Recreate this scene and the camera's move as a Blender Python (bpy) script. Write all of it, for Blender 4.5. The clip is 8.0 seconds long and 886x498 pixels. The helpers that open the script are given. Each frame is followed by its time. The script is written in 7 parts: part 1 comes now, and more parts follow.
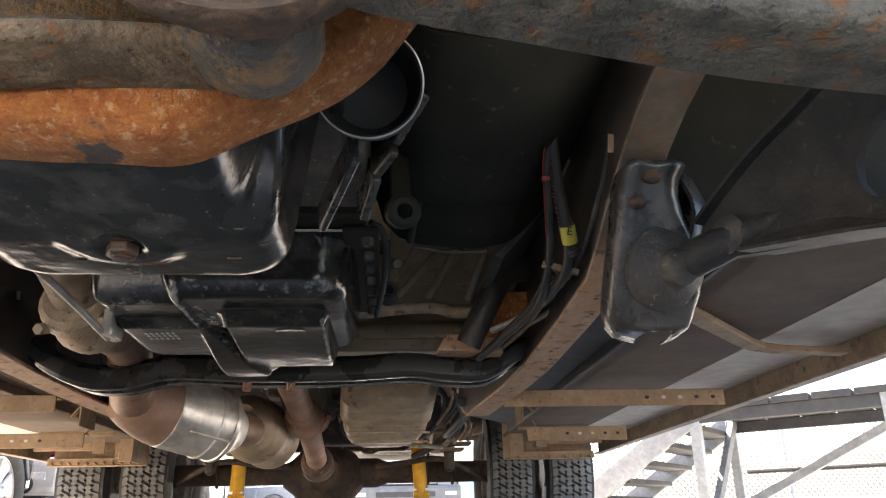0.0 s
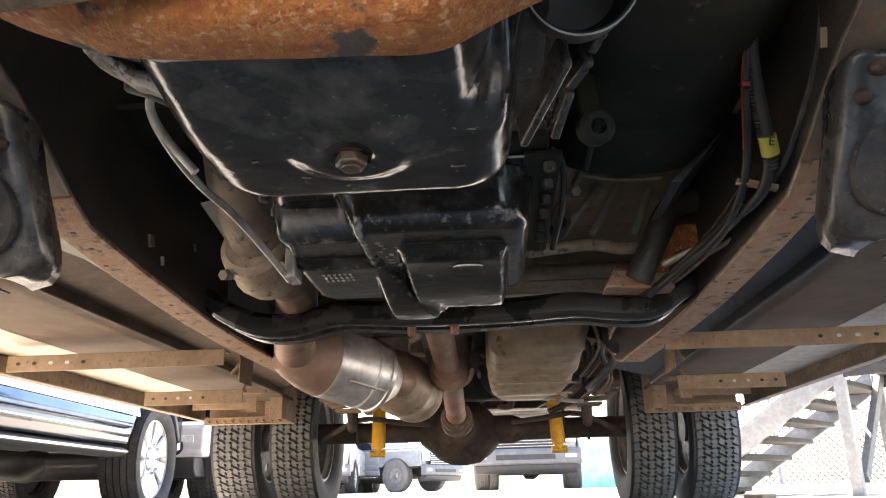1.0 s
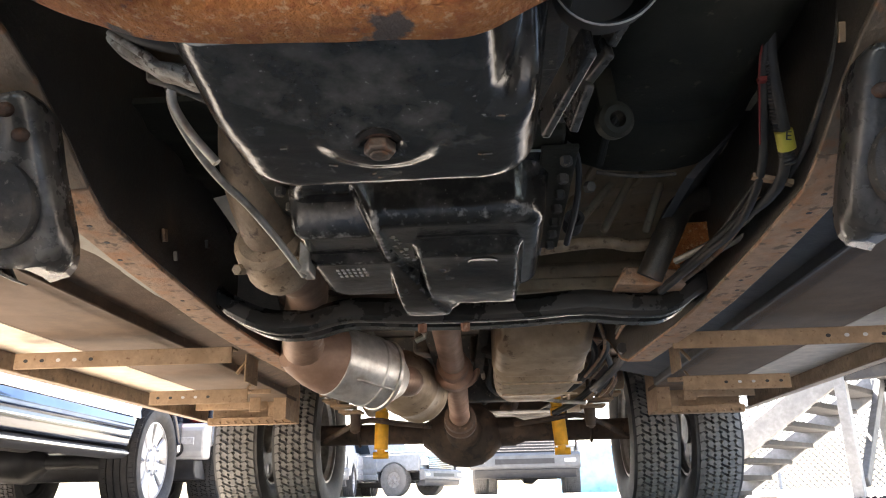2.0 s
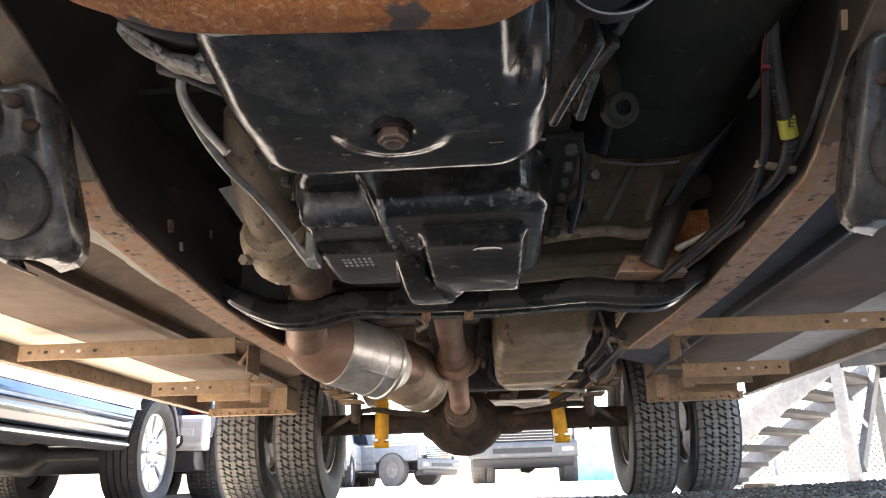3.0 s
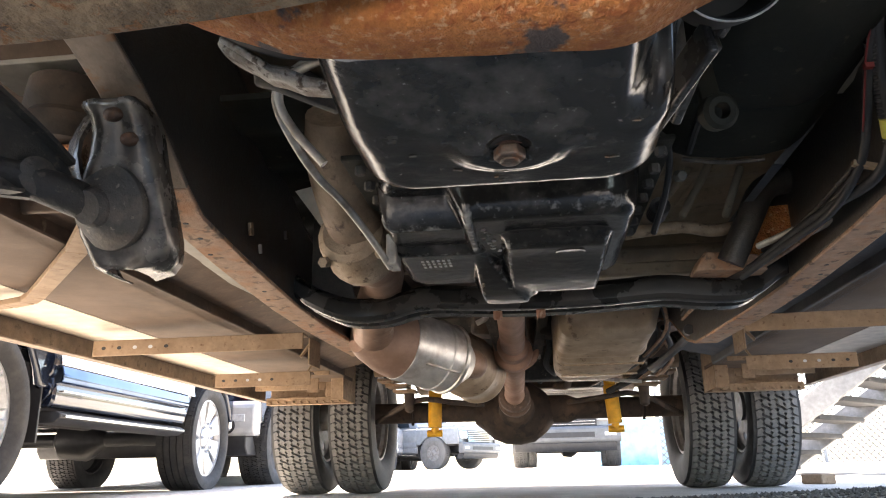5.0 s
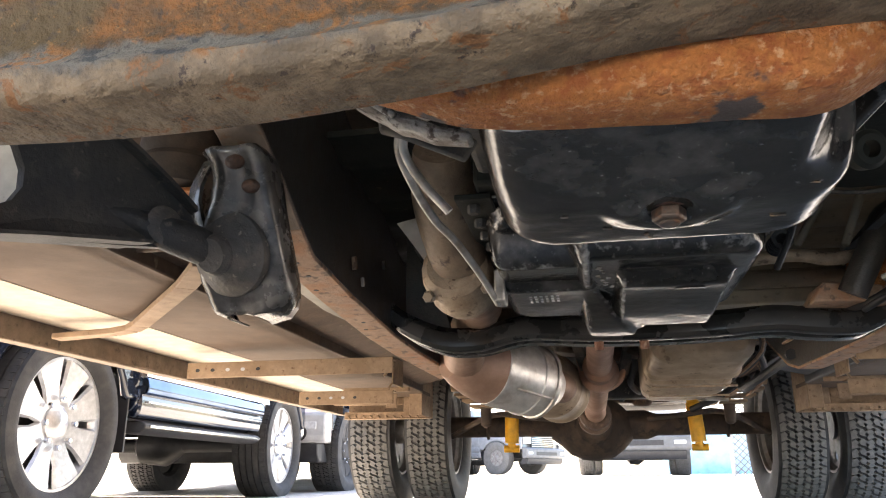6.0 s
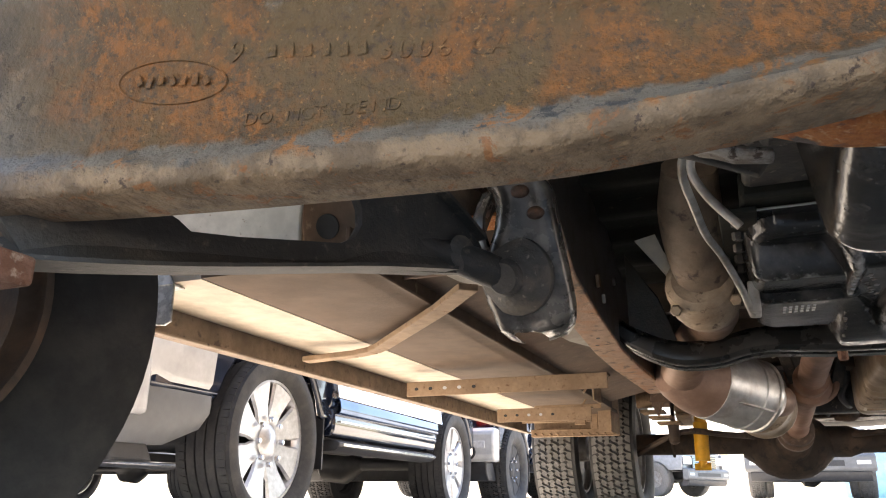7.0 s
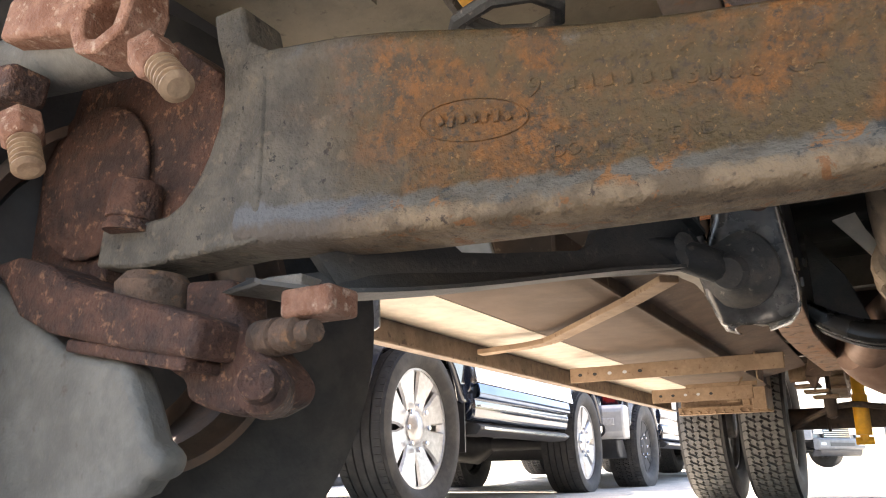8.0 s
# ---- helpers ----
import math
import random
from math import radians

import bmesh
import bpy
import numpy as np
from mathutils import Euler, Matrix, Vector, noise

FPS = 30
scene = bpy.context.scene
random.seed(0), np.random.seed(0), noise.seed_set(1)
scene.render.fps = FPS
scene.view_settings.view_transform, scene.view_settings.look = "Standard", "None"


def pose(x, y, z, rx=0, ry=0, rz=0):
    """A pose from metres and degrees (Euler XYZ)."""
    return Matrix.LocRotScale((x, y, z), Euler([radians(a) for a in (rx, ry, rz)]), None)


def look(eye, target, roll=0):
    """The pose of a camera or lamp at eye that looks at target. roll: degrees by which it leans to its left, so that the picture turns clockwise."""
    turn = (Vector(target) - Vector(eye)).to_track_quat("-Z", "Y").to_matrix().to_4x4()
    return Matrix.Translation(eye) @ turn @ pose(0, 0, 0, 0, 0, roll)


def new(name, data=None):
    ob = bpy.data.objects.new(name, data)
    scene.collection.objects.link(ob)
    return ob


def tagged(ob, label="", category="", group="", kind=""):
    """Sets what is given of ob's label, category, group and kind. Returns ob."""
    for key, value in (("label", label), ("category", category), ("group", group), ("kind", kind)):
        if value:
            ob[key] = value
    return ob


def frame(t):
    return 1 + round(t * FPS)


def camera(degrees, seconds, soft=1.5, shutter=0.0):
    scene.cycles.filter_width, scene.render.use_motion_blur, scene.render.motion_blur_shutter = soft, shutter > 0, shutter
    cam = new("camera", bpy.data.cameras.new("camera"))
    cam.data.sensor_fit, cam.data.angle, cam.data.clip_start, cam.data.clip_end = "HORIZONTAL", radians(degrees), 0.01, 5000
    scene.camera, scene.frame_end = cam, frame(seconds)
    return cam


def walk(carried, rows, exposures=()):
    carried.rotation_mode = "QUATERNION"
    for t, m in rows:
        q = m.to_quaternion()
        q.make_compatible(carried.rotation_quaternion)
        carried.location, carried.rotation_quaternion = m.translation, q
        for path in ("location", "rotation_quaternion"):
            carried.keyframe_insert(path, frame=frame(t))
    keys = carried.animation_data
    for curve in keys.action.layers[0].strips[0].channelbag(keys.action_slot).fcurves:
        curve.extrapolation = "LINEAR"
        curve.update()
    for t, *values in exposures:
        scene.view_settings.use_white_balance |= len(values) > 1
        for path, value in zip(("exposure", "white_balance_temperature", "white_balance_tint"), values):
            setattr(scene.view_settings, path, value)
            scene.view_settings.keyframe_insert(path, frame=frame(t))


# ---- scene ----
cam = camera(60.9, 8.0, soft=1.1)
PATH = [
    (0, (0.246, 0.912, 0.136), (0.391, 2.785, 0.823), -1.3),
    (0.5, (0.17, 0.949, 0.096), (0.143, 2.852, 0.712), -2.1),
    (1, (0.135, 0.961, 0.096), (0.005, 2.86, 0.709), -1.3),
    (1.5, (0.121, 0.964, 0.089), (-0.008, 2.858, 0.717), -1.0),
    (3, (0.096, 0.952, 0.076), (-0.019, 2.856, 0.677), -1.6),
    (3.5, (0.095, 0.948, 0.075), (-0.037, 2.856, 0.659), -1.5),
    (4, (0.08, 0.941, 0.076), (-0.057, 2.854, 0.644), -1.7),
    (5.5, (-0.006, 0.942, 0.139), (-0.284, 2.842, 0.699), -0.6),
    (6, (-0.046, 0.94, 0.165), (-0.416, 2.822, 0.734), -0.2),
    (6.5, (-0.09, 0.913, 0.163), (-0.652, 2.735, 0.765), -0.1),
    (7, (-0.202, 0.829, 0.147), (-0.914, 2.593, 0.765), 0.3),
    (7.5, (-0.309, 0.782, 0.162), (-1.135, 2.507, 0.745), -1.0),
    (8, (-0.331, 0.728, 0.173), (-1.284, 2.393, 0.737), -0.9),
]
walk(cam, [(t, look(eye, target, roll)) for t, eye, target, roll in PATH],
     exposures=[(0.0, 2.95, 7250, 14), (1.5, 3.02, 7200, 14), (3.5, 3.10, 7150, 14), (5.5, 3.05, 7150, 14), (6.5, 2.95, 7150, 14), (7.2, 2.66, 7150, 14), (8.0, 2.68, 7150, 14)])

# ---- world, sun, exposure ----
SUN_EL, SUN_AZ = 50.0, -36.0     # degrees above the ground; degrees from the truck's rear towards +x
w = bpy.data.worlds.new("sky")
scene.world = w
w.use_nodes = True
_n = w.node_tree.nodes
_sky = _n.new("ShaderNodeTexSky")
_sky.sky_type = 'NISHITA'
_sky.sun_disc = False
_sky.sun_elevation = radians(SUN_EL)
_sky.sun_rotation = radians(SUN_AZ)
_sky.air_density, _sky.dust_density = 1.0, 2.0
w.node_tree.links.new(_sky.outputs[0], _n["Background"].inputs[0])
_n["Background"].inputs[1].default_value = 0.15
_sun = bpy.data.lights.new("sun", 'SUN')
_sun.energy, _sun.angle, _sun.color = 5.0, radians(0.5), (1.0, 0.95, 0.87)
sun = new("sun", _sun)
_d = Vector((math.sin(radians(SUN_AZ)) * math.cos(radians(SUN_EL)), math.cos(radians(SUN_AZ)) * math.cos(radians(SUN_EL)), math.sin(radians(SUN_EL))))
sun.matrix_world = look(_d * 30, (0, 0, 0))


# ---- materials ----
def material(name, base, rough=0.6, metal=0.0, second=None, mix=(0.45, 0.6), scale=12.0, third=None, mix3=(0.55, 0.65), scale3=30.0,
             bump=0.2, bump_scale=80.0, rough2=None, coat=0.0, spec=0.5, vary=0.0, stretch=(1, 1, 1), lumps=0.0, end=None, end_x=(0, 1), fourth=None, mix4=(0.62, 0.64), scale4=20.0, pale_edge=None):
    """Paint or metal with a second colour in patches, a third in finer specks, and grain."""
    m = bpy.data.materials.new(name)
    m.use_nodes = True
    t = m.node_tree
    b = t.nodes["Principled BSDF"]
    tc = t.nodes.new("ShaderNodeTexCoord")
    mp = t.nodes.new("ShaderNodeMapping")
    mp.inputs["Scale"].default_value = stretch
    t.links.new(tc.outputs["Object"], mp.inputs[0])

    def nz(sc, det=6.0, ro=0.6):
        n = t.nodes.new("ShaderNodeTexNoise")
        n.inputs["Scale"].default_value, n.inputs["Detail"].default_value, n.inputs["Roughness"].default_value = sc, det, ro
        t.links.new(mp.outputs[0], n.inputs["Vector"])
        return n.outputs[0]

    def ramp(src, lo, hi):
        r = t.nodes.new("ShaderNodeMapRange")
        r.inputs[1].default_value, r.inputs[2].default_value = lo, hi
        t.links.new(src, r.inputs[0])
        return r.outputs[0]

    def blend(fac, a, c):
        x = t.nodes.new("ShaderNodeMix")
        x.data_type = 'RGBA'
        t.links.new(fac, x.inputs[0])
        for sock, v in ((x.inputs[6], a), (x.inputs[7], c)):
            if isinstance(v, tuple):
                sock.default_value = (*v, 1)
            else:
                t.links.new(v, sock)
        return x.outputs[2]

    fine = nz(bump_scale)
    tone = ramp(nz(scale * 3.1), 0.3, 0.7)
    col = blend(tone, tuple(c * 0.78 for c in base), tuple(min(1, c * 1.15) for c in base))
    fac = None
    if second:
        fac = ramp(nz(scale), *mix)
        col = blend(fac, col, second)
    if third:
        col = blend(ramp(nz(scale3), *mix3), col, third)
    if fourth:
        col = blend(ramp(nz(scale4, 8.0, 0.55), *mix4), col, fourth)
    if end:
        sx = t.nodes.new("ShaderNodeSeparateXYZ")
        t.links.new(tc.outputs["Object"], sx.inputs[0])
        ad = t.nodes.new("ShaderNodeMath")
        ad.operation = 'MULTIPLY_ADD'
        t.links.new(nz(18), ad.inputs[0])
        ad.inputs[1].default_value = 0.16
        t.links.new(sx.outputs[0], ad.inputs[2])
        worn = blend(ramp(nz(scale * 2), 0.35, 0.65), end, tuple(c * 0.72 for c in end))
        if fourth:
            worn = blend(ramp(nz(scale4 * 1.7, 8.0, 0.55), 0.655, 0.67), worn, fourth)
        col = blend(ramp(ad.outputs[0], *end_x), col, worn)
    # paler convex edges: scuffed metal, and rim highlights put into the colour
    if pale_edge:
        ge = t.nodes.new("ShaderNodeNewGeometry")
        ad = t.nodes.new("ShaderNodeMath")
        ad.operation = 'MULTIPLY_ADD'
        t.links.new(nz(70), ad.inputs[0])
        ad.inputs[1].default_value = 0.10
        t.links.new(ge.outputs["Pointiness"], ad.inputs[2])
        col = blend(ramp(ad.outputs[0], 0.576, 0.615), col, pale_edge)
    if vary:
        oi = t.nodes.new("ShaderNodeObjectInfo")
        hs = t.nodes.new("ShaderNodeHueSaturation")
        mr = t.nodes.new("ShaderNodeMapRange")
        mr.inputs[3].default_value, mr.inputs[4].default_value = 1 - vary, 1 + vary
        t.links.new(oi.outputs["Random"], mr.inputs[0])
        t.links.new(mr.outputs[0], hs.inputs["Value"])
        t.links.new(col, hs.inputs["Color"])
        col = hs.outputs[0]
    t.links.new(col, b.inputs["Base Color"])
    rr = t.nodes.new("ShaderNodeMapRange")
    rr.inputs[3].default_value, rr.inputs[4].default_value = rough - 0.08, rough + 0.08
    if fac is not None and rough2 is not None:
        rr.inputs[3].default_value, rr.inputs[4].default_value = rough, rough2
        t.links.new(fac, rr.inputs[0])
    else:
        t.links.new(nz(scale * 2), rr.inputs[0])
    t.links.new(rr.outputs[0], b.inputs["Roughness"])
    b.inputs["Metallic"].default_value = metal
    b.inputs["Coat Weight"].default_value = coat
    b.inputs["Specular IOR Level"].default_value = spec
    if bump:
        bp = t.nodes.new("ShaderNodeBump")
        bp.inputs["Strength"].default_value, bp.inputs["Distance"].default_value = bump, 0.004
        src = fine
        if lumps:
            mx = t.nodes.new("ShaderNodeMath")
            mx.operation = 'MULTIPLY_ADD'
            t.links.new(nz(bump_scale / 4.5, 3.0), mx.inputs[0])
            mx.inputs[1].default_value = lumps
            t.links.new(fine, mx.inputs[2])
            src = mx.outputs[0]
        t.links.new(src, bp.inputs["Height"])
        t.links.new(bp.outputs[0], b.inputs["Normal"])
    return m


def glass(name, tint=(0.02, 0.025, 0.03)):
    m = bpy.data.materials.new(name)
    m.use_nodes = True
    b = m.node_tree.nodes["Principled BSDF"]
    b.inputs["Base Color"].default_value = (*tint, 1)
    b.inputs["Roughness"].default_value = 0.05
    return m


def forged_beam(name, grey_end=False, oily=False):
    """Forged steel: mottled rust on the face, a worn grey lip, a dusty underside paled for ground bounce; the point
    attribute 'wear' runs 0 face, 1 lip, 2 underside.
    """
    m = bpy.data.materials.new(name)
    m.use_nodes = True
    t = m.node_tree
    b = t.nodes["Principled BSDF"]
    tc = t.nodes.new("ShaderNodeTexCoord")

    def nz(sc, det=6.0, ro=0.6, dist=0.0):
        n = t.nodes.new("ShaderNodeTexNoise")
        n.inputs["Scale"].default_value, n.inputs["Detail"].default_value, n.inputs["Roughness"].default_value, n.inputs["Distortion"].default_value = sc, det, ro, dist
        t.links.new(tc.outputs["Object"], n.inputs["Vector"])
        return n.outputs[0]

    def ramp(src, lo, hi):
        r = t.nodes.new("ShaderNodeMapRange")
        r.interpolation_type = 'SMOOTHSTEP'
        r.inputs[1].default_value, r.inputs[2].default_value = lo, hi
        t.links.new(src, r.inputs[0])
        return r.outputs[0]

    def madd(src, k, add):
        x = t.nodes.new("ShaderNodeMath")
        x.operation = 'MULTIPLY_ADD'
        t.links.new(src, x.inputs[0])
        x.inputs[1].default_value = k
        t.links.new(add, x.inputs[2])
        return x.outputs[0]

    def blend(fac, a, c):
        x = t.nodes.new("ShaderNodeMix")
        x.data_type = 'RGBA'
        t.links.new(fac, x.inputs[0])
        for sock, v in ((x.inputs[6], a), (x.inputs[7], c)):
            if isinstance(v, tuple):
                sock.default_value = (*v, 1)
            else:
                t.links.new(v, sock)
        return x.outputs[2]
    patch, spot, grit = nz(15, 6, 0.66, 0.4), nz(105, 5, 0.70, 0.3), nz(120, 4, 0.65)
    face = blend(ramp(patch, 0.42, 0.58), (0.100, 0.047, 0.016), (0.052, 0.034, 0.018))
    face = blend(ramp(spot, 0.46, 0.72), face, (0.155, 0.062, 0.016))
    face = blend(ramp(nz(62, 8, 0.74), 0.47, 0.62), face, (0.168, 0.066, 0.016))
    face = blend(ramp(nz(30, 8, 0.74), 0.54, 0.70), face, (0.056, 0.043, 0.029))
    face = blend(ramp(nz(9, 5, 0.6), 0.46, 0.60), face, (0.076, 0.049, 0.021))
    face = blend(ramp(grit, 0.52, 0.70), face, (0.050, 0.033, 0.020))
    face = blend(ramp(nz(230, 3, 0.6), 0.60, 0.74), face, (0.190, 0.105, 0.040))
    if grey_end:
        sx = t.nodes.new("ShaderNodeSeparateXYZ")
        t.links.new(tc.outputs["Object"], sx.inputs[0])
        grey = blend(ramp(nz(22, 6, 0.6), 0.38, 0.62), (0.058, 0.050, 0.041), (0.098, 0.084, 0.066))
        grey = blend(ramp(nz(55, 4, 0.6), 0.55, 0.68), grey, (0.12, 0.096, 0.070))
        grey = blend(ramp(nz(60, 10, 0.72), 0.600, 0.618), grey, (0.022, 0.018, 0.016))
        end = ramp(madd(nz(14, 5, 0.6), 0.20, sx.outputs[0]), -0.52, -0.66)
        face = blend(end, face, grey)
    lip = blend(ramp(nz(30, 6, 0.62), 0.40, 0.66), (0.112, 0.099, 0.080), (0.074, 0.060, 0.044))
    lip = blend(ramp(nz(34, 6, 0.66, 0.5), 0.55, 0.64), lip, (0.20, 0.088, 0.030))
    lip = blend(ramp(nz(52, 7, 0.70), 0.56, 0.62), lip, (0.040, 0.040, 0.040))
    lip = blend(ramp(nz(140, 4, 0.6), 0.60, 0.72), lip, (0.055, 0.046, 0.040))
    # dust on the underside, its colour lightened for bounce off the ground
    dust = blend(ramp(nz(26, 6, 0.62), 0.42, 0.60), (0.190, 0.132, 0.080), (0.102, 0.071, 0.043))
    dust = blend(ramp(nz(48, 7, 0.70, 0.6), 0.55, 0.64), dust, (0.175, 0.078, 0.030))
    dust = blend(ramp(nz(60, 7, 0.72), 0.60, 0.66), dust, (0.050, 0.032, 0.022))
    dust = blend(ramp(nz(150, 4, 0.6), 0.60, 0.74), dust, (0.095, 0.066, 0.044))
    if oily:
        dust = blend(ramp(nz(24, 7, 0.68), 0.38, 0.60), (0.036, 0.036, 0.031), (0.088, 0.080, 0.064))
        dust = blend(ramp(nz(46, 7, 0.72), 0.54, 0.64), dust, (0.125, 0.060, 0.024))
        dust = blend(ramp(nz(130, 4, 0.65), 0.58, 0.68), dust, (0.024, 0.022, 0.020))
    if grey_end:
        # towards the fork: lip greyer, underside darkened for the shadow there
        lip, dust = blend(end, lip, (0.098, 0.098, 0.100)), blend(end, dust, (0.078, 0.062, 0.050))
    at = t.nodes.new("ShaderNodeAttribute")
    at.attribute_name = "wear"
    wob = madd(nz(44, 7, 0.70), 1.7, at.outputs["Fac"])
    col = blend(ramp(wob, 1.22, 1.62), face, lip)
    col = blend(ramp(wob, 2.15, 2.60), col, dust)
    t.links.new(col, b.inputs["Base Color"])
    rr = t.nodes.new("ShaderNodeMapRange")
    rr.inputs[3].default_value, rr.inputs[4].default_value = 0.55, 0.85
    t.links.new(spot, rr.inputs[0])
    t.links.new(rr.outputs[0], b.inputs["Roughness"])
    b.inputs["Specular IOR Level"].default_value = 0.35
    bp = t.nodes.new("ShaderNodeBump")
    bp.inputs["Strength"].default_value, bp.inputs["Distance"].default_value = 0.75, 0.0035
    t.links.new(madd(nz(70, 3, 0.5), 1.6, madd(nz(26, 3), 1.2, nz(170, 3))), bp.inputs["Height"])
    t.links.new(bp.outputs[0], b.inputs["Normal"])
    return m


M_RUST = material("orange_rust", (0.47, 0.165, 0.040), 0.75, 0, (0.35, 0.10, 0.024), (0.45, 0.60), 70, (0.58, 0.32, 0.16), (0.55, 0.66), 120, 1.0, 320, lumps=2.0, fourth=(0.085, 0.062, 0.055), mix4=(0.59, 0.625), scale4=13)
M_BEAM = forged_beam("forged_rust")
M_BEAMOILY = forged_beam("forged_rust_oily", oily=True)
M_BEAMEND = forged_beam("forged_rust_greying", True)
M_BEAMGREY = material("worn_steel_edge", (0.082, 0.074, 0.064), 0.55, 0.1, (0.25, 0.14, 0.065), (0.48, 0.60), 34, (0.07, 0.062, 0.055), (0.60, 0.66), 120, 0.8, 260, lumps=1.8, end=(0.20, 0.178, 0.15), end_x=(-0.55, -0.70))
M_KNUCKLE = material("brown_rust", (0.084, 0.035, 0.021), 0.78, 0, (0.040, 0.019, 0.013), (0.42, 0.60), 26, (0.20, 0.100, 0.055), (0.57, 0.66), 110, 1.0, 260, lumps=2.0)
M_RUSTPINK = material("pale_rust", (0.25, 0.125, 0.080), 0.8, 0, (0.165, 0.068, 0.036), (0.42, 0.62), 40, (0.35, 0.235, 0.17), (0.56, 0.66), 110, 0.7, 260, lumps=1.5)
M_RAIL = material("dusty_rusty_rail", (0.42, 0.270, 0.180), 0.75, 0, (0.42, 0.22, 0.120), (0.48, 0.62), 18, (0.17, 0.115, 0.08), (0.55, 0.64), 45, 0.5, 160, lumps=1.0)
M_PAN = material("black_gloss_enamel", (0.018, 0.0175, 0.0165), 0.10, 0, (0.062, 0.058, 0.054), (0.48, 0.68), 20, (0.14, 0.137, 0.13), (0.66, 0.71), 160, 0.10, 120, rough2=0.22, spec=0.5, lumps=1.2, pale_edge=(0.42, 0.41, 0.39))
M_BLACK = material("black_chassis_paint", (0.050, 0.043, 0.036), 0.42, 0, (0.095, 0.075, 0.055), (0.5, 0.7), 14, None, bump=0.25, bump_scale=140, rough2=0.6)
M_DULL = material("dusty_black", (0.055, 0.051, 0.047), 0.65, 0, (0.13, 0.107, 0.083), (0.48, 0.70), 22, (0.22, 0.19, 0.155), (0.62, 0.70), 90, 0.4, 160, lumps=1.0)
M_TOWER = material("scuffed_dark_steel", (0.130, 0.122, 0.113), 0.27, 0.45, (0.26, 0.235, 0.205), (0.48, 0.70), 14, (0.055, 0.050, 0.046), (0.46, 0.60), 13, 0.10, 100, lumps=1.0)
M_ENGSTEEL = material("dark_engine_steel", (0.085, 0.078, 0.072), 0.28, 0.3, (0.17, 0.148, 0.128), (0.52, 0.72), 16, (0.04, 0.038, 0.036), (0.52, 0.64), 22, 0.12, 100, lumps=1.0)
M_TAN = material("dusty_tan_steel", (0.31, 0.21, 0.13), 0.75, 0, (0.225, 0.143, 0.082), (0.45, 0.7), 14, (0.15, 0.08, 0.04), (0.60, 0.70), 80, 0.25, 150)
# shaded and lit colours of the same floor underside
M_FLOOR = material("dusty_shaded_floor", (0.112, 0.071, 0.044), 0.8, 0, (0.082, 0.052, 0.032), (0.45, 0.7), 6, (0.125, 0.083, 0.05), (0.64, 0.72), 90, 0.15, 120)
M_CREAM = material("cream_and_lit_floor", (0.53, 0.455, 0.365), 0.7, 0, (0.46, 0.385, 0.300), (0.5, 0.75), 8, (0.30, 0.20, 0.12), (0.68, 0.74), 120, 0.12, 120)
M_ALU = material("cast_aluminium", (0.42, 0.315, 0.215), 0.6, 0.05, (0.28, 0.195, 0.125), (0.45, 0.66), 20, (0.15, 0.10, 0.065), (0.60, 0.68), 60, 0.5, 150)
M_STEEL = material("bright_heat_shield", (0.74, 0.72, 0.69), 0.40, 0.70, (0.40, 0.34, 0.29), (0.50, 0.68), 10, None, bump=0.2, bump_scale=60)
M_EXH = material("heat_tinted_exhaust", (0.33, 0.215, 0.155), 0.55, 0.35, (0.20, 0.12, 0.08), (0.45, 0.65), 9, (0.40, 0.33, 0.27), (0.58, 0.68), 16, 0.25, 70)
M_PINKPIPE = material("heat_stained_pipe", (0.36, 0.235, 0.175), 0.55, 0.25, (0.27, 0.165, 0.115), (0.45, 0.65), 9, (0.42, 0.32, 0.25), (0.58, 0.68), 16, 0.25, 70)
M_MUF = material("dusty_muffler_steel", (0.43, 0.33, 0.23), 0.5, 0.25, (0.29, 0.215, 0.145), (0.45, 0.66), 9, (0.16, 0.11, 0.07), (0.60, 0.68), 30, 0.25, 60)
M_FLANGE = material("grey_brown_flange", (0.23, 0.172, 0.126), 0.55, 0, (0.145, 0.108, 0.08), (0.45, 0.65), 14, (0.24, 0.125, 0.065), (0.56, 0.66), 30, 0.35, 120, lumps=1.0)
M_SPANGLE = material("spangled_zinc", (0.42, 0.42, 0.42), 0.4, 0.6, (0.60, 0.60, 0.59), (0.46, 0.56), 60, (0.24, 0.22, 0.20), (0.58, 0.64), 40, 0.2, 80)
M_WIRE = material("grey_fence_wire", (0.16, 0.165, 0.17), 0.6, 0.2, (0.11, 0.112, 0.115), (0.45, 0.7), 10, None, bump=0.1)
M_THREAD = material("bare_thread_steel", (0.36, 0.24, 0.15), 0.5, 0.2, (0.24, 0.15, 0.095), (0.45, 0.65), 60, None, bump=0.15)
M_MIDTAN = material("sooty_tan_shield", (0.24, 0.175, 0.120), 0.6, 0.05, (0.15, 0.105, 0.072), (0.45, 0.66), 14, (0.09, 0.062, 0.045), (0.58, 0.68), 40, 0.4, 120)
M_BROWNPANEL = material("brown_dusty_panel", (0.115, 0.072, 0.047), 0.75, 0, (0.080, 0.052, 0.035), (0.45, 0.68), 12, (0.24, 0.18, 0.12), (0.64, 0.72), 40, 0.3, 100)
M_PALEPANEL = material("bounce_lit_panel", (0.62, 0.585, 0.52), 0.6, 0, (0.50, 0.46, 0.40), (0.45, 0.7), 9, (0.25, 0.18, 0.12), (0.66, 0.73), 60, 0.15, 100)
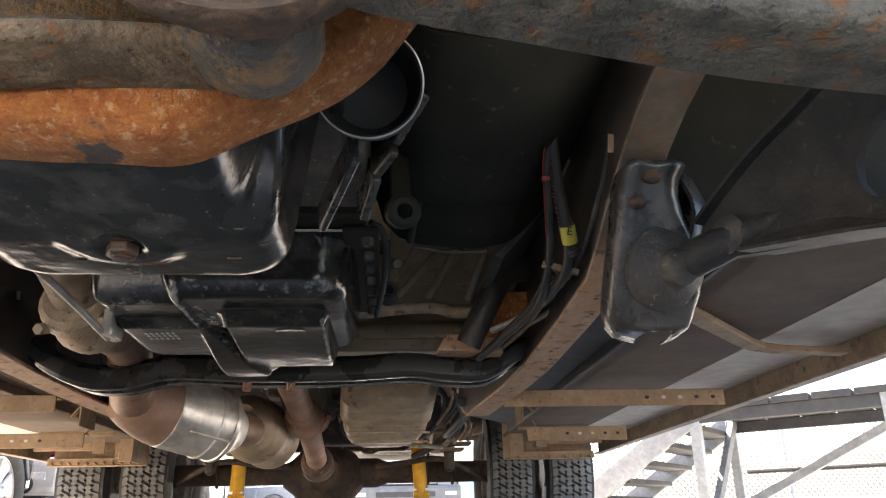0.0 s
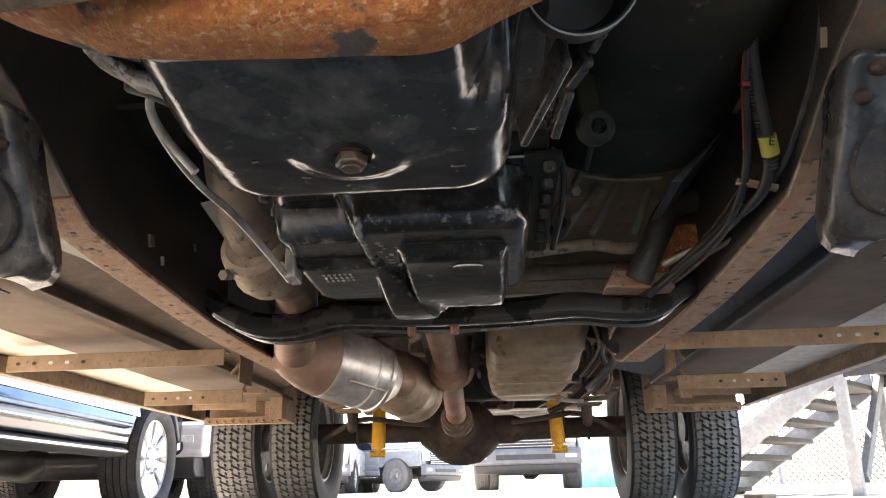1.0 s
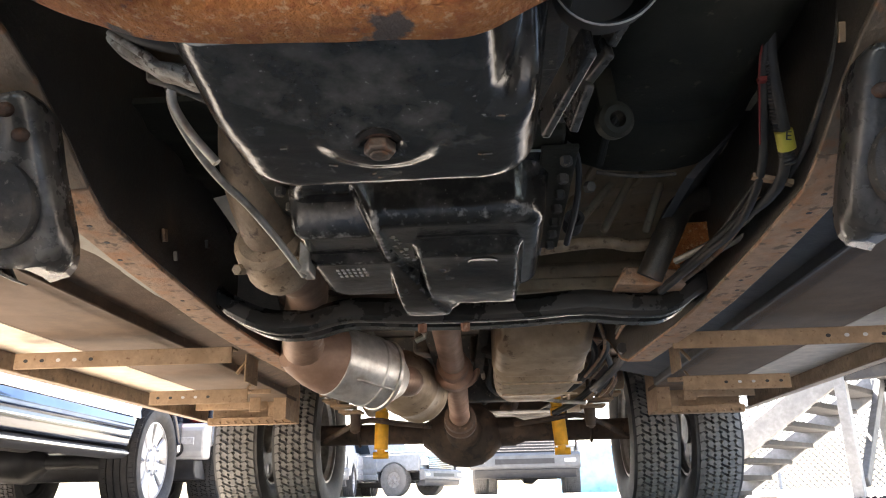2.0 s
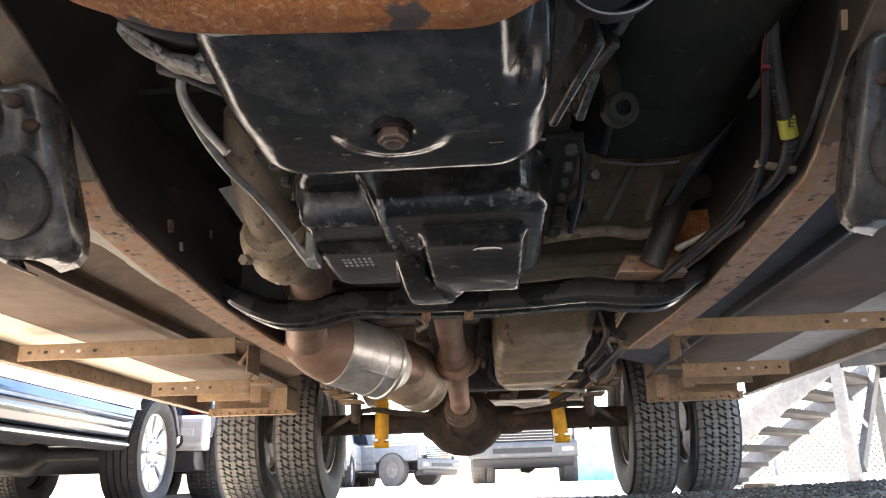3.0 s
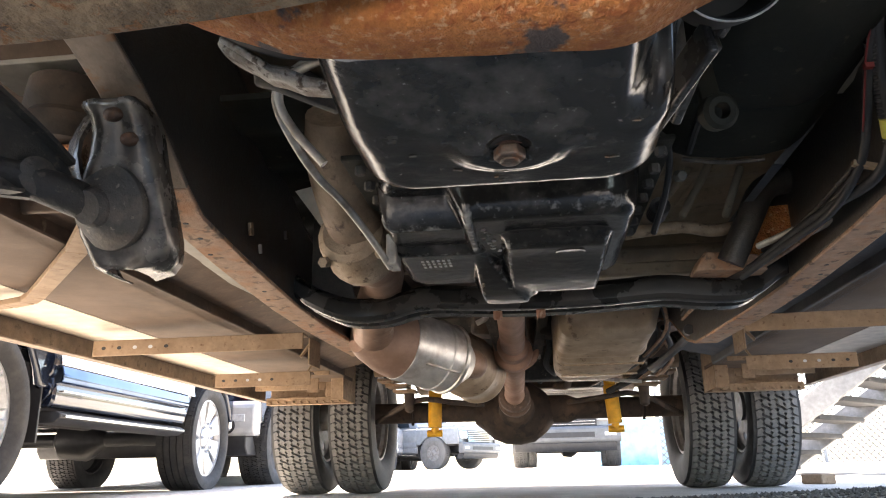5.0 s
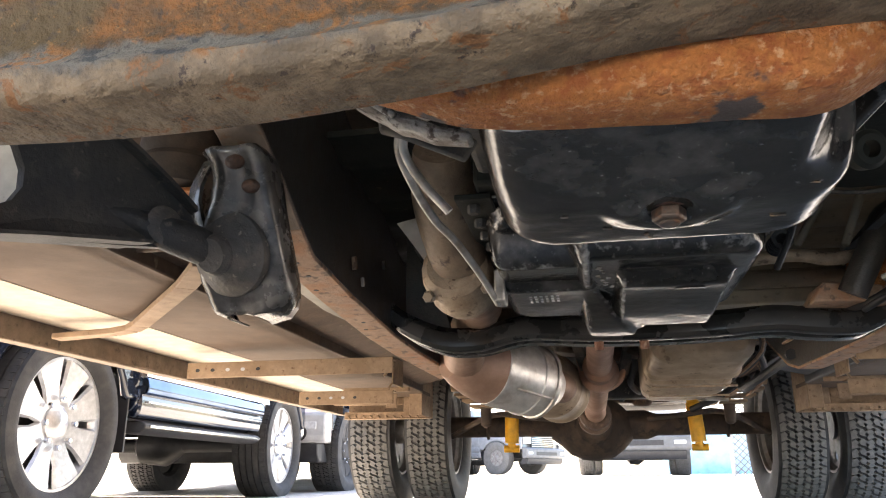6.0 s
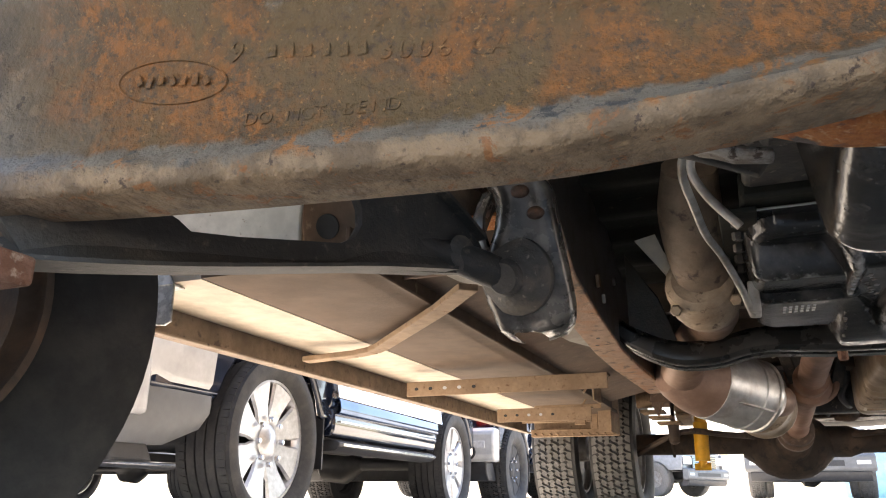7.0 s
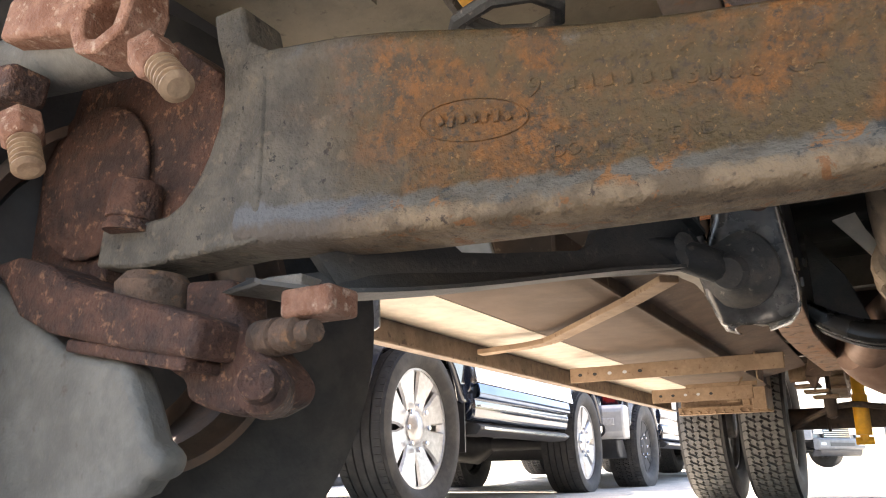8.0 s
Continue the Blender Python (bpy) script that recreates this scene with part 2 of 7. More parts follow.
M_CRUST = material("crusty_brown_rust", (0.105, 0.062, 0.040), 0.85, 0, (0.062, 0.042, 0.030), (0.42, 0.60), 34, (0.17, 0.085, 0.040), (0.56, 0.68), 70, 1.0, 150, lumps=2.6)
M_PLUG = material("dark_plug_steel", (0.085, 0.062, 0.050), 0.45, 0.5, (0.16, 0.075, 0.04), (0.50, 0.66), 120, None, bump=0.3, bump_scale=260)
M_BLUEBLACK = material("blue_black_panel", (0.072, 0.075, 0.082), 0.6, 0, (0.110, 0.108, 0.108), (0.46, 0.68), 9, (0.115, 0.10, 0.085), (0.62, 0.70), 50, 0.25, 90)
M_TREADDARK = material("worn_dark_tread", (0.040, 0.039, 0.038), 0.8, 0, (0.065, 0.058, 0.050), (0.45, 0.7), 20, None, bump=0.3, bump_scale=200)
M_SHAFT = material("rusty_drive_shaft", (0.42, 0.25, 0.175), 0.65, 0.1, (0.31, 0.17, 0.11), (0.45, 0.65), 10, None, bump=0.25, bump_scale=80)
M_AXLE = material("dark_dusty_axle", (0.055, 0.038, 0.028), 0.75, 0, (0.115, 0.076, 0.05), (0.46, 0.68), 9, (0.03, 0.022, 0.018), (0.55, 0.65), 20, 0.4, 70)
M_AXLEBROWN = material("brown_dusty_casting", (0.12, 0.074, 0.05), 0.75, 0, (0.075, 0.05, 0.036), (0.46, 0.66), 16, (0.18, 0.12, 0.08), (0.58, 0.68), 40, 0.5, 110)
M_YELLOW = material("yellow_damper_paint", (0.80, 0.40, 0.02), 0.4, 0, (0.66, 0.30, 0.02), (0.55, 0.8), 9, None, bump=0.1)
M_RUBBER = material("tyre_rubber", (0.030, 0.030, 0.031), 0.75, 0, (0.055, 0.052, 0.049), (0.45, 0.7), 16, None, bump=0.3, bump_scale=150)
M_TREAD = material("dusty_tread_rubber", (0.155, 0.148, 0.138), 0.85, 0, (0.11, 0.106, 0.10), (0.4, 0.7), 30, None, bump=0.3, bump_scale=200)
M_WHEEL = material("grey_wheel_steel", (0.28, 0.27, 0.26), 0.5, 0.5, (0.16, 0.13, 0.11), (0.5, 0.7), 12, None, bump=0.15)
M_CHROME = material("bright_chrome", (0.80, 0.80, 0.81), 0.12, 1.0, (0.62, 0.62, 0.64), (0.55, 0.8), 14, None, bump=0.03)
M_SHIELD = material("grey_cast_shield", (0.142, 0.131, 0.112), 0.65, 0.05, (0.096, 0.088, 0.075), (0.44, 0.66), 14, (0.075, 0.052, 0.034), (0.62, 0.70), 30, 0.5, 120, lumps=1.5)
M_PIPE = material("steel_cooler_line", (0.46, 0.43, 0.385), 0.36, 0.4, (0.26, 0.22, 0.175), (0.48, 0.66), 20, None, bump=0.1)
M_LOOM = material("black_cable_sleeve", (0.02, 0.02, 0.021), 0.55, 0, (0.04, 0.035, 0.03), (0.5, 0.7), 20, None, bump=0.2)
M_TAG = material("yellow_tag", (0.50, 0.43, 0.06), 0.5, 0, None, bump=0.05)
M_RED = material("red_wire", (0.16, 0.012, 0.01), 0.5, 0, None, bump=0.05)
M_INK = material("black_print", (0.02, 0.02, 0.02), 0.6, 0, None, bump=0.05)
M_GALV = material("galvanised_steel", (0.30, 0.305, 0.31), 0.5, 0.3, (0.22, 0.225, 0.23), (0.45, 0.7), 10, None, bump=0.15)
M_DARKSTEEL = material("flat_dark_steel", (0.035, 0.035, 0.037), 0.75, 0.0, (0.055, 0.052, 0.05), (0.5, 0.7), 10, None, bump=0.2)
M_BODYDARK = material("dark_blue_car_paint", (0.010, 0.015, 0.030), 0.08, 0.0, (0.014, 0.019, 0.035), (0.5, 0.8), 3, None, bump=0.0, coat=0.6, spec=0.5)
M_BODYWHITE = material("white_car_paint", (0.46, 0.46, 0.46), 0.25, 0.0, (0.42, 0.42, 0.42), (0.5, 0.8), 3, None, bump=0.0, coat=0.5)
M_BODYGREY = material("silver_car_paint", (0.25, 0.26, 0.275), 0.3, 0.2, (0.21, 0.22, 0.235), (0.5, 0.8), 3, None, bump=0.0, coat=0.5)
M_BODYRED = material("orange_red_paint", (0.60, 0.11, 0.03), 0.35, 0.0, (0.5, 0.09, 0.03), (0.5, 0.8), 3, None, bump=0.0, coat=0.4)
M_PLASTIC = material("black_trim_plastic", (0.022, 0.022, 0.024), 0.5, 0, (0.035, 0.035, 0.037), (0.5, 0.7), 9, None, bump=0.15)
M_LENS = material("clear_lamp_lens", (0.72, 0.73, 0.75), 0.1, 0.3, None, bump=0.0)
M_AMBER = material("red_lamp_lens", (0.45, 0.03, 0.02), 0.2, 0, None, bump=0.0)
M_GLASS = glass("dark_window_glass")
M_SHELL = material("dark_grey_body_panel", (0.10, 0.10, 0.105), 0.5, 0, (0.075, 0.075, 0.08), (0.5, 0.75), 2, None, bump=0.1)
# lightened to make up for the little light in the bay
M_UNDER = material("olive_floor_pan", (0.23, 0.195, 0.142), 0.6, 0, (0.30, 0.24, 0.168), (0.45, 0.7), 9, (0.13, 0.10, 0.07), (0.60, 0.70), 40, 0.3, 80)
M_GROUND = material("pale_gravel_ground", (0.58, 0.54, 0.48), 0.9, 0, (0.46, 0.43, 0.385), (0.4, 0.65), 3, (0.32, 0.30, 0.275), (0.54, 0.62), 110, 0.9, 190)
M_STONE = material("grey_gravel_stone", (0.20, 0.196, 0.19), 0.85, 0, (0.11, 0.108, 0.105), (0.4, 0.6), 60, (0.32, 0.31, 0.30), (0.6, 0.7), 25, 0.4, 300)
M_WELL = material("pale_dusty_panel", (0.36, 0.33, 0.28), 0.7, 0, (0.27, 0.24, 0.20), (0.45, 0.7), 7, (0.16, 0.11, 0.07), (0.68, 0.73), 60, 0.2, 100)
M_RIMDARK = material("brown_dusty_rim", (0.10, 0.075, 0.06), 0.7, 0.1, (0.16, 0.10, 0.07), (0.45, 0.65), 16, None, bump=0.3, bump_scale=120)
# far tyres' rubber, lightened for the glare in the yard
M_PALETYRE = material("glare_paled_tyre", (0.15, 0.145, 0.14), 0.9, 0, (0.11, 0.108, 0.10), (0.45, 0.7), 12, None, bump=0.2)
M_RIVET = material("dark_rusty_rivet", (0.085, 0.046, 0.030), 0.6, 0.1, (0.19, 0.075, 0.032), (0.5, 0.7), 60, None, bump=0.4, bump_scale=300)
M_SILVER = material("bare_cast_aluminium", (0.38, 0.355, 0.32), 0.42, 0.4, (0.20, 0.17, 0.14), (0.45, 0.58), 40, (0.08, 0.06, 0.048), (0.54, 0.62), 70, 0.6, 160, lumps=1.5)
M_OLIVEBLACK = material("dull_olive_black", (0.016, 0.016, 0.012), 0.65, 0, (0.027, 0.025, 0.019), (0.45, 0.7), 9, (0.08, 0.065, 0.05), (0.64, 0.72), 40, 0.25, 80, spec=0.25)
M_BUMPER = material("weathered_grey_bumper", (0.12, 0.125, 0.13), 0.5, 0, (0.09, 0.092, 0.095), (0.5, 0.8), 3, None, bump=0.1)
M_GLOSS = material("black_gloss_paint", (0.018, 0.018, 0.017), 0.20, 0, (0.030, 0.028, 0.026), (0.46, 0.62), 14, (0.10, 0.085, 0.07), (0.66, 0.74), 50, bump=0.10, bump_scale=90, rough2=0.5, lumps=0.4)
M_ALLOY = material("polished_alloy", (0.58, 0.58, 0.59), 0.34, 0.8, (0.46, 0.46, 0.47), (0.5, 0.75), 14, None, bump=0.04)
M_ARM = material("sooty_black_arm", (0.026, 0.025, 0.024), 0.6, 0, (0.050, 0.044, 0.037), (0.46, 0.66), 18, (0.095, 0.080, 0.064), (0.60, 0.70), 60, 0.4, 150, lumps=1.0)
M_SKYBLUE = material("sky_reflection_blue", (0.075, 0.115, 0.19), 0.10, 1.0, (0.055, 0.085, 0.15), (0.5, 0.8), 3, None, bump=0.0)
M_BLUE = material("pale_blue_sheeting", (0.22, 0.45, 0.60), 0.6, 0, (0.30, 0.52, 0.66), (0.45, 0.7), 2, None, bump=0.1)
M_DRY = material("dry_hillside", (0.33, 0.27, 0.18), 0.9, 0, (0.15, 0.16, 0.09), (0.46, 0.6), 0.6, None, bump=0.4, bump_scale=4)


# ---- mesh helpers ----
def add_box(bm, c, size, m=None):
    r = bmesh.ops.create_cube(bm, size=1.0)
    t = Matrix.Translation(c) @ (m or Matrix()) @ Matrix.Diagonal((*size, 1))
    bmesh.ops.transform(bm, matrix=t, verts=r["verts"])
    return r["verts"]


def box(c, size, m=None):
    bm = bmesh.new()
    add_box(bm, c, size, m)
    return bm


def bar(bm, a, b, wd, ht, roll=0.0):
    """A straight bar of section wd x ht from a to b."""
    a, b = Vector(a), Vector(b)
    q = (b - a).to_track_quat('Y', 'Z').to_matrix().to_4x4() @ Matrix.Rotation(roll, 4, 'Y')
    return add_box(bm, (a + b) / 2, (wd, (b - a).length, ht), q)


def loft(bm, loops, closed=True, caps=True):
    """Skin between loops of equal length."""
    rows = [[bm.verts.new(p) for p in lp] for lp in loops]
    n = len(rows[0])
    for a, b in zip(rows, rows[1:]):
        for i in range(n if closed else n - 1):
            j = (i + 1) % n
            bm.faces.new((a[i], a[j], b[j], b[i]))
    if caps and closed:
        bm.faces.new(rows[0][::-1])
        bm.faces.new(rows[-1])
    return bm


def smooth_path(pts, n):
    """A curve through the points (Catmull-Rom), n steps a span."""
    p = [Vector(q) for q in pts]
    if n <= 1:
        return p
    p = [p[0] * 2 - p[1]] + p + [p[-1] * 2 - p[-2]]
    out = []
    for i in range(1, len(p) - 2):
        for k in range(n):
            t = k / n
            out.append(0.5 * (2 * p[i] + (p[i + 1] - p[i - 1]) * t + (2 * p[i - 1] - 5 * p[i] + 4 * p[i + 1] - p[i + 2]) * t * t
                              + (3 * p[i] - p[i - 1] - 3 * p[i + 1] + p[i + 2]) * t ** 3))
    out.append(p[-2])
    return out


def tube(bm, pts, r, n=10, steps=4):
    """A round tube along points; r a number, or a list with one radius for each point."""
    path = smooth_path(pts, steps)
    if isinstance(r, (int, float)):
        rad = [r] * len(path)
    else:
        rad = [v.x for v in smooth_path([(q, 0, 0) for q in r], steps)]
    loops, up = [], None
    for i, c in enumerate(path):
        d = (path[min(i + 1, len(path) - 1)] - path[max(i - 1, 0)]).normalized()
        if up is None:
            up = d.orthogonal().normalized()
        up = (up - d * up.dot(d)).normalized()
        s = d.cross(up)
        loops.append([c + (up * math.cos(2 * math.pi * k / n) + s * math.sin(2 * math.pi * k / n)) * rad[i] for k in range(n)])
    return loft(bm, loops)


def lathe(bm, profile, centre, axis=(1, 0, 0), n=32, squash=1.0):
    """Turns (distance along the axis, radius) pairs round the axis through the centre."""
    q = Vector(axis).to_track_quat('Z', 'Y').to_matrix()
    loops = []
    for h, r in profile:
        loops.append([Vector(centre) + q @ Vector((r * math.cos(2 * math.pi * k / n), r * squash * math.sin(2 * math.pi * k / n), h)) for k in range(n)])
    return loft(bm, loops)


def turned_ring(profile, centre, axis, n=32):
    """As lathe, but with the middle left open."""
    q = Vector(axis).to_track_quat('Z', 'Y').to_matrix()
    loops = [[Vector(centre) + q @ Vector((r * math.cos(2 * math.pi * k / n), r * math.sin(2 * math.pi * k / n), h)) for k in range(n)] for h, r in profile]
    return loft(bmesh.new(), loops + loops[:1], caps=False)


def prism(bm, poly, axis, a, b):
    """A polygon in the two other axes, drawn out along the axis from a to b."""
    def at(p, v):
        return {'x': (v, p[0], p[1]), 'y': (p[0], v, p[1]), 'z': (p[0], p[1], v)}[axis]
    return loft(bm, [[at(p, a) for p in poly], [at(p, b) for p in poly]])


def hexbolt(bm, c, axis, r, h, shank=0.0):
    lathe(bm, [(0, r), (h * 0.8, r), (h, r * 0.8)], c, axis, 6)
    if shank:
        lathe(bm, [(-shank, r * 0.55), (0.001, r * 0.55)], c, axis, 10)
    return bm


def sheet(bm, fn, nx, ny):
    g = [[bm.verts.new(fn(i / nx, j / ny)) for i in range(nx + 1)] for j in range(ny + 1)]
    for j in range(ny):
        for i in range(nx):
            bm.faces.new((g[j][i], g[j][i + 1], g[j + 1][i + 1], g[j + 1][i]))
    return bm


def part(name, bm, mat, parent=None, label="", bev=0.0, sharp=38, solid=0.0, seg=2):
    """Links a bmesh as one mesh object, under its thing or part."""
    bmesh.ops.recalc_face_normals(bm, faces=bm.faces)
    me = bpy.data.meshes.new(name)
    bm.to_mesh(me)
    bm.free()
    me.materials.append(mat)
    me.polygons.foreach_set("use_smooth", [True] * len(me.polygons))
    me.set_sharp_from_angle(angle=radians(sharp))
    ob = new(name, me)
    if parent is not None:
        ob.parent = parent
        ob.matrix_parent_inverse = INV.get(parent.name, Matrix())
    if solid:
        md = ob.modifiers.new("thick", 'SOLIDIFY')
        md.thickness, md.offset = solid, 0
    if bev:
        md = ob.modifiers.new("edge", 'BEVEL')
        md.width, md.segments, md.limit_method, md.angle_limit = bev, seg, 'ANGLE', radians(40)
        md.harden_normals = False
    if label:
        tagged(ob, label)
    return ob


INV = {}


def thing(name, at, label, category, group=""):
    """An Empty at the base of a thing; its parts are built in world places."""
    e = new(name)
    e.location = at
    e.empty_display_size = 0.1
    INV[e.name] = Matrix.Translation(at).inverted()
    return tagged(e, label, category, group)


# ---- ground ----
def rise(x, y):
    """Height of the ground: nearly level, with a low gravel swell in front of the camera."""
    k = 1 / (1 + math.exp(-min(max(x + 0.15, -9), 9) * 2.2))
    z = (0.030 + 0.034 * k + 0.012 * min(max(x, 0), 2)) * math.exp(-min(((y - 2.35) / 0.55) ** 2, 50)) * (0.25 + 0.75 * k) * math.exp(-(max(abs(x - 0.8) - 1.2, 0) / 0.7) ** 2)
    z += 0.10 * (1 - math.cos(math.pi * min(max((y - 5.6) / 8.0, 0), 1))) / 2
    return z + 0.005 * noise.noise((x * 2.1, y * 2.1, 0.3)) * math.exp(-((y - 2.2) / 1.2) ** 2)


def ground():
    def line(lo, a, b, hi, step):
        v, s = [], 60.0
        inner = list(np.arange(a, b + 1e-6, step))
        out = [a - 0.3 * 1.45 ** k for k in range(40) if a - 0.3 * 1.45 ** k > lo]
        out2 = [b + 0.3 * 1.45 ** k for k in range(40) if b + 0.3 * 1.45 ** k < hi]
        return [lo] + out[::-1] + inner + out2 + [hi]
    xs, ys = line(-2500, -2.0, 3.0, 2500, 0.08), line(-2500, 0.4, 5.0, 2500, 0.08)
    bm = bmesh.new()
    g = [[bm.verts.new((x, y, rise(x, y))) for x in xs] for y in ys]
    for j in range(len(ys) - 1):
        for i in range(len(xs) - 1):
            bm.faces.new((g[j][i], g[j][i + 1], g[j + 1][i + 1], g[j + 1][i]))
    return tagged(part("ground", bm, M_GROUND), "pale dry gravel yard, shaded under the truck", "ground", kind="structure")


ground()


def gravel():
    """Loose stones on the swell and round the wheels."""
    rnd = random.Random(4)
    vs, fs = [], []
    for k in range(16000):
        x, y = rnd.uniform(-0.8, 2.4), rnd.triangular(1.6, 3.2, 2.2)
        s = rnd.uniform(0.0025, 0.0075)
        z = rise(x, y)
        o = len(vs)
        a = rnd.uniform(0, 6.28)
        ca, sa = math.cos(a), math.sin(a)
        for px, py, pz in ((1, 0, 0), (0, 1, 0.1), (-1, 0.2, 0), (0.1, -1, 0), (0, 0.1, 0.8), (0.1, 0, -0.6)):
            px, py, pz = (q * s * rnd.uniform(0.6, 1.2) for q in (px, py, pz))
            vs.append((x + px * ca - py * sa, y + px * sa + py * ca, z + pz + s * 0.2))
        fs += [(o + i, o + (i + 1) % 4, o + 4) for i in range(4)] + [(o + (i + 1) % 4, o + i, o + 5) for i in range(4)]
    me = bpy.data.meshes.new("gravel")
    me.from_pydata(vs, [], fs)
    me.materials.append(M_STONE)
    return tagged(new("gravel", me), "loose grey crushed stone lying on the yard", "gravel", kind="stuff")


gravel()

# ---- the truck ----
truck = thing("box_truck", (0.02, 3.0, 0), "box truck with rusty front beams and a dusty underbody", "truck")


def mid(y):
    """The truck's centre line, a little askew to the world's y axis."""
    return 0.055 - 0.0196 * (y - 1.72)


# body: plain closed shell over the chassis, unseen, coloured dark to dim reflections and bounce
def shell():
    bm = bmesh.new()
    add_box(bm, (0, 4.50, 1.95), (2.46, 3.72, 2.0))
    add_box(bm, (0, 1.55, 1.40), (2.30, 2.2, 0.90))
    return part("body", bm, M_SHELL, truck, "plain box body out of view, dark grey to dim reflections", bev=0.03)


shell()


def soft(t):
    t = min(max(t, 0), 1)
    return t * t * (3 - 2 * t)


def cab_floor():
    """Dark sheet-metal floor and inner panels over the engine and gearbox."""
    fl = part("cab_floor", box((0, 1.55, 0.945), (2.28, 2.2, 0.01)), M_UNDER, truck, "olive cab floor pan")
    part("bulkhead", box((mid(2), 2.75, 0.76), (0.95, 0.03, 0.36)), M_UNDER, fl)
    for s in (-1, 1):
        part("inner_panel", box((s * 0.80, 2.36, 0.72), (0.02, 0.80, 0.44)), M_UNDER, fl)
        part("wheel_arch", box((s * 0.80 + 0.055, 0.95, 0.80), (0.02, 0.7, 0.30)), M_UNDER, fl)
    # stepped floor beside the gearbox, with pressed ribs
    for s in (-1, 1):
        bm = bmesh.new()
        ys = [1.95 + 0.02 * i for i in range(46)]
        loft(bm, [[(mid(2) + s * 0.20, y, z), (mid(2) + s * 0.48, y, z), (mid(2) + s * 0.78, y, z - 0.06), (mid(2) + s * 0.78, y, z - 0.05), (mid(2) + s * 0.48, y, z + 0.01), (mid(2) + s * 0.20, y, z + 0.01)]
                  for y in ys for z in (0.66 - 0.012 * soft(math.sin(y * 38) * 1.5),)])
        # bay's light and dark put into the colour: left near-black, right lightened
        part("floor_step", bm, M_OLIVEBLACK if s < 0 else M_UNDER, fl, "dull pressed floor panel")


cab_floor()


def wheel_well(s):
    """Panels over and behind a front wheel."""
    # light painted in: left panels coloured as lit, right ones as shaded
    r = part("wheel_well", box((s * 0.82, 1.16, 0.86), (0.70, 1.40, 0.012)), M_UNDER if s < 0 else M_OLIVEBLACK, truck, "dark dusty wheel well panel")
    bm = bmesh.new()
    edge = (0.885, 0.895, 0.875, 0.84) if s < 0 else (0.53, 0.53, 0.53, 0.53)
    loft(bm, [[(s * e, 1.91 - k * 0.03, z), (s * 1.0, 1.92 - k * 0.03, z), (s * 1.19, 1.90 - k * 0.03, z), (s * 1.19, 1.91 - k * 0.03, z), (s * 1.0, 1.93 - k * 0.03, z), (s * e, 1.92 - k * 0.03, z)] for e, (k, z) in zip(edge, enumerate((0.49, 0.56, 0.66, 0.86)))])
    part("splash_panel", bm, M_PALEPANEL if s < 0 else M_OLIVEBLACK, r, "splash panel behind the wheel, paled for bounced light" if s < 0 else "splash panel behind the wheel, near-black for the shade", bev=0.003)
    part("fender", box((s * 1.165, 1.15, 0.90), (0.012, 1.40, 0.26)), M_SHELL, r)
    if s > 0:
        part("dust_panel", box((0.80, 1.80, 0.72), (0.46, 0.010, 0.42)), M_OLIVEBLACK, r, "panel beside the rail, near-black for the shade there", bev=0.002)
        return
    bm = bmesh.new()
    loft(bm, [[(-0.53, 1.935 - k * 0.03, z), (-0.90, 1.935 - k * 0.03, z), (-0.90, 1.945 - k * 0.03, z), (-0.53, 1.945 - k * 0.03, z)] for k, z in enumerate((0.49, 0.56, 0.66, 0.86))])
    back = part("splash_return", bm, M_BROWNPANEL, r, "brown dusty panel beside the pale one", bev=0.003)
    # black disc for the dark of the hole
    bm = lathe(bmesh.new(), [(0, 0.022), (0.006, 0.022)], (-0.848, 1.899, 0.588), (0, -1, -0.4), 24)
    part("hole", bm, M_INK, back)
    bm = lathe(bmesh.new(), [(-0.05, 0.030), (-0.045, 0.052), (-0.01, 0.058), (0.0, 0.050), (0.012, 0.056), (0.05, 0.052), (0.055, 0.03)], (mid(1.86) + s * 0.655, 1.84, 0.590), (0, 0, 1), 22)
    part("body_mount", bm, M_AXLE, truck, "dirty rubber body mount")
    part("mount_plate", box((mid(1.86) + s * 0.66, 1.85, 0.658), (0.20, 0.12, 0.008)), M_WELL, truck, bev=0.002)
    part("mount_strap", box((mid(1.86) + s * 0.60, 1.84, 0.535), (0.14, 0.06, 0.006)), M_RUST, truck, "rusty mount strap", bev=0.002)


wheel_well(-1)
wheel_well(1)


def box_floor():
    bm = bmesh.new()
    add_box(bm, (0, 4.51, 0.80), (2.36, 3.66, 0.02))
    fl = part("box_floor", bm, M_AXLE, truck, "dark dusty underside of the box floor", bev=0.004)
    for y in (3.3, 3.9, 4.5, 5.1, 5.7, 6.28):
        part("floor_beam", box((0, y, 0.755), (2.3, 0.05, 0.07)), M_AXLE, fl, bev=0.004)


box_floor()


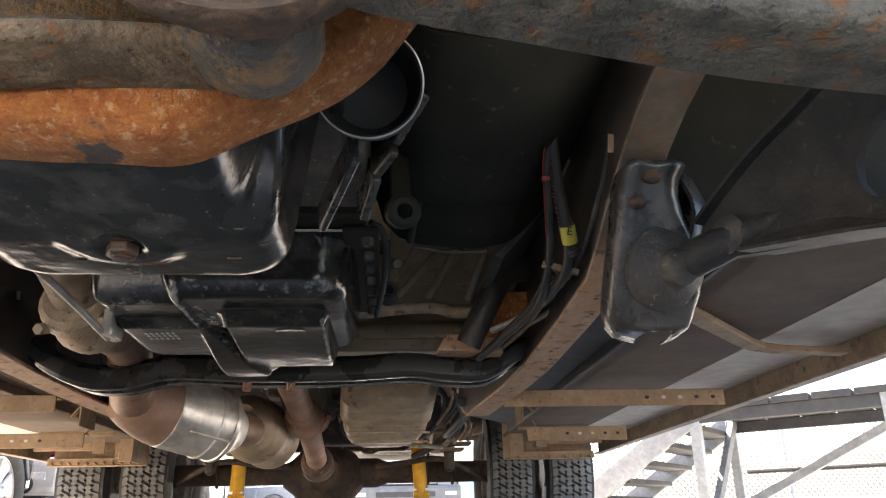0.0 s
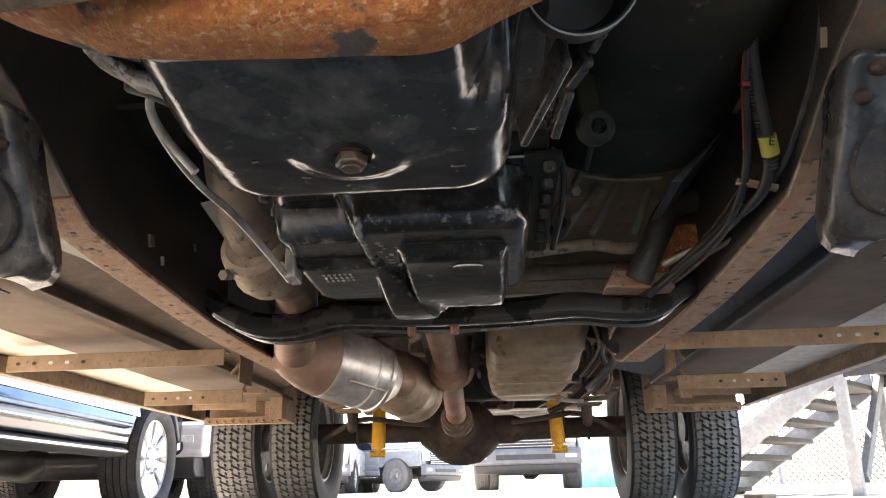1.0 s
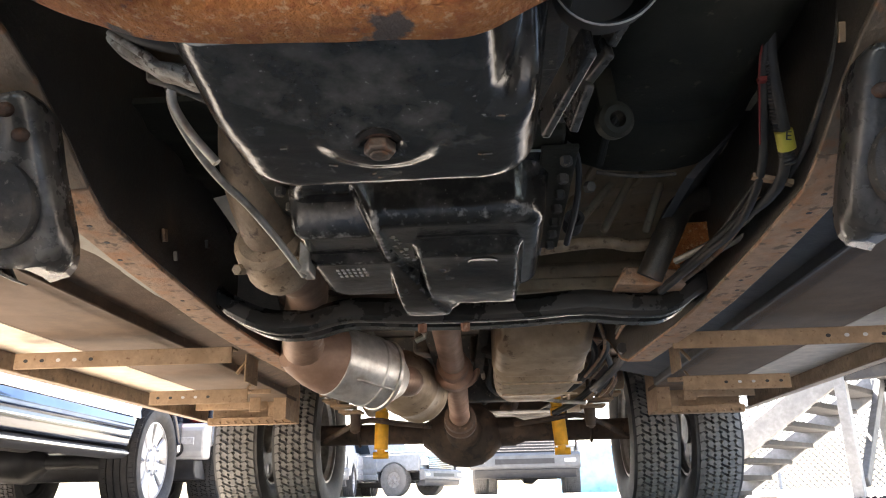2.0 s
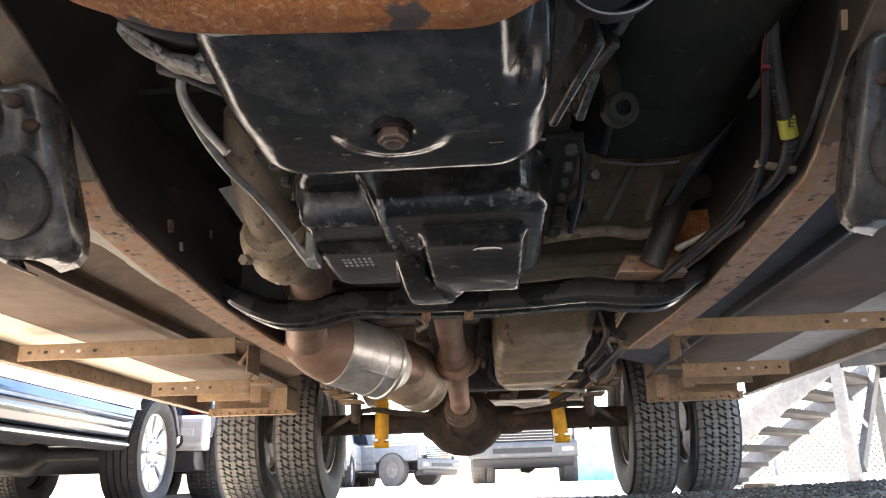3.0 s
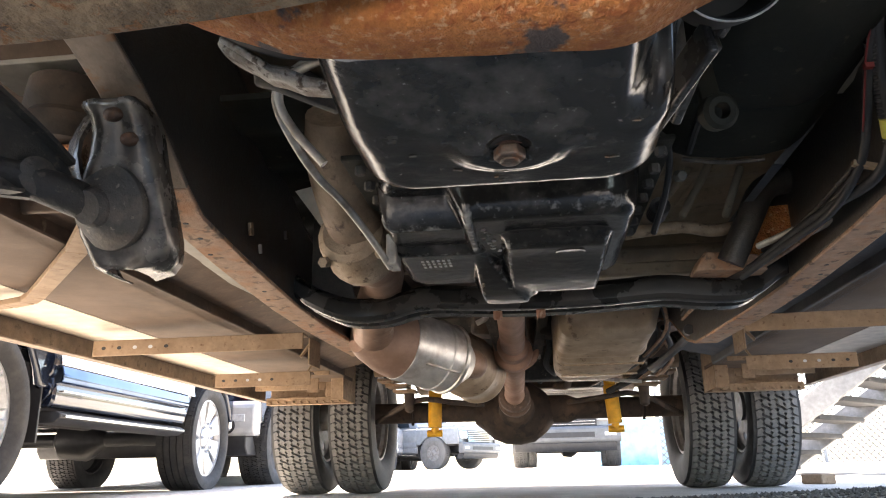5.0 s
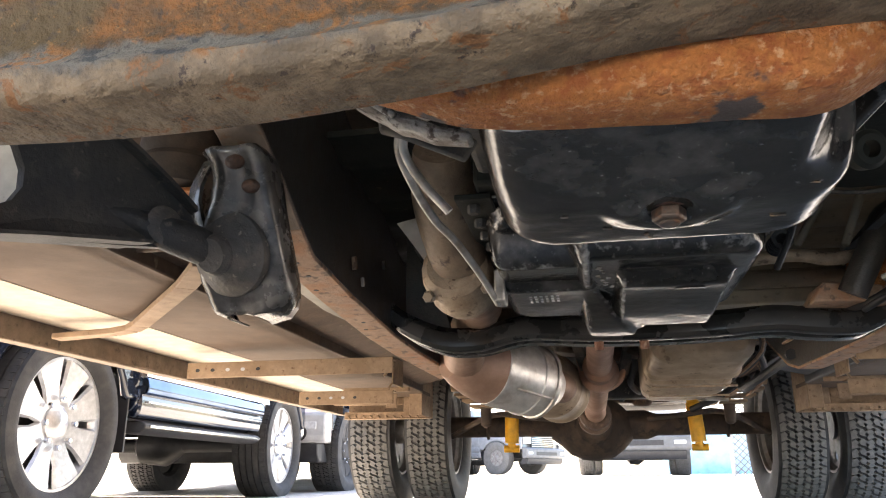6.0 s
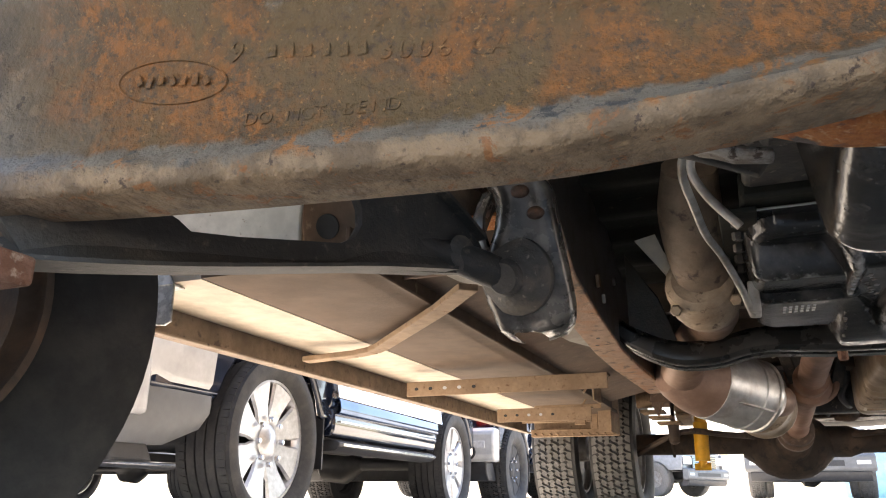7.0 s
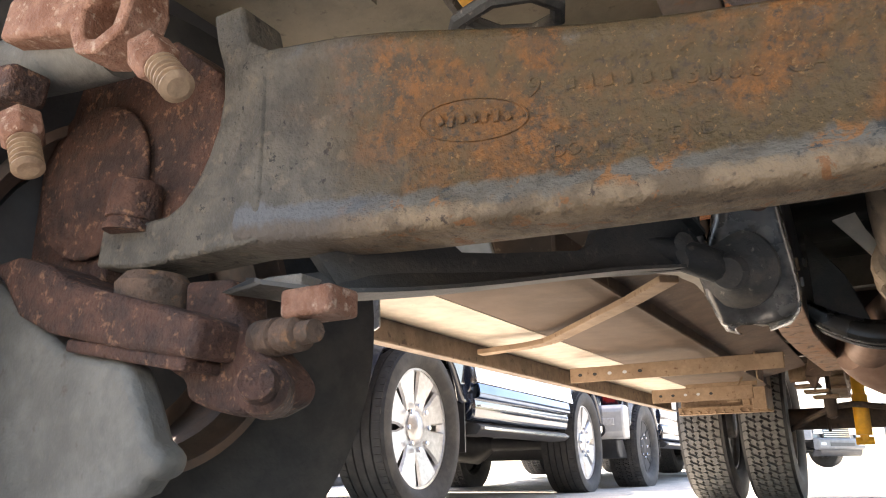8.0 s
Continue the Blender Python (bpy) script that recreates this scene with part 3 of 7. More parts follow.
def rail(s):
    """A channel frame rail: (y, half gauge of the web, bottom, height)."""
    st = [(0.55, 0.47, 0.72, 0.14), (1.1, 0.475, 0.69, 0.2), (1.45, 0.475, 0.632, 0.26), (1.575, 0.475, 0.594, 0.30), (1.65, 0.475, 0.579, 0.31), (1.715, 0.475, 0.557, 0.33), (1.79, 0.475, 0.52, 0.34), (1.86, 0.476, 0.482, 0.34),
          (1.92, 0.477, 0.457, 0.32), (2.10, 0.478, 0.444, 0.28), (2.27, 0.478, 0.436, 0.24), (2.42, 0.478, 0.430, 0.18), (2.60, 0.465, 0.421, 0.14), (2.80, 0.445, 0.414, 0.12), (2.97, 0.43, 0.410, 0.12),
          (3.06, 0.43, 0.43, 0.16), (3.25, 0.43, 0.52, 0.17), (3.6, 0.43, 0.60, 0.17), (4.2, 0.43, 0.64, 0.15), (5.2, 0.43, 0.64, 0.15), (6.3, 0.43, 0.64, 0.15)]
    w, t = 0.058, 0.007
    web, low = bmesh.new(), bmesh.new()
    a, b = [], []
    for y, h, z, ht in st:
        x = mid(y) + s * h
        a.append([(x, y, z + t), (x + s * t, y, z + t), (x + s * t, y, z + ht), (x, y, z + ht)])
        o = x + s * w
        b.append([(x - s * 0.001, y, z), (o, y, z), (o, y, z + 0.012), (o - s * t, y, z + 0.012), (o - s * t, y, z + t), (x - s * 0.001, y, z + t)])
    loft(web, a)
    loft(low, b[7:])
    top = bmesh.new()
    loft(top, [[(p[3][0], p[3][1], p[3][2]), (p[3][0] + s * w, p[3][1], p[3][2]), (p[3][0] + s * w, p[3][1], p[3][2] + t), (p[3][0], p[3][1], p[3][2] + t)] for p in a])
    r = part("frame_rail", web, M_BLACK, truck, "black painted frame rail web", bev=0.002)
    part("lower_flange", low, M_RAIL, r, "dusty rusty lower flange of the rail", bev=0.002)
    part("front_flange", loft(bmesh.new(), b[:8]), M_FLANGE, r, "darker grey-brown front part of the lower flange", bev=0.002)
    part("upper_flange", top, M_BLACK, r)
    # punched holes along the flange, drawn as black discs, and slots in the web
    for k, (y, dx) in enumerate(((1.93, 0.030), (1.99, 0.033), (2.06, 0.045), (2.28, 0.028), (2.34, 0.040))):
        i = max(j for j in range(len(st)) if st[j][0] <= y)
        f = (y - st[i][0]) / (st[i + 1][0] - st[i][0])
        h = st[i][1] + f * (st[i + 1][1] - st[i][1])
        z = st[i][2] + f * (st[i + 1][2] - st[i][2])
        bm = lathe(bmesh.new(), [(-0.0004, 0.0042), (0.004, 0.0042)], (mid(y) + s * (h + dx), y, z), (0, 0, 1), 12)
        part("hole", bm, M_INK, r)
    return r


rail_l, rail_r = rail(-1), rail(1)


# ---- engine and gearbox ----
def rounded(x, y, x0, x1, y0, y1, r):
    """Signed distance outside a rounded rectangle."""
    cx, cy, hx, hy = (x0 + x1) / 2, (y0 + y1) / 2, (x1 - x0) / 2 - r, (y1 - y0) / 2 - r
    dx, dy = abs(x - cx) - hx, abs(y - cy) - hy
    return math.hypot(max(dx, 0), max(dy, 0)) + min(max(dx, dy), 0) - r


def fillet(d, r, tall):
    """Height of a pan's wall at the distance d past its flat bottom: a round corner, then steep."""
    s = d + r
    if s <= 0:
        return 0.0
    k = min(s / r, 0.985)
    return min(r * (1 - math.sqrt(1 - k * k)) + max(s - 0.985 * r, 0) * 7, tall)


def oil_pan():
    def z(x, y):
        d = rounded(x, y, -0.105, 0.142, 1.20, 1.625, 0.04)
        cut = -rounded(x, y, 0.100, 0.50, 1.0, 1.516, 0.045)          # rounded corner cut upwards at the front
        b = 0.366 + 0.021 * soft((1.53 - y) / 0.14)
        r = math.hypot(x - 0.021, y - 1.524)
        b += 0.0065 * soft((0.024 - r) / 0.010) - 0.0060 * soft((0.058 - r) / 0.024) * soft((y - 1.480) / 0.05) + 0.13 * soft(cut / 0.075) ** 1.3
        b += 0.0008 * noise.noise((x * 14, y * 14, 0)) + 0.0003 * noise.noise((x * 60, y * 60, 2))
        return b + fillet(d - 0.013, 0.034, 0.17)
    x0, x1, y0, y1 = -0.150, 0.196, 1.404, 1.672
    bm = bmesh.new()
    sheet(bm, lambda u, v: (x0 + u * (x1 - x0), y0 + v * (y1 - y0), z(x0 + u * (x1 - x0), y0 + v * (y1 - y0))), 110, 120)
    ob = part("oil_pan", bm, M_PAN, truck, "glossy black dented oil pan with paled edges", solid=0.003, sharp=60)
    rnd = random.Random(8)
    for q in range(16):
        sx, sy = rnd.triangular(-0.09, 0.13, 0.10), rnd.triangular(1.47, 1.60, 1.575)
        if math.hypot(sx - 0.021, sy - 1.528) < 0.06:
            continue
        bm = box((sx, sy, z(sx, sy) - 0.0022), (rnd.uniform(0.003, 0.010), rnd.uniform(0.0007, 0.0012), 0.0010), Matrix.Rotation(rnd.uniform(-0.4, 0.4), 4, 'Z'))
        part("scrape", bm, M_BEAMGREY, ob, "small bright scrape")
    bm = bmesh.new()
    lathe(bm, [(-0.004, 0.0148), (0.0008, 0.0148)], (0.021, 1.531, 0.3665), (0, 0, -1), 24)
    part("gasket_ring", bm, M_KNUCKLE, ob, "rusty sealing ring")
    bm = bmesh.new()
    hexbolt(bm, (0.021, 1.531, 0.3650), (0, -0.05, -1), 0.0138, 0.011)
    lathe(bm, [(0.0105, 0.0088), (0.0130, 0.0080), (0.0132, 0.003)], (0.021, 1.531, 0.3650), (0, -0.05, -1), 20)
    part("drain_plug", bm, M_PLUG, ob, "dark hexagonal drain plug with rusty flats", bev=0.0012)
    return ob


oil_pan()


def engine_block():
    bm = bmesh.new()
    add_box(bm, (0.02, 1.40, 0.70), (0.36, 0.62, 0.34))
    add_box(bm, (0.02, 1.78, 0.66), (0.40, 0.16, 0.24))
    lathe(bm, [(0, 0.13), (0.10, 0.14), (0.24, 0.12)], (0.02, 1.72, 0.64), (0, 1, 0), 28)
    return part("engine_block", bm, M_DULL, truck, "grimy black engine block", bev=0.01)


engine_block()


def pulley():
    bm = bmesh.new()
    c, ax = (0.226, 1.535, 0.534), (0.02, 1, 0.42)
    lathe(bm, [(0.062, 0.008), (0.060, 0.038), (0.045, 0.047), (0.003, 0.0505), (0.004, 0.0535), (0.03, 0.0535), (0.066, 0.050), (0.070, 0.02)], c, ax, 36)
    ob = part("filter_canister", bm, M_INK, truck, "black round canister with a bright rim", sharp=50)
    # highlight on the black rim, built as a thin bright ring
    bm = turned_ring([(0.0022, 0.0522), (0.0008, 0.0526), (0.0010, 0.0538), (0.0030, 0.0542), (0.0050, 0.0538)], c, ax, 44)
    part("canister_rim", bm, M_STEEL, ob, "bright ring for the highlight on the black rim")


pulley()


def engine_brackets():
    for a, b, wd, ht in (((0.212, 1.585, 0.490), (0.172, 1.70, 0.462), 0.010, 0.040), ((0.285, 1.655, 0.605), (0.250, 1.710, 0.570), 0.012, 0.035),
                         ((0.252, 1.708, 0.560), (0.229, 1.750, 0.548), 0.012, 0.030), ((0.229, 1.748, 0.548), (0.212, 1.80, 0.515), 0.012, 0.050)):
        bm = bmesh.new()
        bar(bm, a, b, wd, ht)
        part("bracket", bm, M_ENGSTEEL, truck, "scuffed dark steel engine bracket", bev=0.003)
    bm = bmesh.new()
    prism(bm, [(-0.285, 0.545), (-0.272, 0.532), (-0.258, 0.522), (-0.241, 0.512), (-0.225, 0.500), (-0.211, 0.496), (-0.19, 0.486), (-0.165, 0.482), (-0.15, 0.480), (-0.15, 0.490), (-0.182, 0.498), (-0.205, 0.510), (-0.222, 0.514), (-0.235, 0.526), (-0.262, 0.538), (-0.275, 0.553)], 'y', 1.612, 1.64)
    st = part("starter_motor", bm, M_SILVER, truck, "dusty cast aluminium starter housing", bev=0.006)
    bm = tube(bmesh.new(), [(-0.30, 1.60, 0.578), (-0.25, 1.60, 0.540), (-0.20, 1.60, 0.520), (-0.15, 1.60, 0.515)], 0.009, 10, 3)
    part("starter_cable", bm, M_LOOM, st)
    bm = bmesh.new()
    prism(bm, [(-0.262, 0.548), (-0.258, 0.520), (-0.235, 0.512), (-0.165, 0.478), (-0.15, 0.50), (-0.20, 0.535)], 'y', 1.66, 1.67)
    part("bell_plate", bm, M_DULL, st, "grimy dark bell housing plate", bev=0.003)
    bm = bmesh.new()
    bar(bm, (-0.275, 1.606, 0.545), (-0.225, 1.606, 0.508), 0.008, 0.008)
    part("cast_rib", bm, M_SILVER, st, bev=0.003)


engine_brackets()


def gearbox():
    bm = bmesh.new()
    lathe(bm, [(0, 0.13), (0.10, 0.13), (0.16, 0.13), (0.42, 0.12), (0.60, 0.10), (0.85, 0.075)], (0.0, 1.72, 0.63), (0, 1, 0), 28)
    case = part("gearbox", bm, M_ALU, truck, "dusty cast aluminium gearbox", bev=0.008)
    part("pan_rail", box((0.015, 2.08, 0.545), (0.40, 0.46, 0.04)), M_OLIVEBLACK, case, "black gasket rail above the pan", bev=0.006)

    def z(x, y):
        edge = rounded(x, y, -0.170, 0.180, 1.925, 2.262, 0.040)
        nose = rounded(x, y, -0.060, 0.050, 2.0, 2.318, 0.040)
        edge = min(edge, nose)
        left = 0.444 - 0.013 * soft((y - 2.058) / 0.018) - 0.003 * soft((y - 2.08) / 0.15) + 0.10 * soft((1.985 - y) / 0.04)
        right = 0.4385 - 0.002 * soft((y - 1.96) / 0.1)
        tub = rounded(x, y, 0.004, 0.150, 1.985, 2.40, 0.030)
        low = 0.4385 - 0.020 * soft((y - 1.980) / 0.040) - 0.012 * soft((y - 2.03) / 0.16)
        right += (min(low, right) - right) * (1 - soft((tub + 0.004) / 0.014))
        ridge = -0.056 + 0.021 * soft((y - 1.94) / 0.14)
        k = soft((x - ridge + 0.006) / 0.012)
        b = left + (right - left) * k
        u = min(max((y - 2.06) / 0.24, 0), 1)
        keel = abs(x + 0.046 - 0.040 * u) - (0.003 + 0.034 * u)
        b = min(b, 0.432 - 0.033 * soft(u * 1.1) + 0.060 * soft((keel + 0.003) / 0.040))
        b += 0.0006 * noise.noise((x * 16, y * 16, 4.0)) + 0.0003 * noise.noise((x * 55, y * 55, 1.0))
        return b + fillet(edge - 0.008, 0.022, 0.12)
    x0, x1, y0, y1 = -0.196, 0.206, 1.885, 2.35
    bm = bmesh.new()
    sheet(bm, lambda u, v: (x0 + u * (x1 - x0), y0 + v * (y1 - y0), min(z(x0 + u * (x1 - x0), y0 + v * (y1 - y0)), 0.520)), 130, 150)
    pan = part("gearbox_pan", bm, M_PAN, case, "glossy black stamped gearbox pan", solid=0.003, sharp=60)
    for x in (0.208, -0.190):
        part("pan_flange", box((x, 2.085, 0.519), (0.050, 0.42, 0.008)), M_OLIVEBLACK, case, bev=0.002)
    for sx, x in ((1, 0.205), (-1, -0.192)):
        for k in range(7):
            bm = hexbolt(bmesh.new(), (x + (0.012 if sx > 0 else 0), 1.90 + 0.060 * k, 0.514), (0, 0, -1), 0.0085, 0.012)
            part("pan_bolt", bm, M_DULL, case)
    # chipped paint on the ridge between the two levels
    rnd = random.Random(5)
    for k in range(9):
        py = 1.975 + 0.013 * k + rnd.uniform(-0.003, 0.003)
        px = -0.045 + 0.021 * soft((py - 1.94) / 0.14) + rnd.uniform(0.0, 0.016)
        n = 7
        bm = bmesh.new()
        rr = [rnd.uniform(0.0018, 0.0055) for q in range(n)]
        ring = [(px + rr[q] * math.cos(6.283 * q / n), py + 1.5 * rr[q] * math.sin(6.283 * q / n)) for q in range(n)]
        loft(bm, [[(a, b, z(a, b) - d) for a, b in ring] for d in (0.0004, 0.0022)])
        part("paint_chip", bm, M_SILVER, case, "bare metal where the paint has chipped")
    # embossed ring on the pan
    bm = bmesh.new()
    lathe(bm, [(0, 0.022), (0.0004, 0.022), (0.0004, 0.020), (0, 0.020)], (0.098, 2.045, z(0.098, 2.045) - 0.0012), (0, 0.12, -1), 28)
    part("embossed_ring", bm, M_PAN, case)
    for k in range(6):
        bm = bmesh.new()
        for q in range(3):
            px, py = -0.135 + 0.0085 * k, 2.105 + 0.016 * q
            add_box(bm, (px, py, z(px, py) - 0.0015), (0.0045, 0.009, 0.0014))
        part("cast_mark", bm, M_PAN, case)
    return case


gearbox()


def cooler_lines():
    bm = tube(bmesh.new(), [(-0.165, 1.64, 0.545), (-0.205, 1.67, 0.545), (-0.238, 1.69, 0.536), (-0.248, 1.71, 0.515), (-0.240, 1.76, 0.488), (-0.232, 1.83, 0.474), (-0.216, 1.90, 0.463), (-0.196, 1.99, 0.438), (-0.183, 2.08, 0.416)], 0.0054, 10, 5)
    a = part("cooler_line", bm, M_PIPE, truck, "bent steel cooler pipe")
    bm = tube(bmesh.new(), [(-0.15, 1.62, 0.525), (-0.195, 1.65, 0.530), (-0.228, 1.67, 0.525), (-0.236, 1.685, 0.505), (-0.220, 1.70, 0.475), (-0.190, 1.71, 0.440)], 0.0052, 10, 5)
    part("cooler_line", bm, M_PIPE, truck, "bent steel cooler pipe")
    bm = box((-0.178, 2.08, 0.44), (0.016, 0.05, 0.05))
    part("pipe_clip", bm, M_PIPE, a, bev=0.003)


cooler_lines()


def exhaust():
    bm = tube(bmesh.new(), [(-0.25, 2.20, 0.47), (-0.245, 2.32, 0.475), (-0.275, 2.46, 0.475), (-0.318, 2.60, 0.455), (-0.345, 2.72, 0.43)], [0.042, 0.042, 0.043, 0.046, 0.050], 16, 5)
    p = part("exhaust_pipe", bm, M_EXH, truck, "heat-tinted rusty exhaust pipe")
    bm = tube(bmesh.new(), [(-0.250, 1.96, 0.63), (-0.258, 2.02, 0.585), (-0.256, 2.08, 0.54), (-0.252, 2.13, 0.50)], [0.042, 0.050, 0.051, 0.046], 16, 5)
    part("pipe_shield", bm, M_MIDTAN, p, "dusty tan pipe shield")
    bm = lathe(bmesh.new(), [(-0.03, 0.045), (-0.02, 0.056), (0.0, 0.060), (0.012, 0.052), (0.03, 0.056), (0.05, 0.060), (0.075, 0.054), (0.09, 0.044)], (-0.258, 2.14, 0.485), (0.05, 1, -0.2), 20)
    part("pipe_joint", bm, M_ALU, p, "dusty clamped exhaust joint", sharp=30)
    for a, b in ((-0.30, 0.445), (-0.205, 0.455)):
        part("joint_bolt", hexbolt(bmesh.new(), (a, 2.13, b), (0, -1, -0.3), 0.010, 0.03), M_ALU, p)
    bm = bmesh.new()
    prism(bm, [(-0.362, 0.577), (-0.326, 0.585), (-0.315, 0.554), (-0.288, 0.503), (-0.262, 0.495), (-0.268, 0.468), (-0.296, 0.484), (-0.333, 0.537)], 'y', 2.135, 2.145)
    part("shield_tab", bm, M_CREAM, p, "pale bent shield tab")
    # the can lies across the car, turned towards the silencer behind it
    can, run = Vector((-0.246, 2.88, 0.402)), Vector((0.95, 1, -0.22))
    bm = lathe(bmesh.new(), [(-0.084, 0.084), (-0.080, 0.089), (-0.074, 0.090), (0.030, 0.091), (0.033, 0.094), (0.040, 0.094), (0.043, 0.091), (0.072, 0.090), (0.074, 0.094), (0.084, 0.094), (0.087, 0.088), (0.110, 0.070), (0.14, 0.048)], can, run, 44)
    cat = part("catalyst", bm, M_STEEL, p, "bright silver heat-shielded catalyst", sharp=35)
    bm = lathe(bmesh.new(), [(-0.200, 0.050), (-0.175, 0.064), (-0.13, 0.080), (-0.10, 0.086), (-0.082, 0.0885)], can, run, 44)
    part("inlet_cone", bm, M_PINKPIPE, cat, "pinkish heat-stained inlet cone", sharp=35)
    bm = bmesh.new()
    q = run.normalized()
    bar(bm, can + q * -0.05 + Vector((0.055, -0.055, -0.052)), can + q * 0.06 + Vector((0.055, -0.055, -0.052)), 0.012, 0.005)
    part("shield_seam", bm, M_STEEL, cat, "folded shield seam", bev=0.002)
    bm = tube(bmesh.new(), [can + q * 0.12, can + q * 0.17 + Vector((0, 0.03, 0.01)), (-0.150, 3.14, 0.40), (-0.195, 3.26, 0.43), (-0.20, 3.36, 0.44)], 0.042, 14, 4)
    part("link_pipe", bm, M_EXH, p)
    bm = lathe(bmesh.new(), [(0, 0.055), (0.03, 0.080), (0.06, 0.096), (0.15, 0.101), (0.156, 0.105), (0.172, 0.105), (0.178, 0.101), (0.30, 0.100), (0.305, 0.104), (0.32, 0.104), (0.34, 0.09), (0.37, 0.05)], (-0.208, 3.32, 0.448), (0.15, 1, -0.055), 36)
    part("silencer", bm, M_MUF, p, "dusty tan exhaust silencer", sharp=40)
    bm = tube(bmesh.new(), [(-0.165, 3.60, 0.412), (-0.20, 3.72, 0.44), (-0.30, 3.86, 0.52), (-0.36, 4.0, 0.60)], 0.034, 12, 4)
    part("tail_pipe", bm, M_EXH, p)


exhaust()


def fuel_tank():
    def ring(y, sx, z0, z1, r=0.035):
        cx, pts = 0.262 - 0.03 * (y - 3.1), []
        for ax, az, a0 in ((1, 1, 0), (-1, 1, 90), (-1, -1, 180), (1, -1, 270)):
            for k in range(4):
                a = radians(a0 + k * 30)
                pts.append((cx + ax * (sx - r) - (0.030 if az < 0 and ax > 0 else 0) + r * math.cos(a), y, (z1 - r if az > 0 else z0 + r) + r * math.sin(a)))
        return pts
    bm = bmesh.new()
    loft(bm, [ring(3.02, 0.130, 0.468, 0.60), ring(3.05, 0.148, 0.450, 0.61), ring(3.25, 0.150, 0.432, 0.61), ring(3.262, 0.156, 0.424, 0.61), ring(3.275, 0.154, 0.424, 0.61), ring(3.285, 0.134, 0.440, 0.61), ring(3.31, 0.134, 0.436, 0.61), ring(3.33, 0.144, 0.418, 0.61),
              ring(3.40, 0.150, 0.406, 0.60), ring(3.42, 0.138, 0.414, 0.60), ring(3.45, 0.138, 0.410, 0.60), ring(3.47, 0.146, 0.404, 0.60), ring(3.58, 0.140, 0.400, 0.60), ring(3.60, 0.130, 0.408, 0.60), ring(3.63, 0.128, 0.406, 0.60), ring(3.65, 0.132, 0.402, 0.60), ring(3.80, 0.110, 0.410, 0.58), ring(3.86, 0.09, 0.43, 0.56)])
    t = part("fuel_tank_shield", bm, M_MUF, truck, "dusty tan ribbed tank shield", sharp=30, bev=0.004)
    bm = bmesh.new()
    prism(bm, [(0.10, 0.56), (0.47, 0.585), (0.40, 0.60), (0.11, 0.60)], 'y', 3.0, 3.06)
    part("tank_flange", bm, M_MUF, t)
    for y, z0 in ((3.355, 0.413), (3.52, 0.401)):
        bm = bmesh.new()
        add_box(bm, (0.255, y, z0), (0.25, 0.012, 0.006))
        part("pressed_rib", bm, M_ALU, t, "worn pressed rib", bev=0.002)


fuel_tank()


def drive_shaft():
    bm = bmesh.new()
    lathe(bm, [(0, 0.039), (0.78, 0.039), (0.79, 0.050), (0.81, 0.052), (0.82, 0.046), (0.87, 0.048), (0.88, 0.062), (0.89, 0.064), (0.92, 0.064), (0.93, 0.058), (0.95, 0.058), (0.96, 0.050), (1.02, 0.044)], (-0.012, 2.55, 0.55), (-0.015, 1, -0.085), 24)
    a = part("drive_shaft", bm, M_SHAFT, truck, "rusty brown propeller shaft", sharp=45)
    bm = bmesh.new()
    lathe(bm, [(0, 0.040), (0.54, 0.040), (0.58, 0.043), (0.62, 0.038)], (-0.026, 3.55, 0.475), (-0.03, 1, -0.13), 24)
    part("rear_shaft", bm, M_SHAFT, a, sharp=45)
    bm = lathe(bmesh.new(), [(0.60, 0.050), (0.61, 0.064), (0.64, 0.066), (0.65, 0.054), (0.68, 0.056), (0.69, 0.070), (0.72, 0.070), (0.76, 0.050)], (-0.026, 3.55, 0.475), (-0.03, 1, -0.13), 24)
    part("pinion_yoke", bm, M_AXLEBROWN, a, "dark brown pinion yoke", sharp=35)
    for k in (-1, 1):
        part("joint_yoke", box((-0.026 + k * 0.045, 3.54, 0.473), (0.018, 0.09, 0.05)), M_SHAFT, a, "rusty universal joint yoke", bev=0.006)
    bm = bmesh.new()
    tube(bm, [(-0.085, 3.46, 0.52), (-0.07, 3.46, 0.45), (-0.02, 3.46, 0.42), (0.04, 3.46, 0.45), (0.055, 3.46, 0.52)], 0.011, 8, 4)
    part("shaft_hanger", bm, M_SHAFT, a, "centre bearing hanger strap")



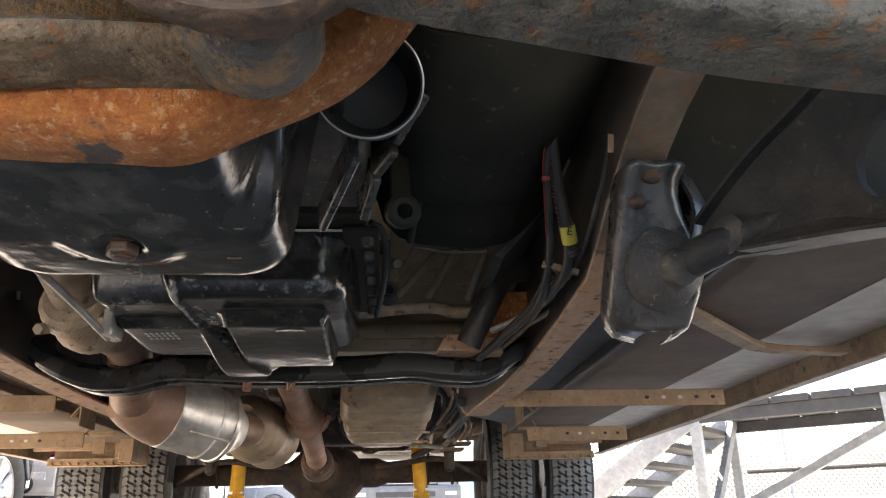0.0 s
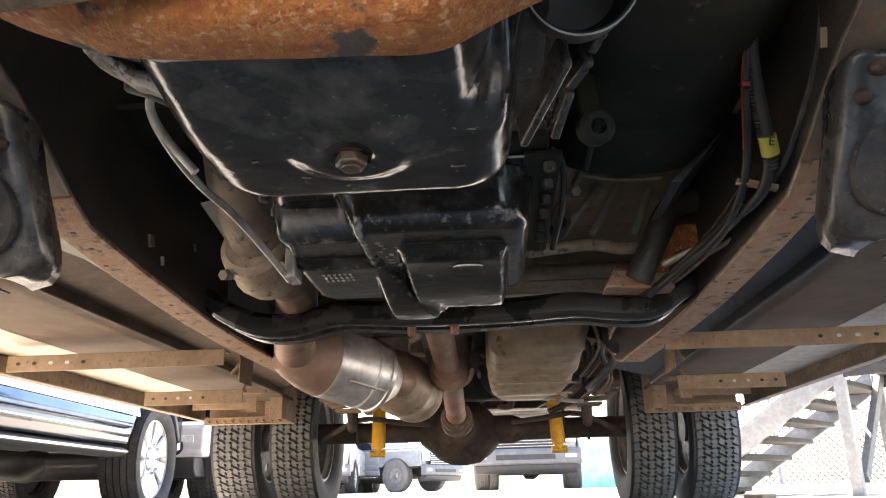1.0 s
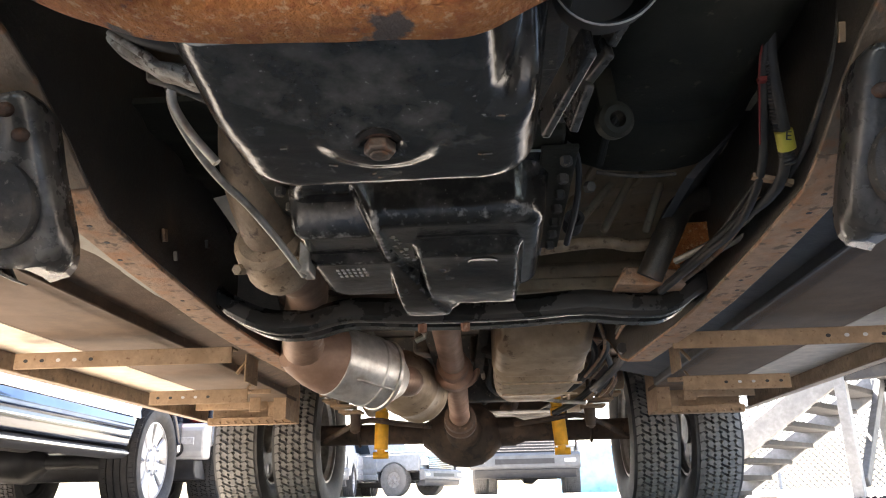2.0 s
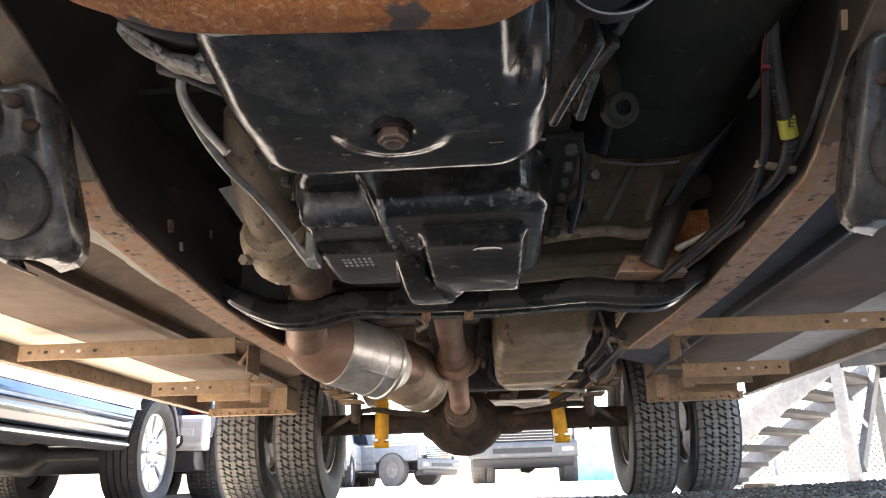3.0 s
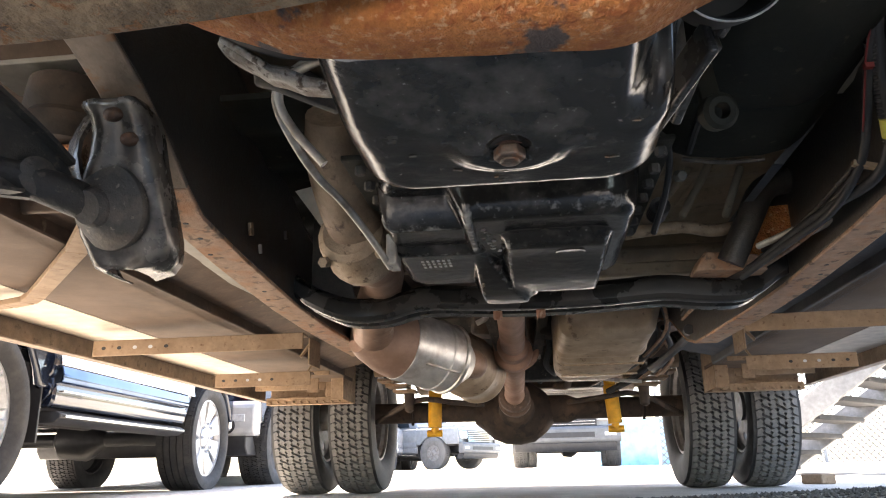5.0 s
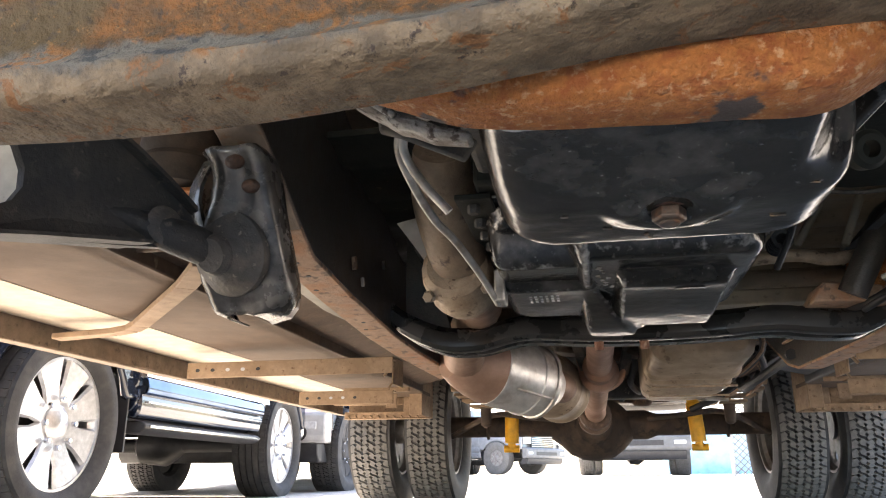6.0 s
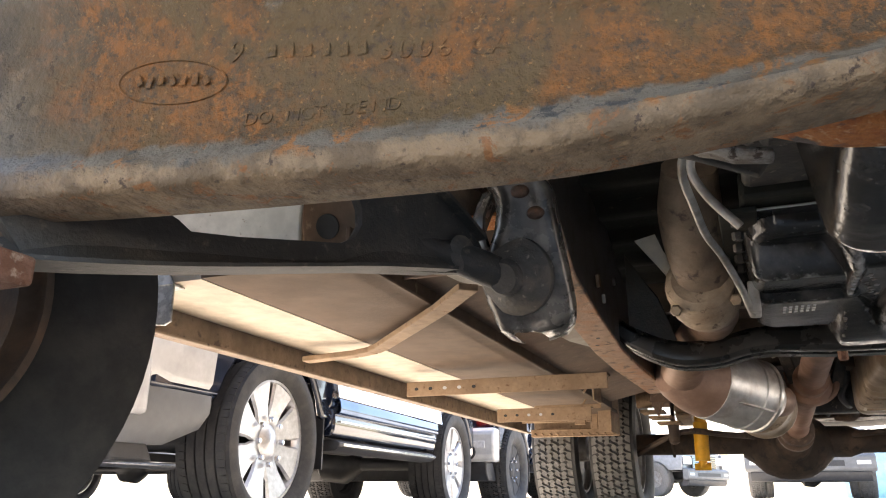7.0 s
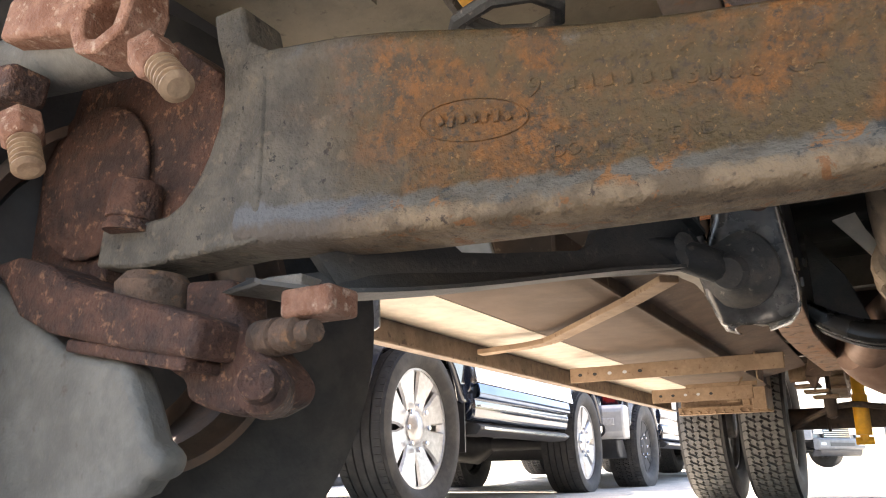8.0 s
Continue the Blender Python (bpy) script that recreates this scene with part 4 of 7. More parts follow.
def rear_clutter():
    # dark plate added to close bright gaps, in place of unclear clutter
    bm = bmesh.new()
    prism(bm, [(-0.46, 0.70), (0.46, 0.70), (0.46, 0.52), (0.40, 0.47), (0.30, 0.435), (0.0, 0.435), (-0.12, 0.47), (-0.22, 0.53), (-0.40, 0.55), (-0.46, 0.60)], 'y', 3.94, 4.02)
    rc = part("rear_crossmember", bm, M_DULL, truck, "dark plate added to close the bright gaps", bev=0.008)
    bm = tube(bmesh.new(), [(0.06, 3.5, 0.60), (0.10, 3.6, 0.53), (0.085, 3.72, 0.47), (0.12, 3.86, 0.45), (0.10, 3.98, 0.49), (0.06, 4.06, 0.44)], 0.012, 8, 5)
    part("brake_hose", bm, M_LOOM, truck, "black rubber brake hose")
    bm = tube(bmesh.new(), [(0.06, 3.9, 0.54), (0.08, 4.0, 0.50), (0.20, 4.1, 0.47), (0.36, 4.15, 0.45), (0.48, 4.15, 0.44)], 0.008, 8, 5)
    part("brake_line", bm, M_PIPE, truck, "thin steel brake line")
    bm = tube(bmesh.new(), [(0.36, 3.3, 0.58), (0.44, 3.45, 0.53), (0.42, 3.7, 0.47), (0.35, 3.9, 0.45), (0.34, 4.02, 0.50)], 0.011, 8, 5)
    part("brake_hose", bm, M_LOOM, truck, "black rubber brake hose")
    for k, (x, y, z) in enumerate(((-0.11, 3.30, 0.56), (0.085, 3.35, 0.55))):
        bm = bmesh.new()
        bar(bm, (x, y, z + 0.06), (x * 0.6, y + 0.12, z - 0.08), 0.035, 0.012)
        add_box(bm, (x, y, z + 0.05), (0.06, 0.05, 0.02))
        part("bearing_bracket", bm, M_DULL, rc, bev=0.003)
    bm = tube(bmesh.new(), [(-0.17, 3.2, 0.59), (-0.12, 3.22, 0.575), (-0.10, 3.24, 0.555), (-0.13, 3.25, 0.54)], 0.009, 8, 4)
    part("sensor_lead", bm, M_PIPE, rc)


def tank_surroundings():
    """Straps, lines and brackets between the tank, the rail and the rear springs, and the spare wheel above the axle."""
    rnd = random.Random(12)
    for k in range(7):
        x0, z0 = 0.40 + 0.02 * k, 0.50 + rnd.uniform(-0.03, 0.05)
        pts = [(x0, 3.05 + 0.12 * k, z0 + 0.05), (x0 + 0.05, 3.3 + 0.10 * k, z0), (x0 + 0.02, 3.6 + 0.07 * k, z0 - 0.04), (x0 + 0.06, 3.95, z0 + 0.02), (x0 - 0.02, 4.2, z0 - 0.03)]
        part("brake_hose" if k % 2 else "brake_line", tube(bmesh.new(), pts, 0.010 if k % 2 else 0.005, 8, 4), M_LOOM if k % 2 else M_RAIL, truck, "black rubber hose" if k % 2 else "thin rusty brake line")
    for s in (-1, 1):
        bm = bmesh.new()
        bar(bm, (mid(4) + s * 0.50, 3.98, 0.66), (mid(4) + s * 0.56, 4.16, 0.52), 0.10, 0.012)
        bar(bm, (mid(4) + s * 0.50, 4.10, 0.70), (mid(4) + s * 0.60, 4.26, 0.50), 0.012, 0.09)
        part("spring_hanger", bm, M_AXLEBROWN, truck, "brown dusty spring hanger", bev=0.004)
    for c, sz, a in (((0.12, 3.78, 0.60), (0.20, 0.10, 0.10), 0.0), ((-0.12, 3.62, 0.62), (0.10, 0.12, 0.12), 0.1), ((0.10, 3.45, 0.58), (0.05, 0.10, 0.12), 0.3)):
        part("support_bracket", box(c, sz, Matrix.Rotation(a, 4, 'Y')), M_AXLE, truck, "dark grimy support bracket", bev=0.012)
    bm = tube(bmesh.new(), [(0.07, 3.95, 0.50), (0.12, 4.05, 0.535), (0.18, 4.2, 0.52), (0.19, 4.4, 0.46), (0.14, 4.55, 0.47)], 0.016, 10, 4)
    part("axle_vent", bm, M_AXLEBROWN, truck, "brown bent vent pipe")
    bm = bmesh.new()
    prism(bm, [(-0.46, 0.80), (0.46, 0.80), (0.46, 0.58), (0.34, 0.52), (-0.34, 0.52), (-0.46, 0.58)], 'y', 5.16, 5.22)
    part("rear_crossmember", bm, M_AXLE, truck, "dark grimy rear crossmember", bev=0.01)
    spare = part("spare_wheel", rim_mesh(0.215, 0.212), M_WHEEL, truck, "dusty spare wheel slung under the box")
    part("tyre", tyre_mesh(0.375, 0.215, 0.212), M_RUBBER, spare)
    part("tread", tread_mesh(0.375, 0.215, "blocks"), M_TREAD, spare)
    spare.matrix_parent_inverse = INV[truck.name]
    spare.matrix_basis = pose(0.30, 5.85, 0.655, 0, 90, 0)


drive_shaft()
rear_clutter()


def crossmember():
    line = [(-0.50, 0.475), (-0.455, 0.462), (-0.415, 0.430), (-0.36, 0.402), (-0.313, 0.390), (-0.25, 0.392), (-0.20, 0.405), (-0.15, 0.410), (-0.05, 0.404), (0.065, 0.402), (0.18, 0.404), (0.288, 0.410), (0.36, 0.402), (0.43, 0.400), (0.47, 0.415), (0.51, 0.442), (0.56, 0.46)]
    path = smooth_path([(x, 0, z) for x, z in line], 3)
    prof = [(-0.045, 0.040), (-0.048, 0.034), (-0.048, 0.010), (-0.043, 0.002), (-0.036, 0.0), (-0.020, 0.001), (-0.010, 0.011), (0.008, 0.012), (0.014, 0.002), (0.040, 0.0), (0.045, 0.006), (0.045, 0.045), (0.030, 0.05), (-0.030, 0.05)]
    bm = bmesh.new()
    loft(bm, [[(p.x, 2.425 + a, p.z + b) for a, b in prof] for p in path])
    ob = part("crossmember", bm, M_GLOSS, truck, "black pressed gearbox crossmember", sharp=30, bev=0.0015)
    for x in (-0.03, 0.055):
        bm = hexbolt(bmesh.new(), (x, 2.42, 0.408), (0, 0, -1), 0.009, 0.018)
        part("mount_bolt", bm, M_RUSTPINK, ob)
    bm = bmesh.new()
    loft(bm, [[(mid(2.4) - a, y, z) for a, z in ((0.470, 0.66), (0.435, 0.60), (0.405, 0.555), (0.385, 0.50), (0.372, 0.455), (0.340, 0.430), (0.42, 0.425), (0.470, 0.45))] for y in (2.472, 2.478)])
    part("end_gusset", bm, M_BLACK, ob, "black curved gusset at the end of the crossmember", bev=0.002)
    bm = tube(bmesh.new(), [(0.60, 2.34, 0.606), (0.525, 2.32, 0.610), (0.470, 2.30, 0.588), (0.435, 2.29, 0.53), (0.398, 2.31, 0.455)], 0.024, 12, 4)
    part("exhaust_hanger", bm, M_BLACK, truck, "dull black bent hanger arm")
    bm = bmesh.new()
    prism(bm, [(0.34, 0.45), (0.47, 0.445), (0.455, 0.475), (0.36, 0.485)], 'y', 2.33, 2.42)
    part("hanger_foot", bm, M_RAIL, ob, "rusty hanger foot", bev=0.004)
    bm = bmesh.new()
    add_box(bm, (0.34, 2.52, 0.50), (0.42, 0.05, 0.03))
    add_box(bm, (0.36, 2.62, 0.56), (0.46, 0.04, 0.04))
    part("floor_rib", bm, M_UNDER, truck, bev=0.006)
    bm = bmesh.new()
    prism(bm, [(0.461, 0.566), (0.575, 0.570), (0.555, 0.525), (0.505, 0.488), (0.436, 0.446), (0.414, 0.455)], 'y', 2.335, 2.342)
    prism(bm, [(2.32, 0.50), (2.62, 0.44), (2.62, 0.56), (2.42, 0.60)], 'x', 0.475, 0.482)
    part("rail_gusset", bm, M_RUST, truck, "orange-brown rusty rail gusset")



def bay_clutter():
    bm = turned_ring([(0.0, 0.010), (-0.004, 0.017), (0.0, 0.022), (0.016, 0.022), (0.020, 0.017), (0.020, 0.010)], (0.262, 1.79, 0.507), (0.25, -1, -0.3), 28)
    eye = part("rubber_mount", bm, M_OLIVEBLACK, truck, "black rubber ring mount")
    bm = bmesh.new()
    bar(bm, (0.262, 1.80, 0.525), (0.255, 1.84, 0.70), 0.026, 0.010)
    part("mount_strap", bm, M_OLIVEBLACK, eye, bev=0.002)
    part("mount_bolt", hexbolt(bmesh.new(), (0.257, 2.0, 0.510), (0.2, -1, -0.3), 0.009, 0.016), M_DULL, eye)
    for x0, z0, x1, z1 in ((0.384, 0.651, 0.321, 0.546), (0.436, 0.636, 0.399, 0.541), (0.345, 0.64, 0.262, 0.548)):
        bm = bmesh.new()
        bar(bm, (x0, 2.30, z0), (x1, 2.31, z1), 0.018, 0.014)
        part("floor_bead", bm, M_UNDER, truck, bev=0.005)
    bm = tube(bmesh.new(), [(0.205, 2.35, 0.530), (0.26, 2.35, 0.536), (0.33, 2.35, 0.540), (0.38, 2.35, 0.530), (0.43, 2.35, 0.534)], 0.012, 10, 4)
    part("cross_pipe", bm, M_ALU, truck, "dusty pale transverse pipe")
    bm = tube(bmesh.new(), [(0.22, 1.93, 0.55), (0.236, 1.95, 0.546), (0.243, 1.98, 0.525), (0.240, 2.02, 0.49), (0.228, 2.08, 0.45)], 0.005, 8, 4)
    part("vent_pipe", bm, M_LOOM, truck)
    for k in range(5):
        bm = turned_ring([(0, 0.010), (-0.001, 0.016), (0.004, 0.016), (0.005, 0.010)], (0.246, 2.10 + 0.010 * k, 0.50), (0, 1, -0.2), 14)
        part("bellows_ring", bm, M_LOOM, eye)
    bm = tube(bmesh.new(), [(0.44, 2.28, 0.475), (0.50, 2.20, 0.49), (0.53, 2.08, 0.50), (0.535, 1.95, 0.53)], 0.006, 8, 4)
    part("fuel_line", bm, M_PIPE, truck, "thin steel fuel line")
    bm = tube(bmesh.new(), [(0.45, 2.30, 0.462), (0.515, 2.20, 0.478), (0.545, 2.08, 0.488), (0.55, 1.95, 0.52)], 0.005, 8, 4)
    part("fuel_line", bm, M_PIPE, truck, "thin steel fuel line")


crossmember()
bay_clutter()


# ---- front axle: two forged beams, arms and hubs ----
def front_beam(name, st, mat, label, flange=0.030):
    """A forged beam: (x, y of the front face, bottom, top, depth)."""
    loops = []
    for x, y, z0, z1, d in st:
        f, r = min(flange, (z1 - z0) * 0.22), 0.012 * soft((x + 0.82) / 0.16)
        loops.append([(x, y + 0.006, z0), (x, y, z0 + 0.006), (x, y - 0.002, z0 + f * 0.6), (x, y + r * 0.6, z0 + f), (x, y + r, z0 + f * 1.5), (x, y + r, z1 - f * 1.5), (x, y + r * 0.6, z1 - f), (x, y - 0.002, z1 - f * 0.6), (x, y, z1 - 0.006), (x, y + 0.006, z1),
                      (x, y + d - 0.006, z1), (x, y + d, z1 - f * 0.6), (x, y + d - r, z1 - f * 1.4), (x, y + d - r, z0 + f * 1.4), (x, y + d, z0 + f * 0.6), (x, y + d - 0.006, z0)])
    n = len(loops[0])
    cols = [smooth_path([lp[i] for lp in loops], 4) for i in range(n)]
    bm = bmesh.new()
    loft(bm, [[cols[i][k] for i in range(n)] for k in range(len(cols[0]))])
    ob = part(name, bm, mat, truck, label, sharp=50)
    wear = ob.data.attributes.new("wear", 'FLOAT', 'POINT')
    ring = (2.1, 2.0, 1.45, 0.80, 0.0, 0.0, 0.1, 0.35, 0.35, 0.3, 0.3, 0.3, 0.0, 0.0, 0.9, 1.8)
    wear.data.foreach_set("value", [ring[i % n] for i in range(len(ob.data.vertices))])
    return ob


beam_l = front_beam("front_beam", [(0.16, 1.290, 0.400, 0.470, 0.055), (0.10, 1.290, 0.404, 0.475, 0.06), (0.0, 1.283, 0.397, 0.480, 0.06), (-0.15, 1.268, 0.371, 0.482, 0.06), (-0.30, 1.252, 0.3555, 0.487, 0.06), (-0.48, 1.228, 0.353, 0.505, 0.06),
                                   (-0.66, 1.198, 0.355, 0.540, 0.065), (-0.76, 1.184, 0.361, 0.550, 0.065), (-0.80, 1.180, 0.364, 0.552, 0.065)], M_BEAMEND, "forged steel beam covered in brown rust")


def beam_details():
    # fork of the beam: a thick horn below and above, round the steering knuckle
    bm = bmesh.new()
    poly = [(-0.774, 0.3635), (-0.774, 0.549), (-0.80, 0.566), (-0.812, 0.61), (-0.850, 0.61), (-0.842, 0.575), (-0.831, 0.545), (-0.828, 0.515), (-0.832, 0.485), (-0.842, 0.458), (-0.856, 0.434), (-0.872, 0.417), (-0.892, 0.408), (-0.93, 0.408), (-0.985, 0.418), (-0.990, 0.372), (-0.93, 0.362)]
    prism(bm, poly, 'y', 1.1828, 1.240)
    part("beam_fork", bm, M_BEAMEND, beam_l, "grey worn fork end of the beam", bev=0.004)
    bm = lathe(bmesh.new(), [(0, 0.030), (0.003, 0.037), (0.010, 0.043), (0.030, 0.0445), (0.060, 0.0430), (0.068, 0.038)], (0.162, 1.270, 0.430), (0, 1, 0), 36, 0.96)
    part("pivot_boss", bm, M_BEAMGREY, beam_l, "worn grey and rusty round pivot eye", sharp=60)
    bm = lathe(bmesh.new(), [(0, 0.026), (0.09, 0.026)], (0.160, 1.268, 0.434), (0, 1, 0), 24)
    part("pivot_bush", bm, M_ENGSTEEL, beam_l, bev=0.004)


beam_details()

beam_r = front_beam("front_beam", [(-0.08, 1.195, 0.56, 0.66, 0.06), (0.06, 1.195, 0.475, 0.59, 0.06), (0.20, 1.195, 0.405, 0.53, 0.06), (0.33, 1.20, 0.379, 0.515, 0.06), (0.48, 1.20, 0.356, 0.51, 0.06), (0.66, 1.195, 0.349, 0.53, 0.065), (0.82, 1.18, 0.366, 0.57, 0.065), (0.98, 1.17, 0.373, 0.60, 0.065)],
                    M_BEAMOILY, "forged steel beam with oily grey-brown rust")


def engine_crossmember():
    """Heavily rusted pressing under the engine, where the beams pivot."""
    low = [(-0.40, 0.56), (-0.30, 0.475), (-0.22, 0.432), (-0.175, 0.410), (-0.135, 0.393), (-0.10, 0.386), (-0.03, 0.381), (0.05, 0.378), (0.105, 0.379), (0.14, 0.394), (0.20, 0.426), (0.235, 0.455), (0.268, 0.502), (0.31, 0.56), (0.40, 0.62)]
    p = smooth_path([(x, 0, z) for x, z in low], 4)
    bm = bmesh.new()
    loops = []
    for q in p:
        j = 0.0025 * noise.noise((q.x * 16, 0, q.z * 16))
        loops.append([(q.x, 1.352, q.z + 0.006 + j), (q.x, 1.346, q.z + 0.014), (q.x, 1.338, q.z + 0.06), (q.x, 1.345, q.z + 0.11), (q.x, 1.355, q.z + 0.12), (q.x, 1.415, q.z + 0.12), (q.x, 1.415, q.z + 0.012), (q.x, 1.402, q.z + j), (q.x, 1.362, q.z + j)])
    loft(bm, loops)
    ob = part("engine_crossmember", bm, M_RUST, truck, "orange rusty engine crossmember with peeled grey paint", sharp=50)
    return ob


engine_crossmember()


def pivot_bracket():
    """Crusty rusted bracket that holds the beam's pivot, with a turned lower rim."""
    bm = bmesh.new()
    low = [(-0.02, 0.50), (0.03, 0.455), (0.075, 0.420), (0.105, 0.396), (0.135, 0.382), (0.165, 0.375), (0.19, 0.378), (0.215, 0.392), (0.245, 0.418), (0.29, 0.47)]
    p = smooth_path([(x, 0, z) for x, z in low], 5)
    rings = []
    for q in p:
        j = 0.0030 * noise.noise((q.x * 30, 1.0, q.z * 30))
        rings.append([(q.x, 1.228, q.z + 0.006 + j), (q.x, 1.226, q.z + 0.001 + j), (q.x, 1.232, q.z - 0.002 + j), (q.x, 1.240, q.z + j), (q.x, 1.246, q.z + 0.010), (q.x, 1.266, q.z + 0.012), (q.x, 1.266, q.z + 0.11), (q.x, 1.240, q.z + 0.11), (q.x, 1.240, q.z + 0.016)])
    loft(bm, rings)
    part("pivot_bracket", bm, M_CRUST, truck, "crusty brown rusted pivot bracket", sharp=60)


pivot_bracket()


def radius_arm(s):
    """Pressed arm from the beam back to its bush on the rail."""
    cx = 0.055
    X = lambda v: cx + s * v
    bm = bmesh.new()
    bot = smooth_path([(0.853, 1.192, 0.3265), (0.838, 1.197, 0.3225), (0.785, 1.235, 0.317), (0.735, 1.35, 0.338), (0.675, 1.505, 0.375), (0.657, 1.543, 0.384), (0.640, 1.58, 0.392), (0.60, 1.68, 0.412)], 4)
    top = smooth_path([(0.853, 1.198, 0.3330), (0.838, 1.205, 0.3345), (0.785, 1.25, 0.345), (0.735, 1.37, 0.375), (0.680, 1.505, 0.400), (0.660, 1.545, 0.410), (0.637, 1.59, 0.418), (0.595, 1.69, 0.43)], 4)
    loops = []
    for b, t in zip(bot, top):
        loops.append([(X(b.x + 0.024), b.y, b.z), (X(b.x + 0.024), b.y + 0.01, b.z + 0.006), (X(t.x + 0.008), t.y + 0.006, t.z), (X(t.x - 0.004), t.y - 0.006, t.z), (X(b.x - 0.008), b.y - 0.004, b.z + 0.008), (X(b.x - 0.026), b.y - 0.012, b.z + 0.004), (X(b.x - 0.026), b.y - 0.012, b.z)])
    loft(bm, loops)
    # tall web of the arm, open round a large lightening hole
    web = [(1.215, 0.352), (1.28, 0.376), (1.335, 0.394), (1.350, 0.388), (1.362, 0.380), (1.408, 0.387), (1.49, 0.404), (1.525, 0.411), (1.543, 0.423), (1.551, 0.440), (1.550, 0.460), (1.540, 0.482), (1.520, 0.498), (1.49, 0.507), (1.43, 0.512), (1.43, 0.575), (1.54, 0.566),
           (1.60, 0.540), (1.645, 0.523), (1.695, 0.496), (1.735, 0.470), (1.752, 0.445), (1.735, 0.424), (1.66, 0.408), (1.55, 0.388), (1.45, 0.364), (1.34, 0.340), (1.235, 0.326)]
    loft(bm, [[(X(0.600 + (1.68 - y) * 0.4157 + o), y + o * 0.4, z) for y, z in web] for o in (-0.006, 0.006)])
    lip = smooth_path([(1.735, 0.470, 0), (1.695, 0.496, 0), (1.645, 0.523, 0), (1.60, 0.540, 0), (1.54, 0.566, 0)], 3)
    loft(bm, [[(X(0.600 + (1.68 - q.x) * 0.4157 + a), q.x + a * 0.4, q.y + b) for a, b in ((-0.020, -0.002), (-0.020, 0.004), (0.010, 0.004), (0.010, -0.002))] for q in lip])
    arm = part("radius_arm", bm, M_ARM, truck, "dull black pressed radius arm", sharp=45)
    bm = bmesh.new()
    tube(bm, [(X(0.645), 1.59, 0.448), (X(0.605), 1.675, 0.441), (X(0.57), 1.715, 0.432), (X(0.530), 1.765, 0.418)], [0.004, 0.017, 0.022, 0.022], 14, 3)
    part("arm_stud", bm, M_ARM, arm)
    bm = lathe(bmesh.new(), [(0, 0.020), (0.006, 0.024), (0.012, 0.016)], (X(0.583), 1.695, 0.441), (s * -0.88, -0.40, 0.0), 18)
    part("arm_rivet", bm, M_DULL, arm)
    # bracket ("tower") on the rail with its domed bush
    tw = bmesh.new()
    # pressed face leaning back towards its foot: (height, inboard edge, outboard edge, roll of the outboard edge)
    rows = [(0.354, 0.505, 0.548, 0.012), (0.360, 0.478, 0.562, 0.012), (0.370, 0.468, 0.566, 0.012), (0.382, 0.464, 0.569, 0.012), (0.396, 0.462, 0.575, 0.014), (0.418, 0.463, 0.578, 0.018), (0.445, 0.465, 0.572, 0.022),
            (0.465, 0.467, 0.564, 0.026), (0.485, 0.468, 0.555, 0.030), (0.505, 0.469, 0.549, 0.032), (0.522, 0.470, 0.547, 0.030), (0.532, 0.473, 0.549, 0.026), (0.540, 0.480, 0.556, 0.030)]
    rings = []
    for z, vi, vo, rl in rows:
        y = 1.705 + 0.5 * (0.53 - z)
        pts = [(vi + 0.004, y + 0.060), (vi - 0.001, y + 0.034), (vi, y + 0.008), (vi + 0.003, y + 0.002), (vi + 0.010, y)]
        for k in range(1, 6):
            pts.append((vi + 0.010 + (vo - rl - vi - 0.010) * k / 5, y + 0.004 * math.sin(math.pi * k / 5)))
        for k in range(1, 7):
            a = math.pi / 2 * k / 6
            pts.append((vo - rl + rl * math.sin(a), y + 1.4 * rl * (1 - math.cos(a))))
        pts += [(vo + 0.004, y + 0.075), (vo + 0.0, y + 0.075)]
        rings.append([(X(a), b, z + 0.10 * (b - y) * (1 if z > 0.50 else 0)) for a, b in pts])
    loft(tw, rings, closed=False)
    # same bracket both sides; right one coloured darker for the weaker light
    steel = M_TOWER if s < 0 else M_ENGSTEEL
    tower = part("arm_bracket", tw, steel, truck, "scuffed dark steel radius arm bracket", sharp=75, solid=0.005)
    bm = bmesh.new()
    loft(bm, [[(X(0.556 + w0), 1.745, z0), (X(0.574 + w0), 1.752, z0), (X(0.580 + w0), 1.772, z0), (X(0.578 + w0), 1.81, z0), (X(0.573 + w0), 1.81, z0), (X(0.573 + w0), 1.774, z0), (X(0.569 + w0), 1.757, z0), (X(0.554 + w0), 1.750, z0)]
              for z0, w0 in ((0.440, -0.004), (0.465, 0.006), (0.490, 0.013), (0.510, 0.012), (0.530, 0.004), (0.545, -0.004))])
    part("bracket_side", bm, steel, tower, sharp=80)
    bm = lathe(bmesh.new(), [(-0.020, 0.050), (0.004, 0.0540), (0.008, 0.0530), (0.0105, 0.049), (0.015, 0.044), (0.021, 0.036), (0.025, 0.029), (0.030, 0.025), (0.036, 0.024), (0.042, 0.020)], (X(0.527), 1.764, 0.425), (s * 0.25, -1, -0.35), 36)
    part("rubber_bush", bm, M_DULL, tower, "dusty black ridged rubber bush", sharp=25)
    for a, b in ((0.505, 0.522), (0.488, 0.495)):
        bm = lathe(bmesh.new(), [(0, 0.0125), (0.003, 0.0120), (0.006, 0.0090), (0.0075, 0.005), (0.008, 0.001)], (X(a), 1.706 + 0.5 * (0.53 - b), b), (0, -1, -0.5), 18, 0.72)
        part("rivet", bm, M_RIVET, tower, "rusty domed rivet", sharp=60)
    return arm


radius_arm(-1)
radius_arm(1)


